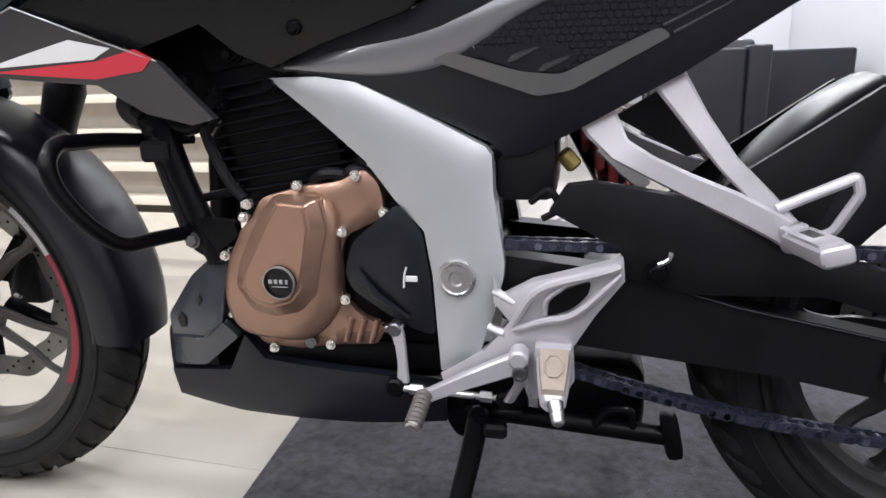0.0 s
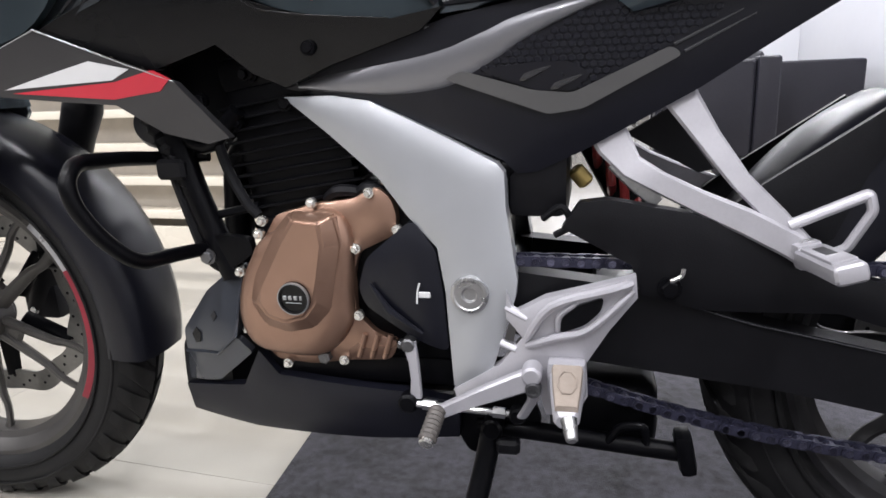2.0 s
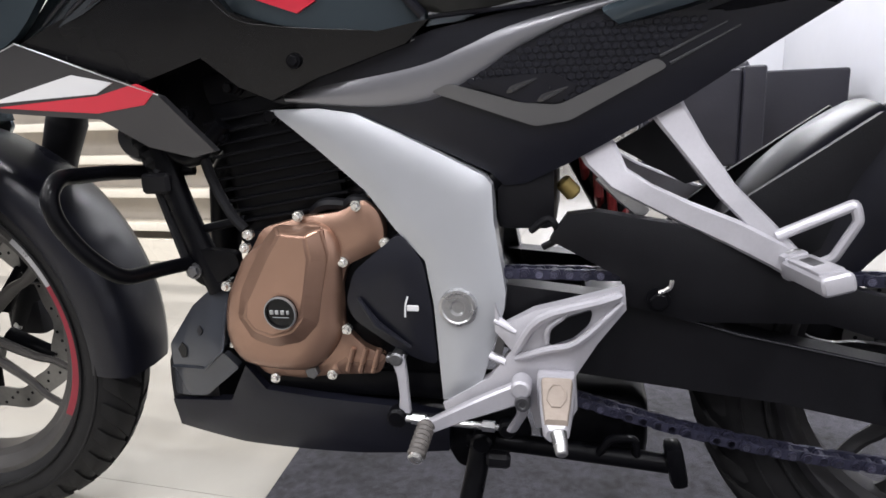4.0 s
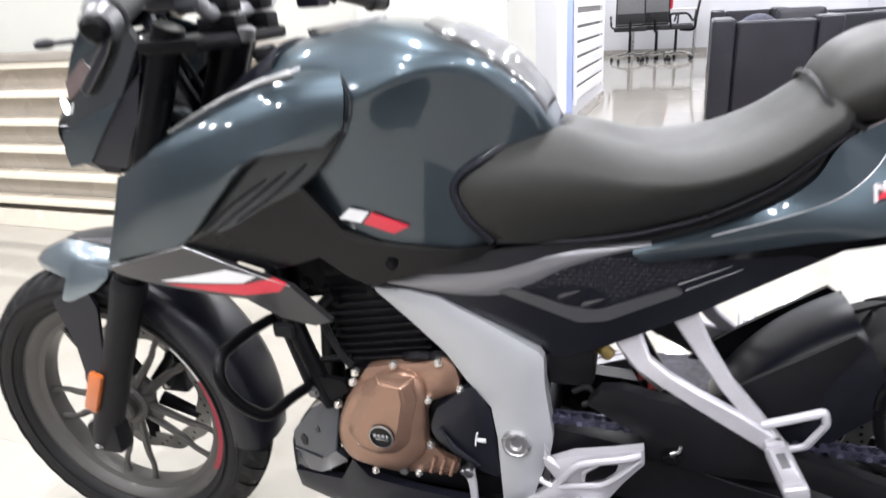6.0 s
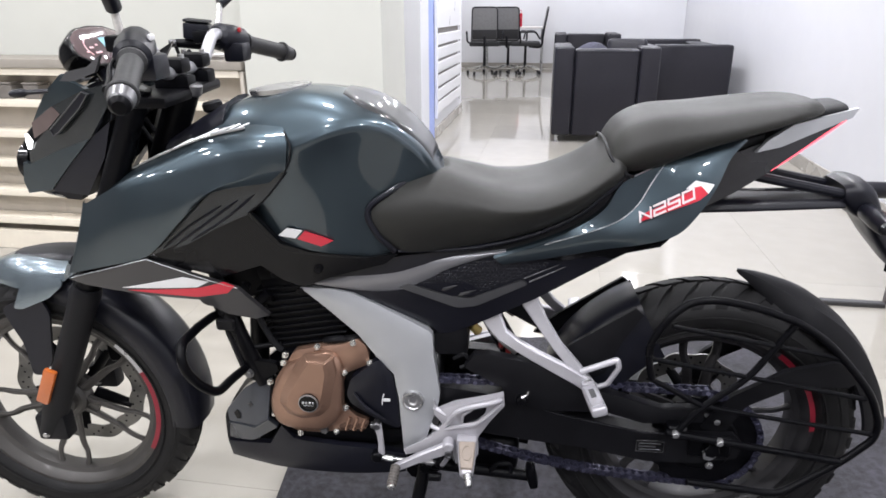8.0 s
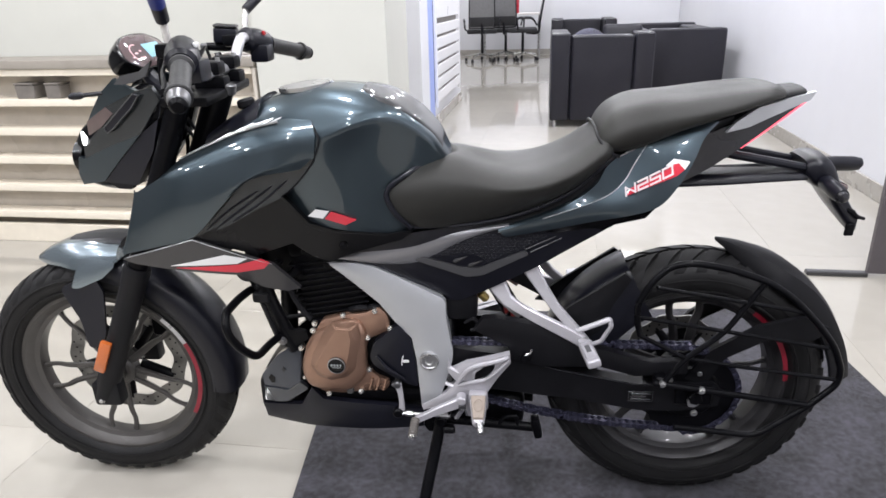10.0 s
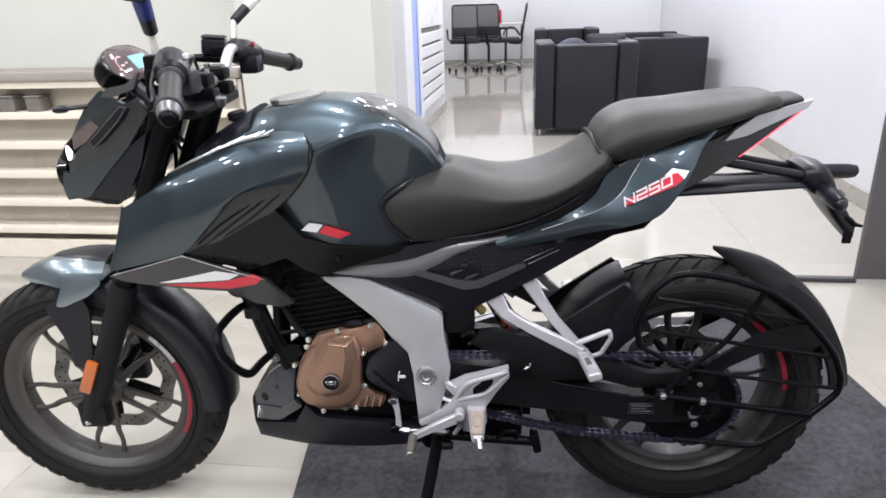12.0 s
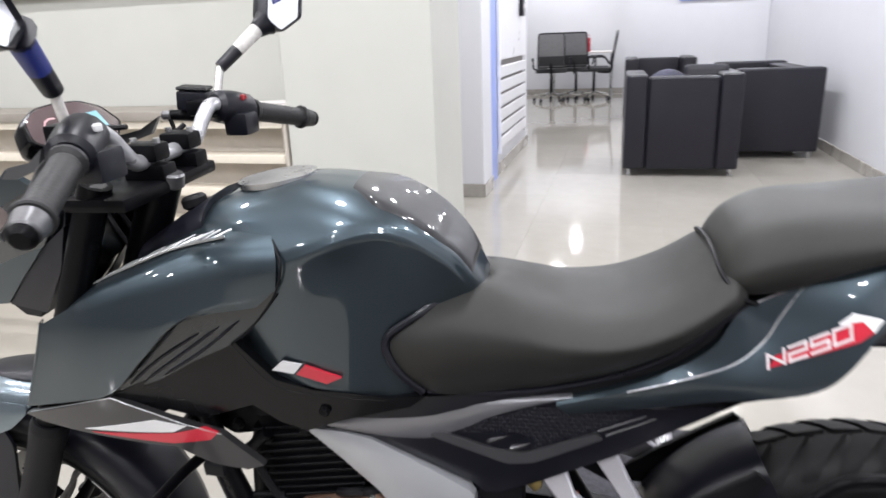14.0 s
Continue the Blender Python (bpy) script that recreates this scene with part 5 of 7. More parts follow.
for s in (-1, 1):
    # bright thin tubes draw the highlight along the cowl's edges
    part("cowl_edge", tube(smooth_line([(-0.540, 0.127 * s, 0.6450), (-0.455, 0.141 * s, 0.6715), (-0.380, 0.1515 * s, 0.6945)], 4), 0.0008, 6), EMBLEM_AND_GLINT, moto)
    part("cowl_edge", tube([(-0.380, 0.1515 * s, 0.6955), (-0.275, 0.1435 * s, 0.6540), (-0.228, 0.1335 * s, 0.6350)], 0.0008, 6), EMBLEM_AND_GLINT, moto)


def red_panel():
    return shell(RADIATOR, 0.012, 0.005, 0.012)


both("radiator_cowl", red_panel, GUNMETAL, label="dark grey pointed side cowl")
both("cowl_stripe_red", lambda: shell([(-0.43, 0.6290, 0), (-0.295, 0.6370, 0), (-0.250, 0.6480, 0), (-0.232, 0.6380, 0), (-0.245, 0.6255, 0), (-0.300, 0.6185, 0), (-0.39, 0.6260, 0)], 0.004, 0.0005, 0.010, on=RAD_FACE, proud=0.0012), RED)
both("cowl_stripe_white", lambda: shell([(-0.44, 0.6330, 0), (-0.32, 0.6600, 0), (-0.275, 0.6500, 0), (-0.297, 0.6390, 0)], 0.004, 0.0005, 0.010, on=RAD_FACE, proud=0.0012), WHITE)


SIDE = [(-0.128, 0.622, -0.070), (-0.060, 0.647, -0.078), (-0.005, 0.667, -0.084), (0.067, 0.688, -0.088), (0.150, 0.702, -0.090), (0.235, 0.706, -0.092), (0.300, 0.708, -0.092), (0.364, 0.714, -0.092), (0.455, 0.742, -0.090),
        (0.570, 0.772, -0.082), (0.528, 0.714, -0.074), (0.469, 0.702, -0.078), (0.400, 0.660, -0.080), (0.315, 0.606, -0.079), (0.206, 0.547, -0.077), (0.158, 0.525, -0.076), (0.136, 0.523, -0.074), (0.121, 0.538, -0.072), (0.066, 0.564, -0.070), (-0.015, 0.598, -0.068)]
SIDE_FACE = fit_face(SIDE)


def on_side(pts, thick, edge, proud, corner=0.0, cell=0.010):
    return lambda: shell([(x, z, 0) for x, z in pts], thick, edge, cell, corner=corner, on=SIDE_FACE, proud=0.004 + proud)


both("side_cover", lambda: shell(SIDE, 0.020, 0.007, 0.013, 0.004, 0.04), BLACK_SATIN, label="satin black side cover with mesh inset")
insets = both("side_cover_mesh", on_side([(0.086, 0.632), (0.131, 0.653), (0.203, 0.684), (0.250, 0.693), (0.352, 0.690), (0.300, 0.655), (0.205, 0.612), (0.180, 0.612)], 0.006, 0.002, 0.0015, 0.008), BLACK_SATIN)
MESH_AREA = [(0.092, 0.633), (0.131, 0.653), (0.203, 0.684), (0.250, 0.692), (0.344, 0.688), (0.298, 0.658), (0.203, 0.615), (0.182, 0.615)]
for s, panel in zip((-1, 1), insets):
    for x, z in hex_spots(MESH_AREA):
        cell = new("honeycomb_cell", CELL)
        cell.parent = panel
        cell.location = (x, SIDE_FACE(x, z) * -s - 0.0056 * -s, z)
        cell.rotation_euler = (0, 0, 0 if s < 0 else math.pi)
both("side_cover_trim", on_side([(0.062, 0.626), (0.082, 0.634), (0.155, 0.612), (0.195, 0.608), (0.289, 0.650), (0.300, 0.641), (0.206, 0.592), (0.171, 0.587)], 0.010, 0.004, 0.0055, 0.006), TRIM_GREY, label="grey painted V-shaped trim")
both("trim_plate", on_side([(0.100, 0.634), (0.156, 0.640), (0.190, 0.640), (0.214, 0.626), (0.196, 0.611), (0.160, 0.611)], 0.006, 0.002, 0.0034, 0.006), BLACK_SATIN, label="satin black plate inside the trim")
both("trim_groove", on_side([(0.088, 0.620), (0.158, 0.602), (0.200, 0.599), (0.288, 0.641), (0.290, 0.639), (0.202, 0.596), (0.158, 0.599)], 0.003, 0.0004, 0.0046), BLACK_MATTE)
for (x0, z0), (x1, z1) in (((0.292, 0.651), (0.352, 0.680)), ((0.302, 0.644), (0.364, 0.676))):
    both("trim_line", lambda: tube([(x0, SIDE_FACE(x0, z0) - 0.0052, z0), (x1, SIDE_FACE(x1, z1) - 0.0050, z1)], [0.0016, 0.0006], 6), TRIM_GREY)
for dx, dz in ((0.0, 0.0), (0.031, -0.010)):
    both("trim_fin", lambda: tube([(x + dx, SIDE_FACE(x + dx, z + dz) - 0.005 - h, z + dz) for x, z, h in ((0.140, 0.622, 0.0), (0.148, 0.6255, 0.003), (0.164, 0.632, 0.002), (0.182, 0.640, 0.0))], [0.0012, 0.0045, 0.003, 0.0006], 6, squash=0.7), GUNMETAL)


def upper_facet(s):
    rows = []
    for x, zt, d in ((-0.112, 0.630, 0.16), (-0.062, 0.648, 0.62), (-0.010, 0.665, 1.0), (0.044, 0.678, 1.12), (0.096, 0.689, 0.90), (0.138, 0.697, 0.62), (0.200, 0.705, 0.32), (0.256, 0.711, 0.12)):
        rows.append([(x + k * 0.02 * d, SIDE_FACE(x, zt - h * d) - up, zt - h * d) for k, h, up in ((0, 0.0, -0.016), (0.3, 0.008, -0.004), (0.6, 0.020, 0.0040), (0.8, 0.034, 0.0074), (1, 0.050, 0.0066), (1, 0.054, 0.0020))])
    b = sheet(rows, 0.006, 5, 4)
    return b if s < 0 else flip(b)


for s in (-1, 1):
    # the highlight on the cover's top edge, drawn as a bright tube
    part("cover_edge", tube(smooth_line([(-0.118, 0.080 * s, 0.627), (-0.058, 0.084 * s, 0.650), (0.044, 0.086 * s, 0.679), (0.138, 0.087 * s, 0.698), (0.252, 0.090 * s, 0.712)], 5), 0.0009, 6), EMBLEM_AND_GLINT, moto)
    part("side_cover_upper", upper_facet(s), FACET_GREY, moto, "dark grey upper facet of the side cover", angle=60)


def frame_cover():
    return shell([(-0.131, 0.613, -0.074), (-0.072, 0.613, -0.078), (-0.027, 0.606, -0.082), (0.017, 0.586, -0.084), (0.066, 0.562, -0.085), (0.116, 0.536, -0.086), (0.124, 0.527, -0.087), (0.126, 0.488, -0.094), (0.139, 0.411, -0.110), (0.137, 0.392, -0.112),
                  (0.113, 0.313, -0.116), (0.110, 0.296, -0.117), (0.066, 0.284, -0.115), (0.058, 0.394, -0.108), (0.049, 0.444, -0.100), (0.015, 0.479, -0.092), (-0.018, 0.521, -0.086), (-0.076, 0.570, -0.078)], 0.026, 0.0, 0.010, 0.005, 0.030, chamfer=(0.010, 0.009))


both("frame_cover", frame_cover, SILVER, label="satin silver frame cover sweeping down to the footrest")
both("pivot_cap", lambda: join(lathe_at((0.0870, -0.113, 0.3955), [(0.0, 0.0), (0.007, 0.0), (0.009, -0.004), (0.016, -0.004), (0.0175, -0.0055), (0.0205, -0.0050), (0.0215, -0.002), (0.0215, 0.006), (0.0, 0.006)])), STEEL, label="round steel pivot cap")

# -- seats and tail
part("rider_seat", skin([[(0.140, 0, 0.832), (0.112, 0.050, 0.838), (0.066, 0.094, 0.816), (0.022, 0.106, 0.780), (0.036, 0.110, 0.740), (0.066, 0.098, 0.704)],
                         [(0.158, 0, 0.837), (0.145, 0.062, 0.837), (0.115, 0.108, 0.818), (0.086, 0.124, 0.784), (0.090, 0.122, 0.744), (0.102, 0.104, 0.704)],
                         st(0.195, [(0, 0.824), (0.072, 0.824), (0.118, 0.806), (0.128, 0.778), (0.116, 0.742), (0.095, 0.712)]),
                         st(0.245, [(0, 0.813), (0.078, 0.814), (0.126, 0.797), (0.130, 0.774), (0.118, 0.748), (0.096, 0.725)]),
                         st(0.315, [(0, 0.818), (0.084, 0.818), (0.132, 0.802), (0.132, 0.784), (0.118, 0.764), (0.098, 0.748)]),
                         st(0.380, [(0, 0.844), (0.086, 0.842), (0.130, 0.827), (0.130, 0.810), (0.118, 0.794), (0.098, 0.782)]),
                         st(0.432, [(0, 0.882), (0.080, 0.878), (0.118, 0.862), (0.120, 0.846), (0.110, 0.834), (0.094, 0.824)]),
                         st(0.452, [(0, 0.888), (0.066, 0.884), (0.096, 0.872), (0.106, 0.858), (0.100, 0.848), (0.085, 0.842)])]), SEAT_VINYL, moto, "dark grey-black vinyl rider seat", angle=60)
part("pillion_seat", skin([st(0.428, [(0, 0.884), (0.050, 0.882), (0.074, 0.876), (0.084, 0.868), (0.078, 0.860), (0.060, 0.854)]),
                           st(0.440, [(0, 0.908), (0.062, 0.905), (0.092, 0.888), (0.100, 0.872), (0.092, 0.858), (0.070, 0.850)]),
                           st(0.462, [(0, 0.928), (0.072, 0.924), (0.106, 0.902), (0.113, 0.882), (0.104, 0.862), (0.080, 0.850)]),
                           st(0.505, [(0, 0.944), (0.080, 0.940), (0.115, 0.918), (0.121, 0.896), (0.111, 0.876), (0.090, 0.862)]),
                           st(0.580, [(0, 0.951), (0.080, 0.947), (0.114, 0.929), (0.119, 0.912), (0.109, 0.900), (0.090, 0.893)]),
                           st(0.660, [(0, 0.960), (0.076, 0.957), (0.105, 0.942), (0.109, 0.930), (0.100, 0.922), (0.080, 0.917)]),
                           st(0.725, [(0, 0.967), (0.062, 0.964), (0.086, 0.954), (0.089, 0.946), (0.082, 0.939), (0.070, 0.935)]),
                           st(0.762, [(0, 0.964), (0.044, 0.962), (0.062, 0.955), (0.064, 0.949), (0.058, 0.944), (0.050, 0.941)]),
                           st(0.775, [(0, 0.954), (0.030, 0.953), (0.042, 0.951), (0.043, 0.949), (0.040, 0.947), (0.035, 0.945)])]), SEAT_VINYL, moto, "dark grey-black raised pillion seat", angle=60)
for s in (-1, 1):
    part("seat_piping", tube(smooth_line([(0.066, 0.096 * s, 0.702), (0.17, 0.098 * s, 0.708), (0.245, 0.099 * s, 0.722), (0.315, 0.101 * s, 0.745), (0.38, 0.101 * s, 0.779), (0.43, 0.098 * s, 0.822), (0.455, 0.096 * s, 0.846)], 5), 0.004, 8), BLACK_SATIN, moto)
for s in (-1, 1):
    part("seat_border", tube(smooth_line([(0.124, 0.040 * s, 0.832), (0.104, 0.054 * s, 0.836), (0.060, 0.095 * s, 0.815), (0.016, 0.106 * s, 0.782), (0.028, 0.110 * s, 0.741), (0.060, 0.099 * s, 0.702)], 5), 0.0055, 8), BLACK_SATIN, moto)
for s in (-1, 1):
    part("seat_gap", tube(smooth_line([(0.426, 0.0, 0.8905), (0.424, 0.050 * s, 0.8885), (0.426, 0.084 * s, 0.879), (0.436, 0.104 * s, 0.866), (0.450, 0.107 * s, 0.854), (0.464, 0.100 * s, 0.847)], 5), 0.0030, 8), BLACK_MATTE, moto)
part("seat_base", skin([st(0.10, [(0, 0.70), (0.06, 0.70), (0.085, 0.69), (0.08, 0.66), (0.05, 0.65)]), st(0.30, [(0, 0.74), (0.06, 0.74), (0.092, 0.73), (0.085, 0.69), (0.05, 0.67)]),
                        st(0.45, [(0, 0.83), (0.06, 0.83), (0.088, 0.82), (0.082, 0.74), (0.05, 0.71)]), st(0.56, [(0, 0.89), (0.06, 0.885), (0.080, 0.86), (0.070, 0.77), (0.04, 0.745)]), st(0.68, [(0, 0.92), (0.05, 0.918), (0.06, 0.905), (0.055, 0.87), (0.03, 0.85)])]), BLACK_MATTE, moto)


TAIL_TOP = [(0.236, -0.098, 0.699), (0.319, -0.101, 0.729), (0.384, -0.102, 0.760), (0.423, -0.102, 0.791), (0.442, -0.096, 0.824), (0.462, -0.091, 0.842), (0.505, -0.087, 0.864), (0.563, -0.083, 0.893), (0.640, -0.076, 0.914)]
TAIL_MID = [(0.237, -0.101, 0.694), (0.324, -0.109, 0.725), (0.399, -0.112, 0.752), (0.448, -0.108, 0.773), (0.478, -0.100, 0.800), (0.494, -0.094, 0.829), (0.516, -0.090, 0.868), (0.568, -0.086, 0.890), (0.642, -0.080, 0.910)]
TAIL_LOW = [(0.252, -0.100, 0.682), (0.348, -0.110, 0.704), (0.425, -0.115, 0.722), (0.490, -0.127, 0.738), (0.540, -0.132, 0.758), (0.573, -0.129, 0.798), (0.599, -0.116, 0.842), (0.618, -0.098, 0.880), (0.646, -0.080, 0.906)]


def tail_strip(a, b, inward, swell=0.0):
    rows = []
    for p, q in zip(a, b):
        p, q = Vector(p), Vector(q)
        out = Vector((0, -0.10 * (q - p).length * swell, 0))
        rows.append([p, p.lerp(q, 0.35) + out, p.lerp(q, 0.7) + out * 0.9, q, q + Vector(inward)])
    return sheet(rows, 0.008, 5, 1)


both("tail_panel", lambda: tail_strip(TAIL_MID, TAIL_LOW, (0, 0.012, -0.003), 0.7), TEAL, label="dark teal tail side panel")
both("tail_panel_upper", lambda: tail_strip(TAIL_MID, TAIL_TOP, (0, 0.012, 0.002)), TEAL)
both("tail_under_panel", lambda: shell([(0.330, 0.690, -0.092), (0.430, 0.722, -0.094), (0.495, 0.737, -0.094), (0.545, 0.758, -0.090), (0.577, 0.778, -0.086), (0.545, 0.735, -0.080), (0.529, 0.714, -0.078), (0.469, 0.704, -0.080), (0.435, 0.684, -0.082)], 0.014, 0.004, 0.012), BLACK_GLOSS)
both("tail_inner", lambda: shell([(0.644, 0.889, -0.080), (0.684, 0.905, -0.071), (0.745, 0.926, -0.060), (0.815, 0.948, -0.046), (0.812, 0.938, -0.046), (0.735, 0.880, -0.056), (0.689, 0.846, -0.066), (0.640, 0.815, -0.076), (0.570, 0.780, -0.084), (0.596, 0.836, -0.082), (0.620, 0.882, -0.078)], 0.014, 0.004, 0.014), BLACK_EDGE)
# pale tubes stand in for the light caught by crease and top edge
both("tail_crease", lambda: tube(smooth_line([(x, y - 0.0004, z) for x, y, z in TAIL_MID[1:7]], 4), 0.0010, 6), EMBLEM_AND_GLINT)
both("tail_top_edge", lambda: tube(smooth_line([(x, y - 0.001, z + 0.0005) for x, y, z in TAIL_TOP[5:]], 4), 0.0014, 6), EMBLEM_AND_GLINT)
DECAL_FACE = fit_face([(x, z, y - 0.0025) for p, q in zip(TAIL_MID[3:8], TAIL_LOW[3:8]) for x, y, z in (Vector(p).lerp(q, 0.35) + Vector((0, -0.07 * (Vector(q) - Vector(p)).length, 0)), Vector(p).lerp(q, 0.7) + Vector((0, -0.063 * (Vector(q) - Vector(p)).length, 0)))])
both("decal_red", lambda: shell([(0.480, 0.777, 0), (0.486, 0.790, 0), (0.552, 0.828, 0), (0.566, 0.842, 0), (0.582, 0.829, 0), (0.568, 0.817, 0)], 0.004, 0.0004, 0.008, on=DECAL_FACE, proud=0.0026), RED)
both("decal_white", lambda: shell([(0.548, 0.833, 0), (0.562, 0.846, 0), (0.590, 0.842, 0), (0.581, 0.828, 0), (0.570, 0.839, 0)], 0.004, 0.0004, 0.008, on=DECAL_FACE, proud=0.0034), WHITE)


STROKES = {"N": [((0, 0), (0, 1)), ((0, 1), (1, 0)), ((1, 0), (1, 1))], "2": [((0, 1), (1, 1)), ((1, 1), (1, 0.5)), ((1, 0.5), (0, 0.5)), ((0, 0.5), (0, 0)), ((0, 0), (1, 0))],
           "5": [((1, 1), (0, 1)), ((0, 1), (0, 0.5)), ((0, 0.5), (1, 0.5)), ((1, 0.5), (1, 0)), ((1, 0), (0, 0))], "0": [((0, 0), (0, 1)), ((0, 1), (1, 1)), ((1, 1), (1, 0)), ((1, 0), (0, 0))]}


def squared_letter(char, k, wide=0.0185, tall=0.0155, pitch=0.0245, stroke=0.0031):
    """One letter of flat strokes lying on the tail panel, along a rising line."""
    run, rise = Vector((math.cos(0.49), math.sin(0.49))), Vector((-0.10, 0.995))
    start = Vector((0.4785, 0.7765)) + run * pitch * k
    bars = []
    for p, q in STROKES[char]:
        a, b2 = (start + run * (wide * u) + rise * (tall * v) for u, v in (p, q))
        d = (b2 - a).normalized() * stroke / 2
        n = Vector((-d.y, d.x))
        ends = [a - d + n, b2 + d + n, b2 + d - n, a - d - n]
        line = [e0.lerp(e1, f) for e0, e1 in zip(ends, ends[1:] + ends[:1]) for f in (0, 0.5)]
        bars.append(ring_loft([[(v.x, DECAL_FACE(v.x, v.y) - lift, v.y) for v in line] for lift in (0.0030, 0.0038)]))
    return join(*bars)


for k, char in enumerate("N250"):
    part("decal_letter", squared_letter(char, k), DECAL_WHITE, moto, "pale squared letter of the model decal", smooth=False)

# tail lamp and plate carrier
both("tail_lamp_cowl", lambda: shell([(0.661, 0.886, -0.082), (0.679, 0.906, -0.079), (0.718, 0.931, -0.073), (0.814, 0.952, -0.051), (0.826, 0.954, -0.047), (0.817, 0.939, -0.051), (0.755, 0.915, -0.062), (0.704, 0.894, -0.073)], 0.012, 0.004, 0.010), SILVER, label="silver-grey pointed tail cowl")
part("tail_top", skin([st(0.69, [(0, 0.936), (0.045, 0.934), (0.064, 0.922), (0.05, 0.900)]), st(0.76, [(0, 0.954), (0.040, 0.952), (0.055, 0.943), (0.045, 0.915)]), st(0.81, [(0, 0.960), (0.034, 0.958), (0.046, 0.951), (0.04, 0.938)])]), BLACK_MATTE, moto)
both("tail_lamp_lens", lambda: tube([(0.700, -0.058, 0.850), (0.737, -0.052, 0.878), (0.775, -0.046, 0.906), (0.812, -0.042, 0.934)], [0.0008, 0.0022, 0.0024, 0.0010], 8), TAIL_GLOW, label="thin lit red tail lamp strip")
part("tail_lamp_body", skin([st(0.68, [(0, 0.895), (0.04, 0.89), (0.055, 0.87), (0.045, 0.845)]), st(0.74, [(0, 0.925), (0.035, 0.92), (0.048, 0.895), (0.04, 0.875)]), st(0.80, [(0, 0.945), (0.03, 0.943), (0.04, 0.936), (0.035, 0.925)])]), BLACK_MATTE, moto)
for y in (-0.035, 0.035):
    part("plate_arm", tube([(0.63, y, 0.850), (0.702, y, 0.831), (0.848, y, 0.803)], [0.012, 0.009, 0.008], 10), BLACK_SATIN, moto)
    part("plate_arm", tube([(0.590, y, 0.778), (0.680, y, 0.780), (0.842, y, 0.788)], [0.014, 0.012, 0.010], 10, squash=0.6), BLACK_SATIN, moto)
part("arm_web", box(0.62, -0.030, 0.776, 0.84, 0.030, 0.790, 0.005), BLACK_MATTE, moto)
carrier = part("plate_carrier", skin([st(0.836, [(0, 0.820), (0.035, 0.818), (0.046, 0.808), (0.040, 0.795), (0, 0.790)]), st(0.856, [(0, 0.828), (0.045, 0.824), (0.055, 0.805), (0.046, 0.775), (0, 0.768)]), st(0.882, [(0, 0.822), (0.046, 0.815), (0.055, 0.790), (0.046, 0.758), (0, 0.750)]),
                                      st(0.912, [(0, 0.770), (0.040, 0.764), (0.046, 0.742), (0.040, 0.718), (0, 0.712)]), st(0.955, [(0, 0.705), (0.034, 0.700), (0.038, 0.690), (0.034, 0.670), (0, 0.664)])]), BLACK_SATIN, moto, "black number plate carrier")
part("bracket_hook", tube([(0.925, -0.036, 0.722), (0.942, -0.040, 0.712), (0.950, -0.042, 0.704), (0.966, -0.042, 0.700)], [0.007, 0.006, 0.005, 0.003], 8), BLACK_METAL, carrier)
part("bracket_tab", box(0.932, -0.046, 0.664, 0.950, -0.040, 0.690, 0.002, 1), BLACK_METAL, carrier)
ind = part("rear_indicator", tube([(0.866, 0.030, 0.790), (0.884, 0.050, 0.788)], [0.009, 0.010], 10), BLACK_SATIN, moto, "black rear turn signal swept backwards")
part("lamp_head", tube([(0.878, 0.046, 0.789), (0.886, 0.050, 0.788), (0.930, 0.052, 0.788), (0.968, 0.054, 0.787), (0.984, 0.055, 0.786), (0.990, 0.055, 0.785)], [0.008, 0.0130, 0.0150, 0.0150, 0.0125, 0.006], 14, squash=1.15), BLACK_SATIN, ind)
ind = part("rear_indicator", tube([(0.866, -0.030, 0.786), (0.870, -0.060, 0.781)], [0.010, 0.011], 10), BLACK_SATIN, moto, "black rear turn signal with smoked lens")
part("lamp_head", tube([(0.868, -0.052, 0.783), (0.869, -0.060, 0.781), (0.873, -0.100, 0.774), (0.875, -0.116, 0.771)], [0.010, 0.0150, 0.0160, 0.0135], 14, squash=1.1), BLACK_SATIN, ind)
part("signal_lens", tube([(0.875, -0.115, 0.7712), (0.876, -0.122, 0.770), (0.8762, -0.125, 0.7695)], [0.0120, 0.0100, 0.004], 14, squash=1.1), BLACK_EDGE, ind, "dark smoked lens")
part("lamp_lens", moved(box(-0.024, -0.030, -0.010, 0.024, 0.030, 0.012, 0.009, 3), Matrix.Translation((0.902, -0.010, 0.762)) @ Matrix.Rotation(radians(14), 4, "Y")), SMOKE_LENS, carrier, "smoked brown plate lamp lens")

# -- engine
part("crankcase", join(box(-0.185, -0.075, 0.285, 0.075, 0.085, 0.475, 0.02, 2), box(-0.06, -0.07, 0.40, 0.12, 0.07, 0.50, 0.02, 2)), BLACK_METAL, moto, "black painted engine case")


def engine_cover():
    return shell([(-0.170, 0.448, -0.082), (-0.151, 0.477, -0.082), (-0.098, 0.491, -0.084), (-0.051, 0.497, -0.086), (-0.023, 0.512, -0.086), (-0.006, 0.498, -0.086), (0.000, 0.475, -0.086), (-0.004, 0.455, -0.086), (-0.048, 0.434, -0.086), (-0.057, 0.408, -0.086),
                  (-0.058, 0.358, -0.086), (-0.035, 0.333, -0.086), (-0.006, 0.322, -0.086), (-0.017, 0.299, -0.086), (-0.073, 0.295, -0.085), (-0.118, 0.287, -0.084), (-0.168, 0.290, -0.083), (-0.197, 0.323, -0.082), (-0.205, 0.357, -0.081), (-0.196, 0.409, -0.081)], 0.020, 0.006, 0.010, 0.006, 0.02, corner=0.008)


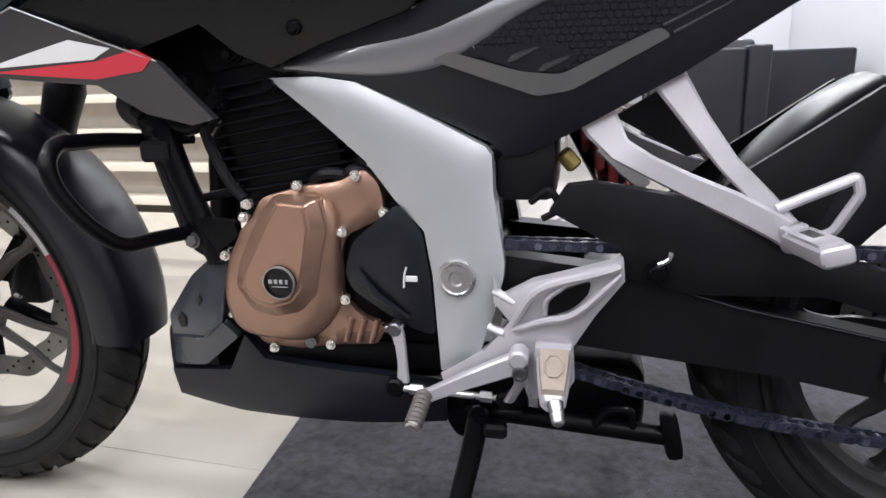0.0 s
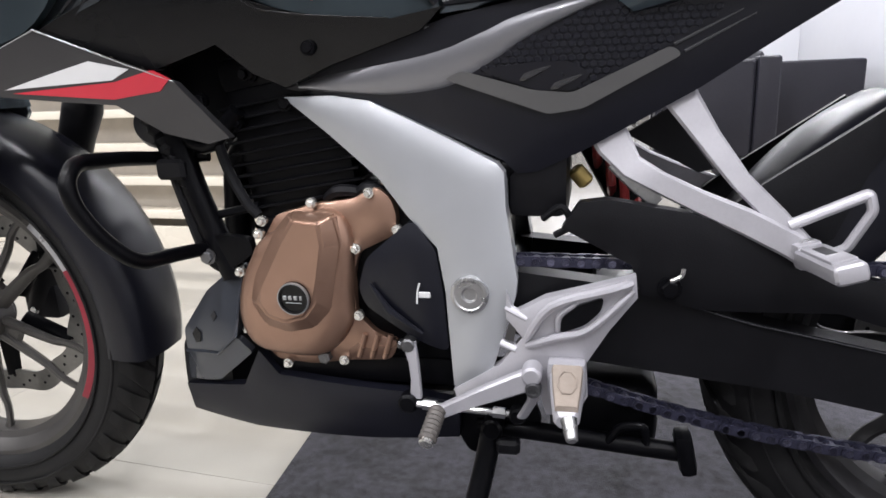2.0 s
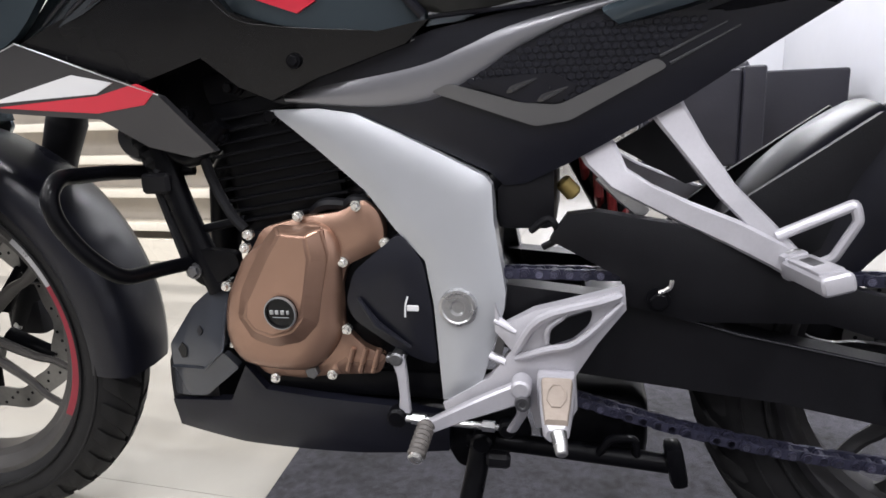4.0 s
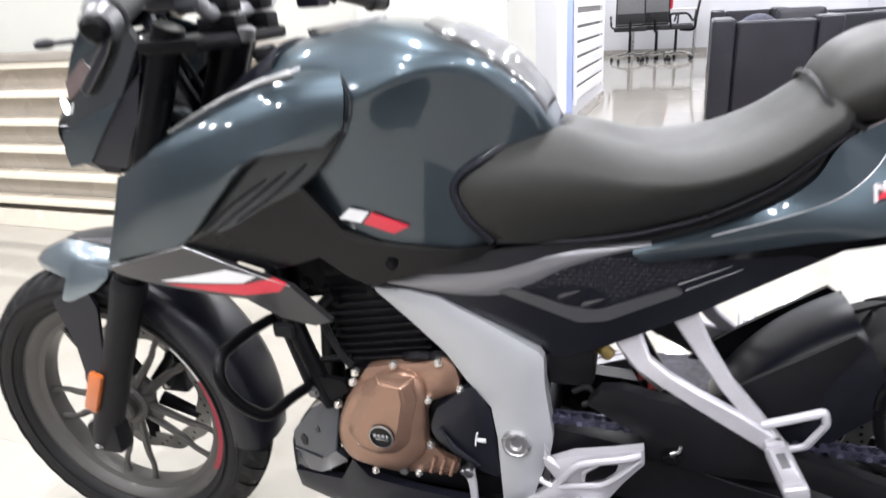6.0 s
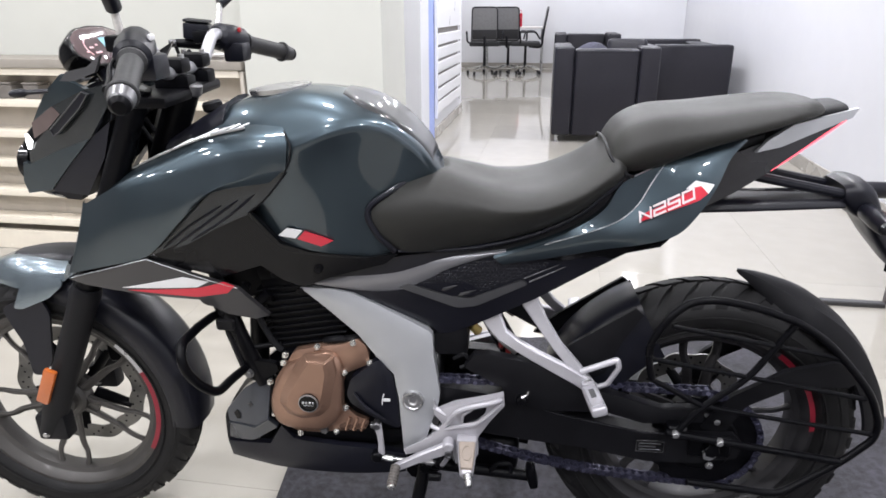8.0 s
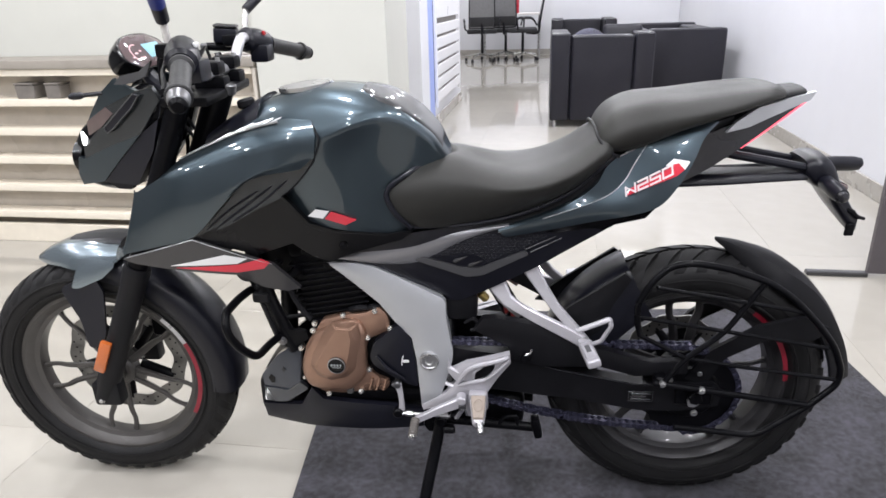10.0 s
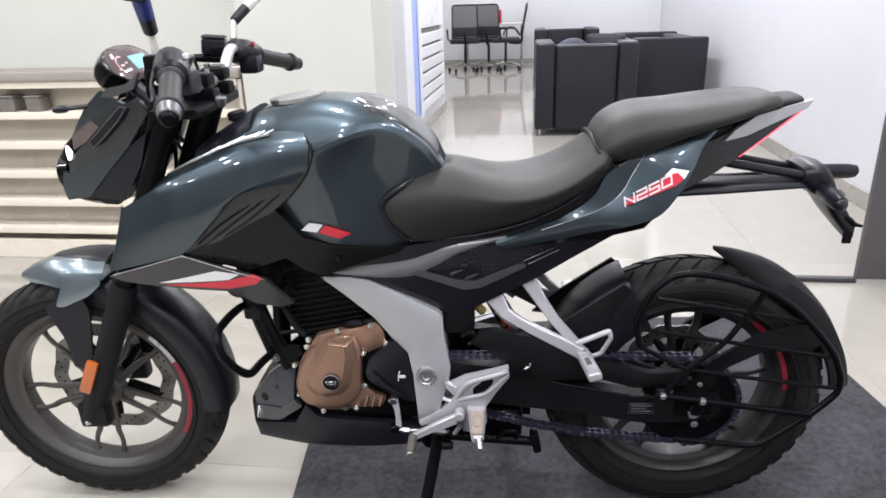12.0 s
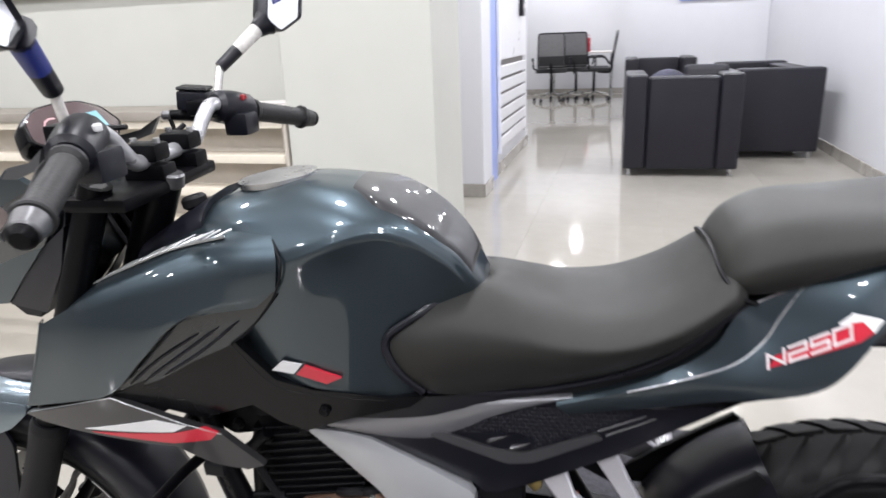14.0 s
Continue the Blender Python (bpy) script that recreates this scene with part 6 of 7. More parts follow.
cover = part("engine_cover", engine_cover(), BRONZE, moto, "bronze painted faceted engine side cover")
OUT = [(-0.199, 0.391), (-0.181, 0.428), (-0.162, 0.453), (-0.098, 0.484), (-0.067, 0.482), (-0.053, 0.458), (-0.054, 0.424), (-0.058, 0.375), (-0.062, 0.342), (-0.094, 0.308), (-0.141, 0.304), (-0.186, 0.313), (-0.204, 0.346)]


ROUND = [p.to_2d() for p in smooth_line([(x, z, 0) for x, z in OUT], 4, True)]
CENTRE = Vector((-0.125, 0.396))
b = ring_loft([[(q.x, y, q.y) for q in (CENTRE.lerp(p, k) for p in ROUND)] for k, y in ((1.0, -0.086), (1.0, -0.095), (0.985, -0.100), (0.94, -0.104), (0.86, -0.1075), (0.70, -0.1105), (0.4, -0.112))])
part("cover_dome", b, BRONZE, cover, angle=50)
SHIELD_TOP = [(-0.112, 0.480), (-0.081, 0.477), (-0.078, 0.450), (-0.090, 0.408), (-0.094, 0.382), (-0.108, 0.364), (-0.133, 0.357), (-0.154, 0.364), (-0.165, 0.380), (-0.158, 0.398), (-0.143, 0.424), (-0.127, 0.452)]
SHIELD_FOOT = [(-0.122, 0.486), (-0.067, 0.483), (-0.060, 0.449), (-0.071, 0.400), (-0.077, 0.368), (-0.100, 0.344), (-0.136, 0.336), (-0.166, 0.345), (-0.183, 0.376), (-0.175, 0.408), (-0.159, 0.438), (-0.141, 0.466)]
b = ring_loft([[(x, y, z) for x, z in ring] for ring, y in ((SHIELD_FOOT, -0.098), (SHIELD_FOOT, -0.109), (SHIELD_TOP, -0.1245))])
bmesh.ops.bevel(b, geom=[e for e in b.edges if e.calc_length() > 0.004], offset=0.0030, segments=3, affect="EDGES")
part("cover_shield", b, BRONZE, cover, angle=28)
part("cover_rib", tube([(-0.120, -0.1085, 0.352), (-0.126, -0.1075, 0.322)], [0.0016, 0.0006], 6), BRONZE, cover)
for k in range(3):
    part("cover_rib", tube([(-0.055 + 0.016 * k, -0.0935, 0.304), (-0.045 + 0.016 * k, -0.0935, 0.334)], 0.0035, 8), BRONZE, cover)
badge = part("cover_badge", lathe_at((-0.117, -0.126, 0.388), [(0.0, -0.002), (0.016, -0.002), (0.0162, -0.004), (0.019, -0.004), (0.020, 0.0), (0.020, 0.006), (0.0, 0.006)]), BLACK_GLOSS, cover, "round black badge with a silver mark")
part("badge_ring", lathe_at((-0.117, -0.1275, 0.388), [(0.0182, -0.0030), (0.0195, -0.0026), (0.0198, 0.0), (0.0182, 0.0)]), EMBLEM_AND_GLINT, badge)
for k, w in enumerate((0.0045, 0.0045, 0.0045, 0.003)):
    x = -0.1275 + 0.0066 * k
    part("badge_mark", box(x - w / 2, -0.1295, 0.3865, x + w / 2, -0.1275, 0.3915, 0.0005, 1), EMBLEM_AND_GLINT, badge)
part("badge_mark", box(-0.127, -0.1290, 0.3825, -0.107, -0.1275, 0.3834, 0.0003, 1), EMBLEM_AND_GLINT, badge)
for x, z, y in ((-0.172, 0.455, -0.090), (-0.168, 0.470, -0.086), (-0.101, 0.493, -0.090), (-0.030, 0.505, -0.090), (0.001, 0.462, -0.090), (-0.050, 0.440, -0.092), (-0.052, 0.357, -0.092), (-0.076, 0.297, -0.090), (-0.152, 0.288, -0.088), (-0.205, 0.330, -0.084), (-0.206, 0.405, -0.084)):
    part("cover_bolt", dot_bolt((x, y, z), 0.0046, 0.008), CHROME, cover)
part("drain_bolt", join(rod((-0.100, -0.076, 0.301), (-0.100, -0.098, 0.301), 0.0085, 6, bevel=0.001), rod((-0.100, -0.098, 0.301), (-0.100, -0.0985, 0.301), 0.0045, 12)), DULL_METAL, moto)


part("sprocket_cover", shell([(-0.048, 0.393, -0.098), (-0.036, 0.430, -0.100), (0.020, 0.476, -0.098), (0.047, 0.443, -0.100), (0.055, 0.391, -0.104), (0.060, 0.322, -0.106), (0.030, 0.330, -0.104), (0.000, 0.346, -0.102), (-0.040, 0.372, -0.098)], 0.022, 0.008, 0.010, 0.005, 0.03, corner=0.01), BLACK_SATIN, moto, "satin black sprocket cover")
part("cover_crease", tube([(-0.030, -0.108, 0.402), (-0.008, -0.112, 0.372), (0.030, -0.111, 0.345)], [0.002, 0.005, 0.002], 8), BLACK_SATIN, moto)
part("cover_mark", box(0.028, -0.1125, 0.389, 0.042, -0.111, 0.396, 0.001, 1), WHITE, moto, "small white printed mark")
part("cover_mark", tube(smooth_line([(0.030, -0.1122, 0.406), (0.027, -0.1122, 0.396), (0.026, -0.1124, 0.382)], 4), 0.0012, 6), WHITE, moto)

# finned cylinder, leaning forward
TILT_CYL = Matrix.Translation((-0.12, 0, 0.48)) @ Matrix.Rotation(radians(-9), 4, "Y")
cyl = part("cylinder", moved(box(-0.070, -0.064, -0.02, 0.072, 0.064, 0.160, 0.012, 2), TILT_CYL), BLACK_METAL, moto, "black air-cooled engine cylinder")
fin_me = None
for i in range(10):
    if fin_me is None:
        f = part("cooling_fin", moved(box(-0.078, -0.071, -0.0018, 0.080, 0.071, 0.0018, 0.0008, 1), TILT_CYL), BLACK_METAL, cyl, smooth=False)
        fin_me = f.data
    else:
        f = new("cooling_fin", fin_me)
        f.parent = cyl
    d = TILT_CYL.to_3x3() @ Vector((0, 0, 0.012 + 0.0135 * i))
    f.location = d
part("cylinder_head", moved(join(box(-0.070, -0.068, 0.150, 0.075, 0.068, 0.190, 0.012, 2), box(-0.064, -0.062, 0.188, 0.085, 0.062, 0.290, 0.020, 2)), TILT_CYL), BLACK_METAL, moto)
for x, z in ((-0.215, 0.586), (-0.150, 0.606), (-0.105, 0.585), (-0.19, 0.640)):
    part("head_bolt", dot_bolt((x + 0.02, -0.072, z), 0.007, 0.006), BLACK_METAL, moto)
for k in range(3):
    part("engine_hose", tube(smooth_line([(-0.09 + 0.035 * k, -0.066, 0.494), (-0.07 + 0.035 * k, -0.078, 0.505 + 0.004 * k), (-0.045 + 0.03 * k, -0.070, 0.502)], 5), 0.0075, 8), BLACK_MATTE, moto)
for x, z, r in ((-0.215, 0.700, 0.0075), (-0.165, 0.672, 0.0065), (-0.235, 0.612, 0.0070), (-0.175, 0.640, 0.0060)):
    part("head_bolt", dot_bolt((x, -0.076, z), r, 0.007), BLACK_METAL, moto)
part("rubber_boot", tube([(-0.318 + 0.0035 * k, -0.074, 0.612 - 0.0062 * k) for k in range(12)], [0.012 if k % 2 else 0.0085 for k in range(12)], 12), BLACK_MATTE, moto, "ribbed black rubber boot")
part("engine_mount", box(-0.02, -0.084, 0.512, 0.004, -0.070, 0.530, 0.003, 1), CHROME, moto)

# frame tubes round the engine
for s in (-1, 1):
    for name, pts, r in (("frame_tube", [(-0.33, 0.04 * s, 0.78), (-0.285, 0.066 * s, 0.585), (-0.262, 0.070 * s, 0.50), (-0.222, 0.070 * s, 0.395)], 0.016),
                         ("frame_tube", [(-0.36, 0.035 * s, 0.84), (-0.20, 0.06 * s, 0.70), (0.0, 0.055 * s, 0.64), (0.09, 0.055 * s, 0.52), (0.10, 0.065 * s, 0.33)], 0.018),
                         ("frame_tube", [(0.05, 0.060 * s, 0.66), (0.30, 0.060 * s, 0.70), (0.60, 0.050 * s, 0.80)], 0.014),
                         ("frame_tube", [(0.11, 0.060 * s, 0.52), (0.25, 0.060 * s, 0.60), (0.40, 0.060 * s, 0.70)], 0.012),
                         ("frame_brace", [(-0.285, 0.066 * s, 0.585), (-0.24, 0.070 * s, 0.55), (-0.19, 0.074 * s, 0.60)], 0.010)):
        part(name, tube(fillet(pts, 0.04), r, 12), BLACK_METAL, moto)
    part("engine_bracket", shell([(-0.262, 0.440, -0.082), (-0.235, 0.452, -0.084), (-0.190, 0.448, -0.084), (-0.185, 0.430, -0.084), (-0.230, 0.400, -0.082), (-0.250, 0.410, -0.082)], 0.012, 0.003, 0.012, corner=0.008) if s < 0 else flip(shell([(-0.262, 0.440, -0.082), (-0.235, 0.452, -0.084), (-0.190, 0.448, -0.084), (-0.185, 0.430, -0.084), (-0.230, 0.400, -0.082), (-0.250, 0.410, -0.082)], 0.012, 0.003, 0.012, corner=0.008)), BLACK_METAL, moto)
    part("bracket_bolt", dot_bolt((-0.246, -0.086, 0.424), 0.0075, 0.007) if s < 0 else flip(dot_bolt((-0.246, -0.086, 0.424), 0.0075, 0.007)), DULL_METAL, moto)
part("breather_pipe", tube(smooth_line([(-0.322, -0.052, 0.610), (-0.300, -0.066, 0.562), (-0.288, -0.070, 0.530), (-0.273, -0.070, 0.474), (-0.257, -0.070, 0.415)], 5), 0.0085, 8), BLACK_MATTE, moto)
part("wiring_sleeve", tube(smooth_line([(-0.226, -0.070, 0.575), (-0.213, -0.072, 0.531), (-0.193, -0.074, 0.492), (-0.178, -0.074, 0.474)], 5), 0.0065, 8), BLACK_MATTE, moto)
part("engine_bar", tube([(-0.236, -0.066, 0.473), (-0.178, -0.068, 0.485)], 0.0055, 10), BLACK_METAL, moto)
part("frame_gusset", shell([(-0.305, 0.600, -0.046), (-0.300, 0.660, -0.046), (-0.190, 0.690, -0.046), (-0.190, 0.585, -0.046), (-0.262, 0.572, -0.046)], 0.010, 0.002, 0.008, corner=0.008), BLACK_METAL, moto)
part("clip_bracket", box(-0.300, -0.090, 0.520, -0.262, -0.076, 0.545, 0.004, 1), BLACK_MATTE, moto)
part("exhaust_pipe", tube(fillet([(-0.18, 0.02, 0.58), (-0.25, 0.02, 0.54), (-0.265, 0.015, 0.36), (-0.20, 0.01, 0.27), (0.05, 0.01, 0.245), (0.22, 0.03, 0.235)], 0.07, 6), 0.020, 16), BLACK_METAL, moto)
part("exhaust_box", box(0.170, -0.06, 0.172, 0.300, 0.08, 0.272, 0.034, 4), BLACK_METAL, moto, "black exhaust chamber under the swingarm")
part("rubber_coil", tube([(-0.325 + 0.006 * math.sin(k * 1.6) + 0.0015 * k, -0.06, 0.610 - 0.0025 * k) for k in range(30)], 0.008, 8), BLACK_MATTE, moto)
part("horn", lathe_at((-0.315, -0.055, 0.585), [(0.0, -0.014), (0.022, -0.012), (0.030, 0.0), (0.030, 0.008), (0.0, 0.016)]), BLACK_SATIN, moto)


# crash guard loop
for s in (-1, 1):
    gp = fillet([(-0.250, 0.050 * s, 0.546), (-0.308, 0.066 * s, 0.544), (-0.312, 0.130 * s, 0.552), (-0.311, 0.203 * s, 0.557), (-0.305, 0.226 * s, 0.540), (-0.300, 0.226 * s, 0.515), (-0.287, 0.214 * s, 0.480), (-0.268, 0.188 * s, 0.444), (-0.262, 0.120 * s, 0.437), (-0.250, 0.060 * s, 0.430)], 0.020, 5)
    part("crash_guard", tube(gp, 0.0088, 14), BLACK_METAL, moto, "bent black tube engine guard")

# belly pan
CHEEK = [(-0.321, 0.310, -0.052), (-0.274, 0.369, -0.058), (-0.232, 0.401, -0.066), (-0.208, 0.411, -0.074), (-0.210, 0.382, -0.080), (-0.214, 0.325, -0.100), (-0.247, 0.296, -0.090), (-0.316, 0.282, -0.056)]
CHEEK_FACE = fit_face(CHEEK)
both("belly_cheek", lambda: shell(CHEEK, 0.014, 0.003, 0.012, 0.002, 0.03, corner=0.006), BELLY_SLATE, label="slate blue glossy belly pan cheek")
both("belly_facet", lambda: shell([(-0.316, 0.281, -0.055), (-0.247, 0.295, -0.089), (-0.214, 0.324, -0.099), (-0.198, 0.301, -0.092), (-0.262, 0.249, -0.070), (-0.326, 0.236, -0.048)], 0.012, 0.003, 0.012, corner=0.006), BELLY_SLATE)
both("cheek_edge", lambda: tube([(-0.316, -0.0575, 0.282), (-0.247, -0.0915, 0.2965), (-0.214, -0.1015, 0.325), (-0.210, -0.0815, 0.382)], 0.0022, 8), BELLY_SLATE)
both("belly_hole", lambda: shell([(-0.302, 0.309, 0), (-0.294, 0.319, 0), (-0.284, 0.314, 0), (-0.285, 0.302, 0), (-0.294, 0.299, 0)], 0.004, 0.0006, 0.006, on=CHEEK_FACE, proud=0.0035), BLACK_GLOSS)
both("belly_hole", lambda: shell([(-0.264, 0.340, 0), (-0.258, 0.347, 0), (-0.252, 0.342, 0), (-0.258, 0.334, 0)], 0.004, 0.0006, 0.006, on=CHEEK_FACE, proud=0.0035), BLACK_EDGE)


def belly_side():
    return shell([(-0.328, 0.230, -0.050), (-0.223, 0.248, -0.082), (-0.192, 0.302, -0.088), (-0.166, 0.272, -0.092), (0.004, 0.264, -0.096), (0.068, 0.252, -0.098), (0.066, 0.206, -0.096), (-0.043, 0.196, -0.092), (-0.213, 0.188, -0.080), (-0.322, 0.192, -0.050)], 0.016, 0.007, 0.012, 0.003, 0.02)


both("belly_side", belly_side, BLACK_SATIN, label="satin black belly pan side")
part("belly_floor", box(-0.292, -0.060, 0.190, 0.06, 0.060, 0.205, 0.006), BLACK_MATTE, moto)
part("belly_front", skin([st(-0.332, [(0, 0.292), (0.034, 0.290), (0.043, 0.268), (0.041, 0.212), (0, 0.204)]), st(-0.300, [(0, 0.342), (0.042, 0.336), (0.047, 0.288), (0.047, 0.212), (0, 0.200)]), st(-0.25, [(0, 0.380), (0.050, 0.375), (0.058, 0.30), (0.058, 0.22), (0, 0.200)])]), BLACK_MATTE, moto)
part("lower_case", box(-0.19, -0.078, 0.262, 0.085, 0.080, 0.300, 0.012, 2), BLACK_METAL, moto)

# gear linkage and footrests
part("gear_arm", flat_bar([(0.014, 0.334), (0.019, 0.312), (0.021, 0.290), (0.021, 0.268)], [0.008, 0.0060, 0.0055, 0.0070], 0.004, [-0.112, -0.114, -0.116, -0.118]), ALLOY, moto, "short bright gear shift arm")
part("shift_clamp", join(rod((0.013, -0.085, 0.331), (0.013, -0.118, 0.331), 0.0085, 16, bevel=0.002), box(0.000, -0.116, 0.326, 0.008, -0.102, 0.335, 0.002, 1)), DULL_METAL, moto)
part("rod_end", join(rod((0.012, -0.108, 0.262), (0.012, -0.128, 0.262), 0.012, 14, bevel=0.003)), BLACK_METAL, moto)
part("link_rod", join(rod((0.012, -0.122, 0.262), (0.140, -0.126, 0.259), 0.0042, 10), rod((0.030, -0.1225, 0.262), (0.046, -0.1235, 0.2615), 0.0065, 6), rod((0.112, -0.125, 0.260), (0.126, -0.1255, 0.2595), 0.0065, 6)), STEEL, moto, "threaded steel gear link rod")
part("rod_end", rod((0.140, -0.114, 0.259), (0.140, -0.134, 0.259), 0.010, 14, bevel=0.003), BLACK_METAL, moto)
ped = part("gear_pedal", flat_bar([(0.158, 0.317), (0.130, 0.306), (0.098, 0.294), (0.066, 0.281), (0.056, 0.277)], [0.0120, 0.0108, 0.0085, 0.0070, 0.0065], 0.007, [-0.150, -0.153, -0.158, -0.165, -0.168]), ALLOY, moto, "cast alloy gear pedal")
part("pedal_pivot", lathe_at((0.158, -0.150, 0.322), [(0.0, -0.010), (0.008, -0.010), (0.0105, -0.008), (0.011, -0.004), (0.011, 0.012), (0.0, 0.012)], 24), ALLOY, ped)
part("pivot_screw", lathe_at((0.160, -0.160, 0.308), [(0.0, -0.002), (0.0035, -0.002), (0.0045, -0.004), (0.0075, -0.004), (0.0085, 0.0), (0.0085, 0.010), (0.0, 0.010)], 20), DULL_METAL, ped)
part("pedal_arm", tube([(0.160, -0.140, 0.318), (0.158, -0.138, 0.285), (0.146, -0.134, 0.262)], [0.010, 0.008, 0.008], 10, squash=0.5), ALLOY, ped)
toe = part("toe_rubber", tube([Vector((0.0585, -0.168, 0.282)).lerp(Vector((0.0545, -0.205, 0.266)), k / 14) for k in range(15)], [0.0085 + (0.0016 if k % 2 else 0) for k in range(15)], 14), TOE_RUBBER, ped, "ribbed grey toe rubber")
part("toe_tip", rod((0.0546, -0.204, 0.2665), (0.0540, -0.210, 0.2640), 0.0080, 14, bevel=0.002), CHROME, toe)


def hanger():
    b = shell([(0.128, 0.402, -0.116), (0.136, 0.378, -0.120), (0.150, 0.386, -0.126), (0.170, 0.398, -0.130), (0.262, 0.426, -0.130), (0.264, 0.404, -0.130), (0.236, 0.366, -0.132), (0.214, 0.329, -0.134), (0.216, 0.291, -0.134), (0.204, 0.268, -0.134), (0.172, 0.266, -0.132), (0.162, 0.300, -0.130),
               (0.146, 0.298, -0.128), (0.070, 0.270, -0.120), (0.066, 0.281, -0.118), (0.121, 0.318, -0.122), (0.146, 0.352, -0.124), (0.128, 0.372, -0.120)], 0.016, 0.005, 0.010, 0.003, 0.015)
    return b


both("footrest_hanger", hanger, ALLOY, label="silver cast footrest hanger plate")
both("hanger_opening", lambda: shell([(0.186, 0.364, -0.1375), (0.188, 0.381, -0.1372), (0.204, 0.395, -0.1368), (0.231, 0.405, -0.1362), (0.228, 0.390, -0.1365), (0.212, 0.374, -0.1370)], 0.006, 0.002, 0.010, corner=0.006), BLACK_GLOSS)
for line, r in (([(0.150, -0.132, 0.352), (0.178, -0.139, 0.394), (0.235, -0.139, 0.413), (0.259, -0.134, 0.420)], 0.0050), ([(0.150, -0.132, 0.346), (0.184, -0.138, 0.360), (0.216, -0.139, 0.370), (0.260, -0.134, 0.412)], 0.0042), ([(0.184, -0.137, 0.366), (0.186, -0.138, 0.384), (0.204, -0.138, 0.399)], 0.0032)):
    both("hanger_rib", lambda: tube(smooth_line(line, 4), [r * 0.6] + [r] * (4 * (len(line) - 1) - 1) + [r * 0.6], 8), ALLOY)
both("hanger_pocket", lambda: shell([(0.133, 0.376, -0.1215), (0.141, 0.374, -0.1235), (0.136, 0.346, -0.1235), (0.126, 0.348, -0.1215)], 0.006, 0.001, 0.006), GUNMETAL)
for a, b2 in (((0.128, 0.384), (0.152, 0.374)), ((0.122, 0.342), (0.140, 0.338))):
    both("hanger_web", lambda: tube([(a[0], -0.117, a[1]), (b2[0], -0.124, b2[1])], 0.0050, 10, squash=0.7), ALLOY)
for s in (-1, 1):
    f = (lambda b: b) if s < 0 else flip
    PEG = [(-0.140, 0.195, 0.322, 0.0150, 0.010), (-0.154, 0.195, 0.319, 0.0180, 0.011), (-0.178, 0.1955, 0.310, 0.0160, 0.010), (-0.202, 0.196, 0.301, 0.0125, 0.008), (-0.206, 0.196, 0.299, 0.0095, 0.006)]
    peg = part("footrest", f(ring_loft([[(x + w * u, y, z + h * v) for u, v in ((-1, 0.4), (-0.7, 1), (0.7, 1), (1, 0.4), (1, -0.5), (0.6, -1), (-0.6, -1), (-1, -0.5))] for y, x, z, w, h in PEG])), ALLOY, moto, "folding alloy rider footrest with rubber pad", angle=30)
    part("peg_rubber", f(ring_loft([[(x + w * u, y, z + h + 0.006 * v) for u, v in ((-0.9, 0.0), (-0.84, 0.8), (-0.7, 1), (0.7, 1), (0.84, 0.8), (0.9, 0.0))] for y, x, z, w, h in PEG[1:4]])), PEG_RUBBER, peg, "worn grey-brown rubber pad", angle=30)
    part("pad_relief", f(tube([(0.1955 + 0.009 * u, -0.176 + 0.013 * v, 0.3272 + 0.0052 * v) for u, v in ((-0.45, 1), (0.45, 1), (1, 0.4), (1, -0.4), (0.45, -1), (-0.45, -1), (-1, -0.4), (-1, 0.4))], 0.0011, 6, closed=True)), PEG_RUBBER, peg)
    part("peg_tip", rod((0.198, 0.204 * s, 0.303), (0.2025, 0.224 * s, 0.290), 0.0085, 12, 0.0060, bevel=0.0015), STEEL, peg)
    part("peg_clevis", box(0.174, min(0.128 * s, 0.152 * s), 0.294, 0.214, max(0.128 * s, 0.152 * s), 0.336, 0.006), ALLOY, peg)


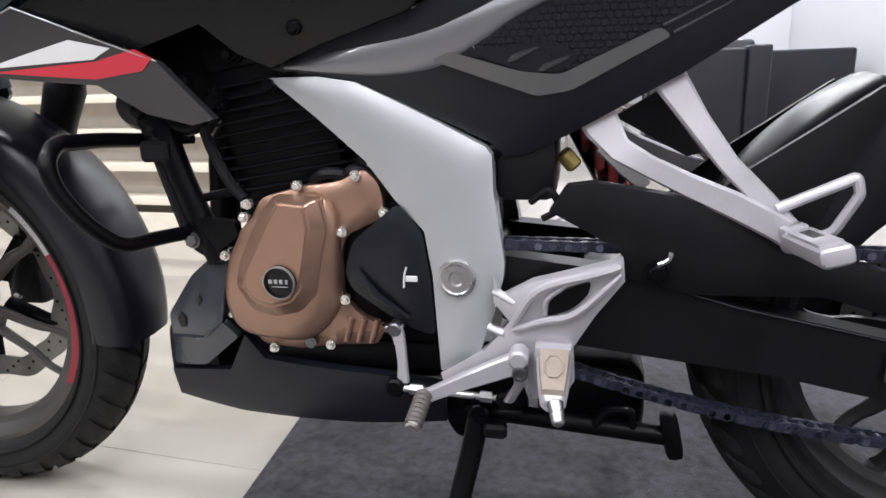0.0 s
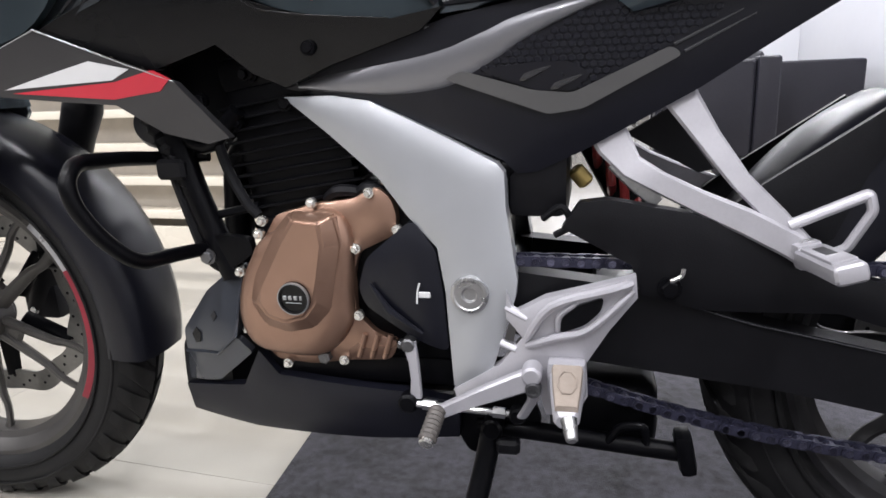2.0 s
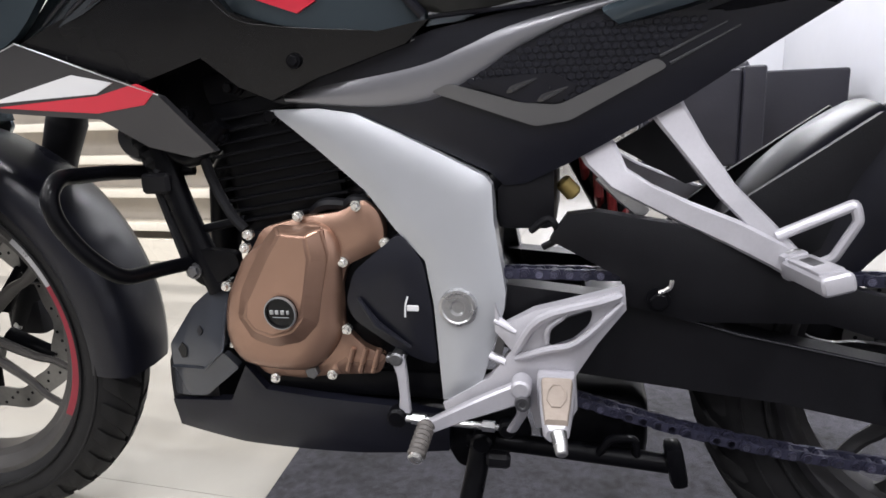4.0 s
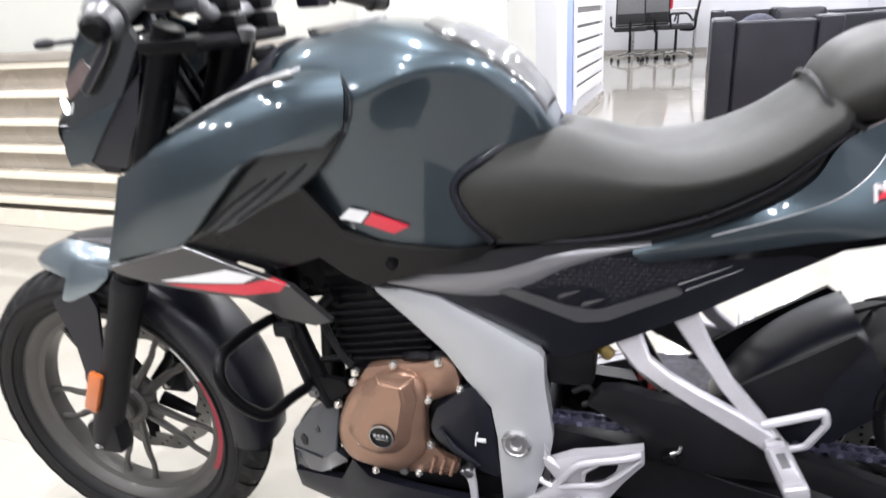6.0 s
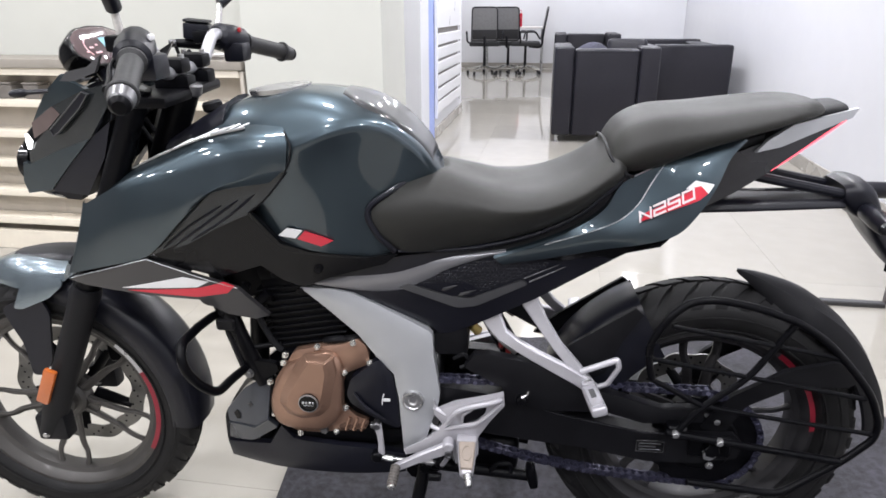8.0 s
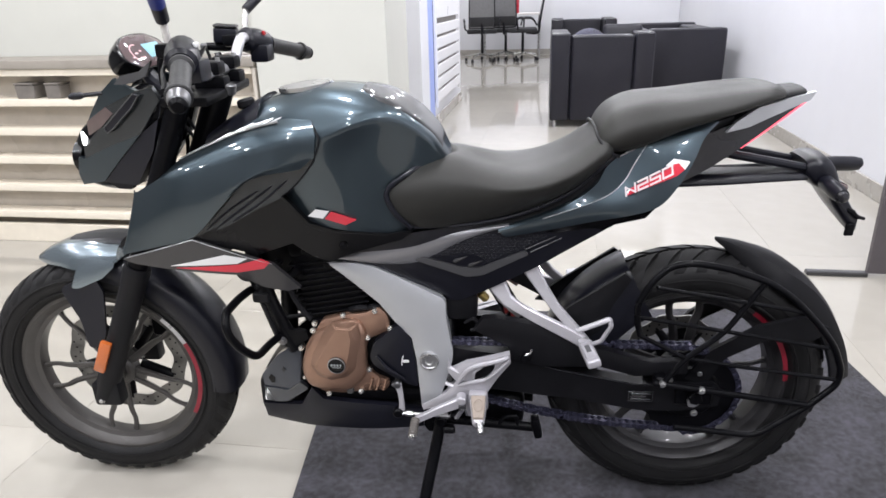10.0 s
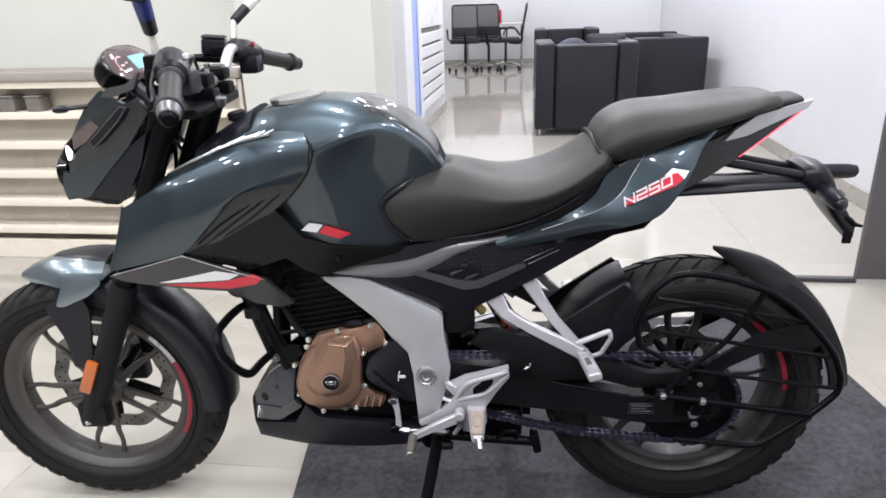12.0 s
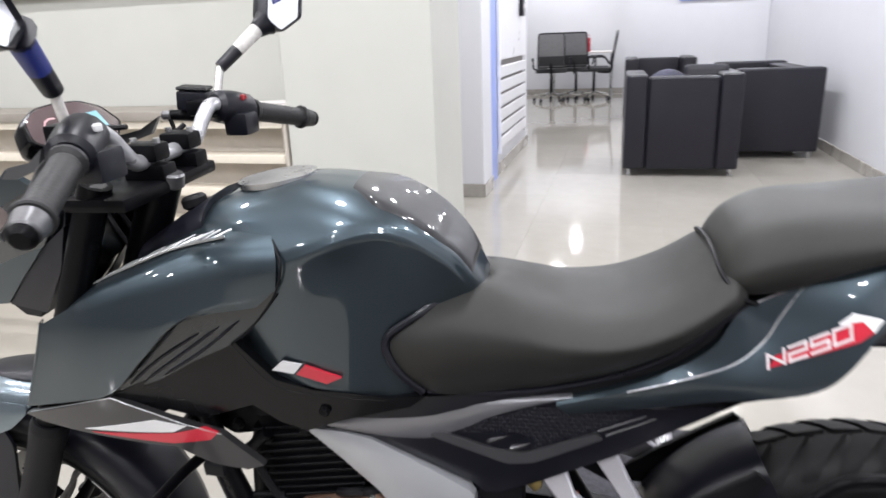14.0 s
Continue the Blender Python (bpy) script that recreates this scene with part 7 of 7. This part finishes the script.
# pillion footrest bracket: two struts, loop and folded peg
def pillion_bracket(s):
    f = (lambda b: b) if s < 0 else flip
    hang = part("pillion_bracket", f(flat_bar([(0.226, 0.574), (0.238, 0.554), (0.256, 0.531), (0.284, 0.516), (0.322, 0.498), (0.365, 0.480), (0.404, 0.460), (0.428, 0.444)], [0.019, 0.019, 0.013, 0.011, 0.0115, 0.013, 0.013, 0.012], 0.008, [-0.060, -0.064, -0.080, -0.092, -0.102, -0.112, -0.118, -0.122])), ALLOY, moto, "forked silver cast pillion footrest bracket")
    part("bracket_strut", f(flat_bar([(0.297, 0.612), (0.307, 0.594), (0.330, 0.559), (0.359, 0.519), (0.391, 0.486), (0.420, 0.452)], [0.018, 0.016, 0.012, 0.010, 0.010, 0.011], 0.008, [-0.060, -0.064, -0.080, -0.095, -0.108, -0.120])), ALLOY, hang)
    part("heel_loop", f(tube(fillet([(0.402, -0.118, 0.478), (0.466, -0.124, 0.510), (0.470, -0.125, 0.494), (0.452, -0.124, 0.458), (0.432, -0.122, 0.448)], 0.004, 4), 0.0060, 10, squash=0.8)), ALLOY, hang)
    part("inner_strut", f(flat_bar([(0.240, 0.535), (0.262, 0.512), (0.284, 0.492)], [0.010, 0.009, 0.007], 0.005, [-0.070, -0.074, -0.078])), STEEL, hang)
    part("pivot_bolt", f(dot_bolt((0.418, -0.130, 0.456), 0.009, 0.007)), STEEL, hang)
    pm = Matrix.Translation((0.417, -0.122, 0.452)) @ Matrix.Rotation(radians(5), 4, "Z") @ Matrix.Rotation(radians(-5), 4, "X") @ Matrix.Rotation(radians(-14), 4, "Y")
    peg = part("pillion_footrest", f(moved(join(box(-0.014, -0.098, -0.009, 0.014, -0.010, 0.009, 0.006, 3), box(-0.011, -0.088, 0.007, 0.011, -0.020, 0.0115, 0.003, 2), box(-0.012, -0.018, -0.013, 0.012, 0.004, 0.013, 0.005, 2)), pm)), ALLOY, hang)
    part("peg_mark", f(moved(box(-0.005, -0.064, 0.0105, 0.005, -0.034, 0.0120, 0.0005, 1), pm)), TRIM_GREY, hang)


pillion_bracket(-1)
pillion_bracket(1)

# -- swingarm, chain and rear guards
def swingarm():
    return shell([(0.125, 0.418, -0.092), (0.262, 0.404, -0.100), (0.380, 0.372, -0.104), (0.530, 0.342, -0.104), (0.640, 0.338, -0.104), (0.705, 0.340, -0.104), (0.722, 0.322, -0.104), (0.716, 0.286, -0.104), (0.640, 0.272, -0.104), (0.546, 0.272, -0.104), (0.419, 0.296, -0.104), (0.331, 0.305, -0.104), (0.207, 0.318, -0.100), (0.130, 0.345, -0.092)], 0.030, 0.007, 0.014)


# a slightly lighter black line along the beam's upper edge
both("swingarm_edge", lambda: tube([(0.275, -0.1035, 0.399), (0.380, -0.1060, 0.3705), (0.530, -0.1065, 0.3405), (0.690, -0.1060, 0.337)], [0.0008, 0.0015, 0.0015, 0.0008], 8), BLACK_EDGE)
both("swingarm_beam", swingarm, BLACK_MATTE, label="black box-section swingarm")
part("swingarm_pivot", rod((0.105, -0.095, 0.385), (0.105, 0.095, 0.385), 0.032, 20, bevel=0.004), BLACK_METAL, moto)
part("swingarm_bridge", box(0.22, -0.098, 0.330, 0.29, 0.098, 0.395, 0.018, 2), BLACK_METAL, moto)
both("axle_adjuster", lambda: join(box(0.620, -0.112, 0.292, 0.700, -0.1045, 0.338, 0.004, 1), rod((0.660, -0.108, 0.317), (0.660, -0.126, 0.317), 0.016, 6, bevel=0.002)), BLACK_METAL)
lab = part("swingarm_label", box(0.520, -0.1125, 0.300, 0.574, -0.1105, 0.327, 0.0006, 1), BLACK_GLOSS, moto, "small black sticker with white print")
for k in range(3):
    part("label_line", box(0.526, -0.1132, 0.3050 + 0.007 * k, 0.568 - 0.010 * (k % 2), -0.1124, 0.3075 + 0.007 * k, 0.0002, 1), TRIM_GREY, lab)
for q in ((0.5205, 0.3005, 0.5735, 0.3014), (0.5205, 0.3256, 0.5735, 0.3265), (0.5205, 0.3005, 0.5214, 0.3265), (0.5726, 0.3005, 0.5735, 0.3265)):
    part("label_border", box(q[0], -0.1132, q[1], q[2], -0.1124, q[3]), TRIM_GREY, lab)


def chain_guard():
    return shell([(0.186, 0.470, -0.106), (0.204, 0.497, -0.106), (0.233, 0.501, -0.108), (0.311, 0.488, -0.112), (0.400, 0.463, -0.114), (0.440, 0.436, -0.114), (0.560, 0.400, -0.112), (0.640, 0.402, -0.110), (0.640, 0.372, -0.110), (0.530, 0.366, -0.112), (0.457, 0.388, -0.114), (0.332, 0.386, -0.114), (0.269, 0.400, -0.110), (0.258, 0.432, -0.108)], 0.020, 0.008, 0.014, 0.004, 0.03)


part("chain_guard", chain_guard(), BLACK_MATTE, moto, "matte black chain guard")
part("guard_bolt", dot_bolt((0.296, -0.119, 0.411), 0.009, 0.008), BLACK_METAL, moto)
part("guard_clip", tube(smooth_line([(0.296, -0.123, 0.420), (0.306, -0.124, 0.426), (0.308, -0.124, 0.434)], 3), 0.0025, 6), CHROME, moto)

chain = part("drive_chain", tube([(0.12, -0.080, 0.428), (0.16, -0.080, 0.427)], 0.003, 6), CHAIN_METAL, moto, "dark bluish oiled drive chain")


def link_bm(wide):
    b = []
    for y in (-0.0085, 0.0085) if wide else (-0.0058, 0.0058):
        pts = []
        for k in range(14):
            a = 2 * math.pi * k / 14
            cx = 0.0079 if math.cos(a) > 0 else -0.0079
            pts.append((cx + 0.0072 * math.cos(a), 0.0072 * math.sin(a) * (1.0 if abs(math.cos(a)) > 0.3 else 0.82)))
        b.append(ring_loft([[(x, y - 0.0012, z) for x, z in pts], [(x, y + 0.0012, z) for x, z in pts]]))
    for cx in (-0.0079, 0.0079):
        pin = rod((cx, -0.0118, 0), (cx, 0.0118, 0), 0.0042 if wide else 0.0050, 10)
        for q in pin.faces:
            q.material_index = wide
        b.append(pin)
    return join(*b)


path = []
top0, top1 = Vector((0.10, 0, 0.428)), Vector((0.640, 0, 0.424))
for k in range(34):
    path.append((top0.lerp(top1, k / 33.0), 0.0))
low0, low1 = Vector((0.14, 0, 0.300)), Vector((0.640, 0, 0.210))
for k in range(33):
    f = k / 32.0
    p = low0.lerp(low1, f)
    p.z -= 0.020 * math.sin(math.pi * f)
    path.append((p, math.atan2(low1.z - low0.z - 0.020 * math.pi * math.cos(math.pi * f), low1.x - low0.x)))
for k in range(20):
    a = math.pi / 2 - math.pi * (k + 0.5) / 20
    path.append((Vector((AR.x + 0.106 * math.cos(a), 0, AR.z + 0.106 * math.sin(a))), a - math.pi / 2))
link_me = {}
for i, (p, a) in enumerate(path):
    wide = i % 2
    if wide not in link_me:
        o = part("chain_link", link_bm(wide), CHAIN_METAL, chain)
        o.data.materials.append(CHAIN_PIN)
        link_me[wide] = o.data
    else:
        o = new("chain_link", link_me[wide])
        o.parent = chain
    o.matrix_basis = Matrix.Translation((p.x, -0.080, p.z)) @ Matrix.Rotation(-a, 4, "Y")

# rear hugger ahead of the tyre, and the rear mudguard
RP = [(-1, 0.125), (-1.0, 0.06), (-0.97, 0.032), (-0.88, 0.014), (-0.6, 0.004), (0, 0.0), (0.6, 0.004), (0.88, 0.014), (0.97, 0.032), (1.0, 0.06), (1, 0.125)]
part("tyre_hugger", guard_strip(AR, RP, 158, 117, lambda t: 0.330 - 0.002 * t, lambda t: 0.078 - 0.008 * t), BLACK_SATIN, moto, "satin black tyre hugger ahead of the rear tyre", angle=80)
both("hugger_cheek", lambda: shell([(0.325, 0.455, -0.076), (0.350, 0.482, -0.076), (0.388, 0.512, -0.076), (0.440, 0.548, -0.076), (0.500, 0.590, -0.074), (0.515, 0.578, -0.075), (0.480, 0.520, -0.078), (0.455, 0.456, -0.080), (0.430, 0.440, -0.080)], 0.008, 0.006, 0.012, 0.003, 0.03), BLACK_MATTE)
RG = [(-1, 0.050), (-0.97, 0.024), (-0.86, 0.010), (-0.5, 0.003), (0, 0.0), (0.5, 0.003), (0.86, 0.010), (0.97, 0.024), (1, 0.050)]
part("rear_mudguard", guard_strip(AR, RG, 83, 6, lambda t: 0.339 - 0.004 * min(1, t * 6) + 0.010 * min(1, t * 2) + 0.022 * max(0, t - 0.72), lambda t: 0.004 + 0.072 * min(1, t * 3), lip=lambda t: 0.08 + 0.92 * min(1, t * 5)), BLACK_MATTE, moto, "matte black rear tyre mudguard")
both("mudguard_arm", lambda: shell([(0.640, 0.345, -0.090), (0.690, 0.420, -0.092), (0.780, 0.480, -0.092), (0.870, 0.500, -0.088), (0.930, 0.470, -0.080), (0.905, 0.445, -0.084), (0.800, 0.445, -0.092), (0.720, 0.400, -0.092), (0.690, 0.335, -0.090)], 0.010, 0.006, 0.014, corner=0.01), BLACK_MATTE)

# wire leg guard outside the rear wheel
G = -0.135
rack = part("leg_guard", tube(fillet([(0.528, G, 0.479), (0.520, G, 0.508), (0.516, G, 0.550), (0.544, G, 0.607), (0.579, G, 0.638), (0.622, G, 0.642), (0.687, G, 0.630), (0.766, G, 0.602), (0.819, G, 0.566), (0.872, G, 0.512), (0.913, G, 0.462), (0.938, G, 0.403), (0.936, G, 0.370), (0.890, G, 0.316), (0.793, G, 0.234), (0.715, G, 0.242), (0.618, G, 0.252)], 0.026, 4), 0.0068, 12), BLACK_METAL, moto, "black wire leg guard frame beside the rear wheel")
for a, b2, r in (((0.552, 0.588), (0.852, 0.535), 0.0044), ((0.520, 0.522), (0.904, 0.455), 0.0044), ((0.528, 0.479), (0.622, 0.427), 0.0050), ((0.622, 0.427), (0.716, 0.411), 0.0044), ((0.716, 0.411), (0.930, 0.381), 0.0044), ((0.566, 0.364), (0.890, 0.316), 0.0070)):
    part("guard_bar", tube([(a[0], G, a[1]), (b2[0], G, b2[1])], r, 10), BLACK_METAL, rack)
part("guard_bar", tube(fillet([(0.760, G, 0.605), (0.695, G, 0.488), (0.619, G, 0.420), (0.584, G, 0.362)], 0.03), 0.0060, 10), BLACK_METAL, rack)
part("guard_mount", box(0.570, G, 0.352, 0.596, -0.098, 0.376, 0.003, 1), BLACK_METAL, rack)
part("guard_mount", rod((0.665, G, 0.350), (0.660, -0.100, 0.325), 0.008, 10), BLACK_METAL, rack)
part("mount_bolt", dot_bolt((0.583, G - 0.004, 0.364), 0.006, 0.006), STEEL, rack)
part("mount_bolt", dot_bolt((0.665, G - 0.004, 0.350), 0.006, 0.006), STEEL, rack)

# rear shock, battery box and odds behind the side cover
part("shock_absorber", join(rod((0.215, 0.01, 0.56), (0.285, 0.01, 0.43), 0.022, 16), rod((0.28, 0.01, 0.44), (0.30, 0.01, 0.40), 0.014, 12)), BLACK_METAL, moto)
part("shock_spring", tube([(0.212 + 0.0024 * k + 0.0, 0.01 + 0.033 * math.cos(k * 0.9), 0.566 - 0.0046 * k + 0.028 * math.sin(k * 0.9)) for k in range(30)], 0.0055, 8), SPRING, moto, "dark red shock absorber spring")
part("gas_canister", rod((0.196, -0.030, 0.522), (0.212, -0.028, 0.504), 0.010, 16, bevel=0.003), GOLD, moto, "small gold gas canister")
part("tool_box", box(0.125, -0.070, 0.472, 0.192, 0.070, 0.560, 0.012, 2), BLACK_MATTE, moto)
part("cable_loop", tube(smooth_line([(0.165, -0.083, 0.475), (0.185, -0.092, 0.490), (0.195, -0.090, 0.470), (0.178, -0.088, 0.458)], 5), 0.004, 8), BLACK_MATTE, moto)
part("inner_fender", skin([st(0.30, [(0, 0.68), (0.04, 0.68), (0.055, 0.665), (0.05, 0.635), (0, 0.630)]), st(0.38, [(0, 0.72), (0.04, 0.72), (0.055, 0.705), (0.05, 0.668), (0, 0.664)]), st(0.46, [(0, 0.77), (0.04, 0.77), (0.055, 0.755), (0.05, 0.712), (0, 0.708)]), st(0.55, [(0, 0.80), (0.04, 0.80), (0.055, 0.79), (0.05, 0.752), (0, 0.748)])]), BLACK_MATTE, moto)
part("slotted_plate", shell([(0.252, 0.560, -0.03), (0.296, 0.586, -0.03), (0.346, 0.520, -0.03), (0.330, 0.516, -0.03)], 0.008, 0.003, 0.010), BLACK_MATTE, moto)
part("airbox", box(0.130, -0.055, 0.575, 0.250, 0.055, 0.680, 0.02, 3), BLACK_MATTE, moto)

# -- stands
cs = part("centre_stand", tube(fillet([(0.085, -0.070, 0.212), (0.180, -0.076, 0.209), (0.318, -0.082, 0.202)], 0.03), 0.0115, 14), BLACK_METAL, moto, "folded black tube centre stand")
part("stand_foot", moved(box(-0.010, -0.016, -0.026, 0.010, 0.016, 0.026, 0.008, 2), Matrix.Translation((0.326, -0.083, 0.204)) @ Matrix.Rotation(radians(-12), 4, "Y")), BLACK_METAL, cs)
part("stand_tang", tube(fillet([(0.238, -0.084, 0.206), (0.253, -0.090, 0.234), (0.280, -0.090, 0.236), (0.284, -0.084, 0.204)], 0.008), 0.0048, 10), BLACK_METAL, cs)
part("stand_leg", tube([(0.085, 0.070, 0.205), (0.325, 0.078, 0.170)], 0.0115, 12), BLACK_METAL, cs)
part("stand_crossbar", rod((0.10, -0.075, 0.204), (0.10, 0.075, 0.204), 0.012, 12), BLACK_METAL, cs)
part("stand_bracket", shell([(0.058, 0.262, -0.074), (0.150, 0.262, -0.074), (0.165, 0.215, -0.074), (0.110, 0.180, -0.074), (0.075, 0.172, -0.074), (0.060, 0.200, -0.074)], 0.012, 0.004, 0.014, corner=0.012), BLACK_METAL, moto)
ss = part("side_stand", tube(smooth_line([(0.105, -0.088, 0.220), (0.096, -0.105, 0.170), (0.070, -0.165, 0.055), (0.063, -0.185, 0.016)], 5), 0.0135, 14), BLACK_METAL, moto, "extended black tube side stand")
part("stand_pad", box(0.035, -0.215, 0.0075, 0.095, -0.165, 0.016, 0.003, 1), BLACK_METAL, ss)
part("stand_pivot", rod((0.106, -0.072, 0.222), (0.106, -0.104, 0.222), 0.013, 14, bevel=0.003), BLACK_METAL, ss)
part("stand_switch", box(0.112, -0.112, 0.196, 0.140, -0.096, 0.214, 0.004, 1), BLACK_MATTE, ss)


# ---- floor tiles ----
floor = structure("floor", box(X0, Y0, -0.12, X1, Y1, -0.004), GROUT, "cream polished tile floor with thin joints")
TS = 0.80
tile_bm = box(0.0004, 0.0004, -0.0039, TS - 0.0004, TS - 0.0004, 0.0, 0.0003, 1)
tile_me = None
ny = int(math.ceil((Y1 - Y0) / TS))
nx = int(math.ceil((X1 - X0) / TS))
for i in range(nx):
    for j in range(ny):
        x, y = X1 - (i + 1) * TS, Y0 + 0.25 + (j - 1) * TS
        if tile_me is None:
            t = part("tile", tile_bm, TILE, floor, smooth=False)
            tile_me = t.data
        else:
            t = new("tile", tile_me)
            t.parent = floor
        t.location = (x, y, 0)
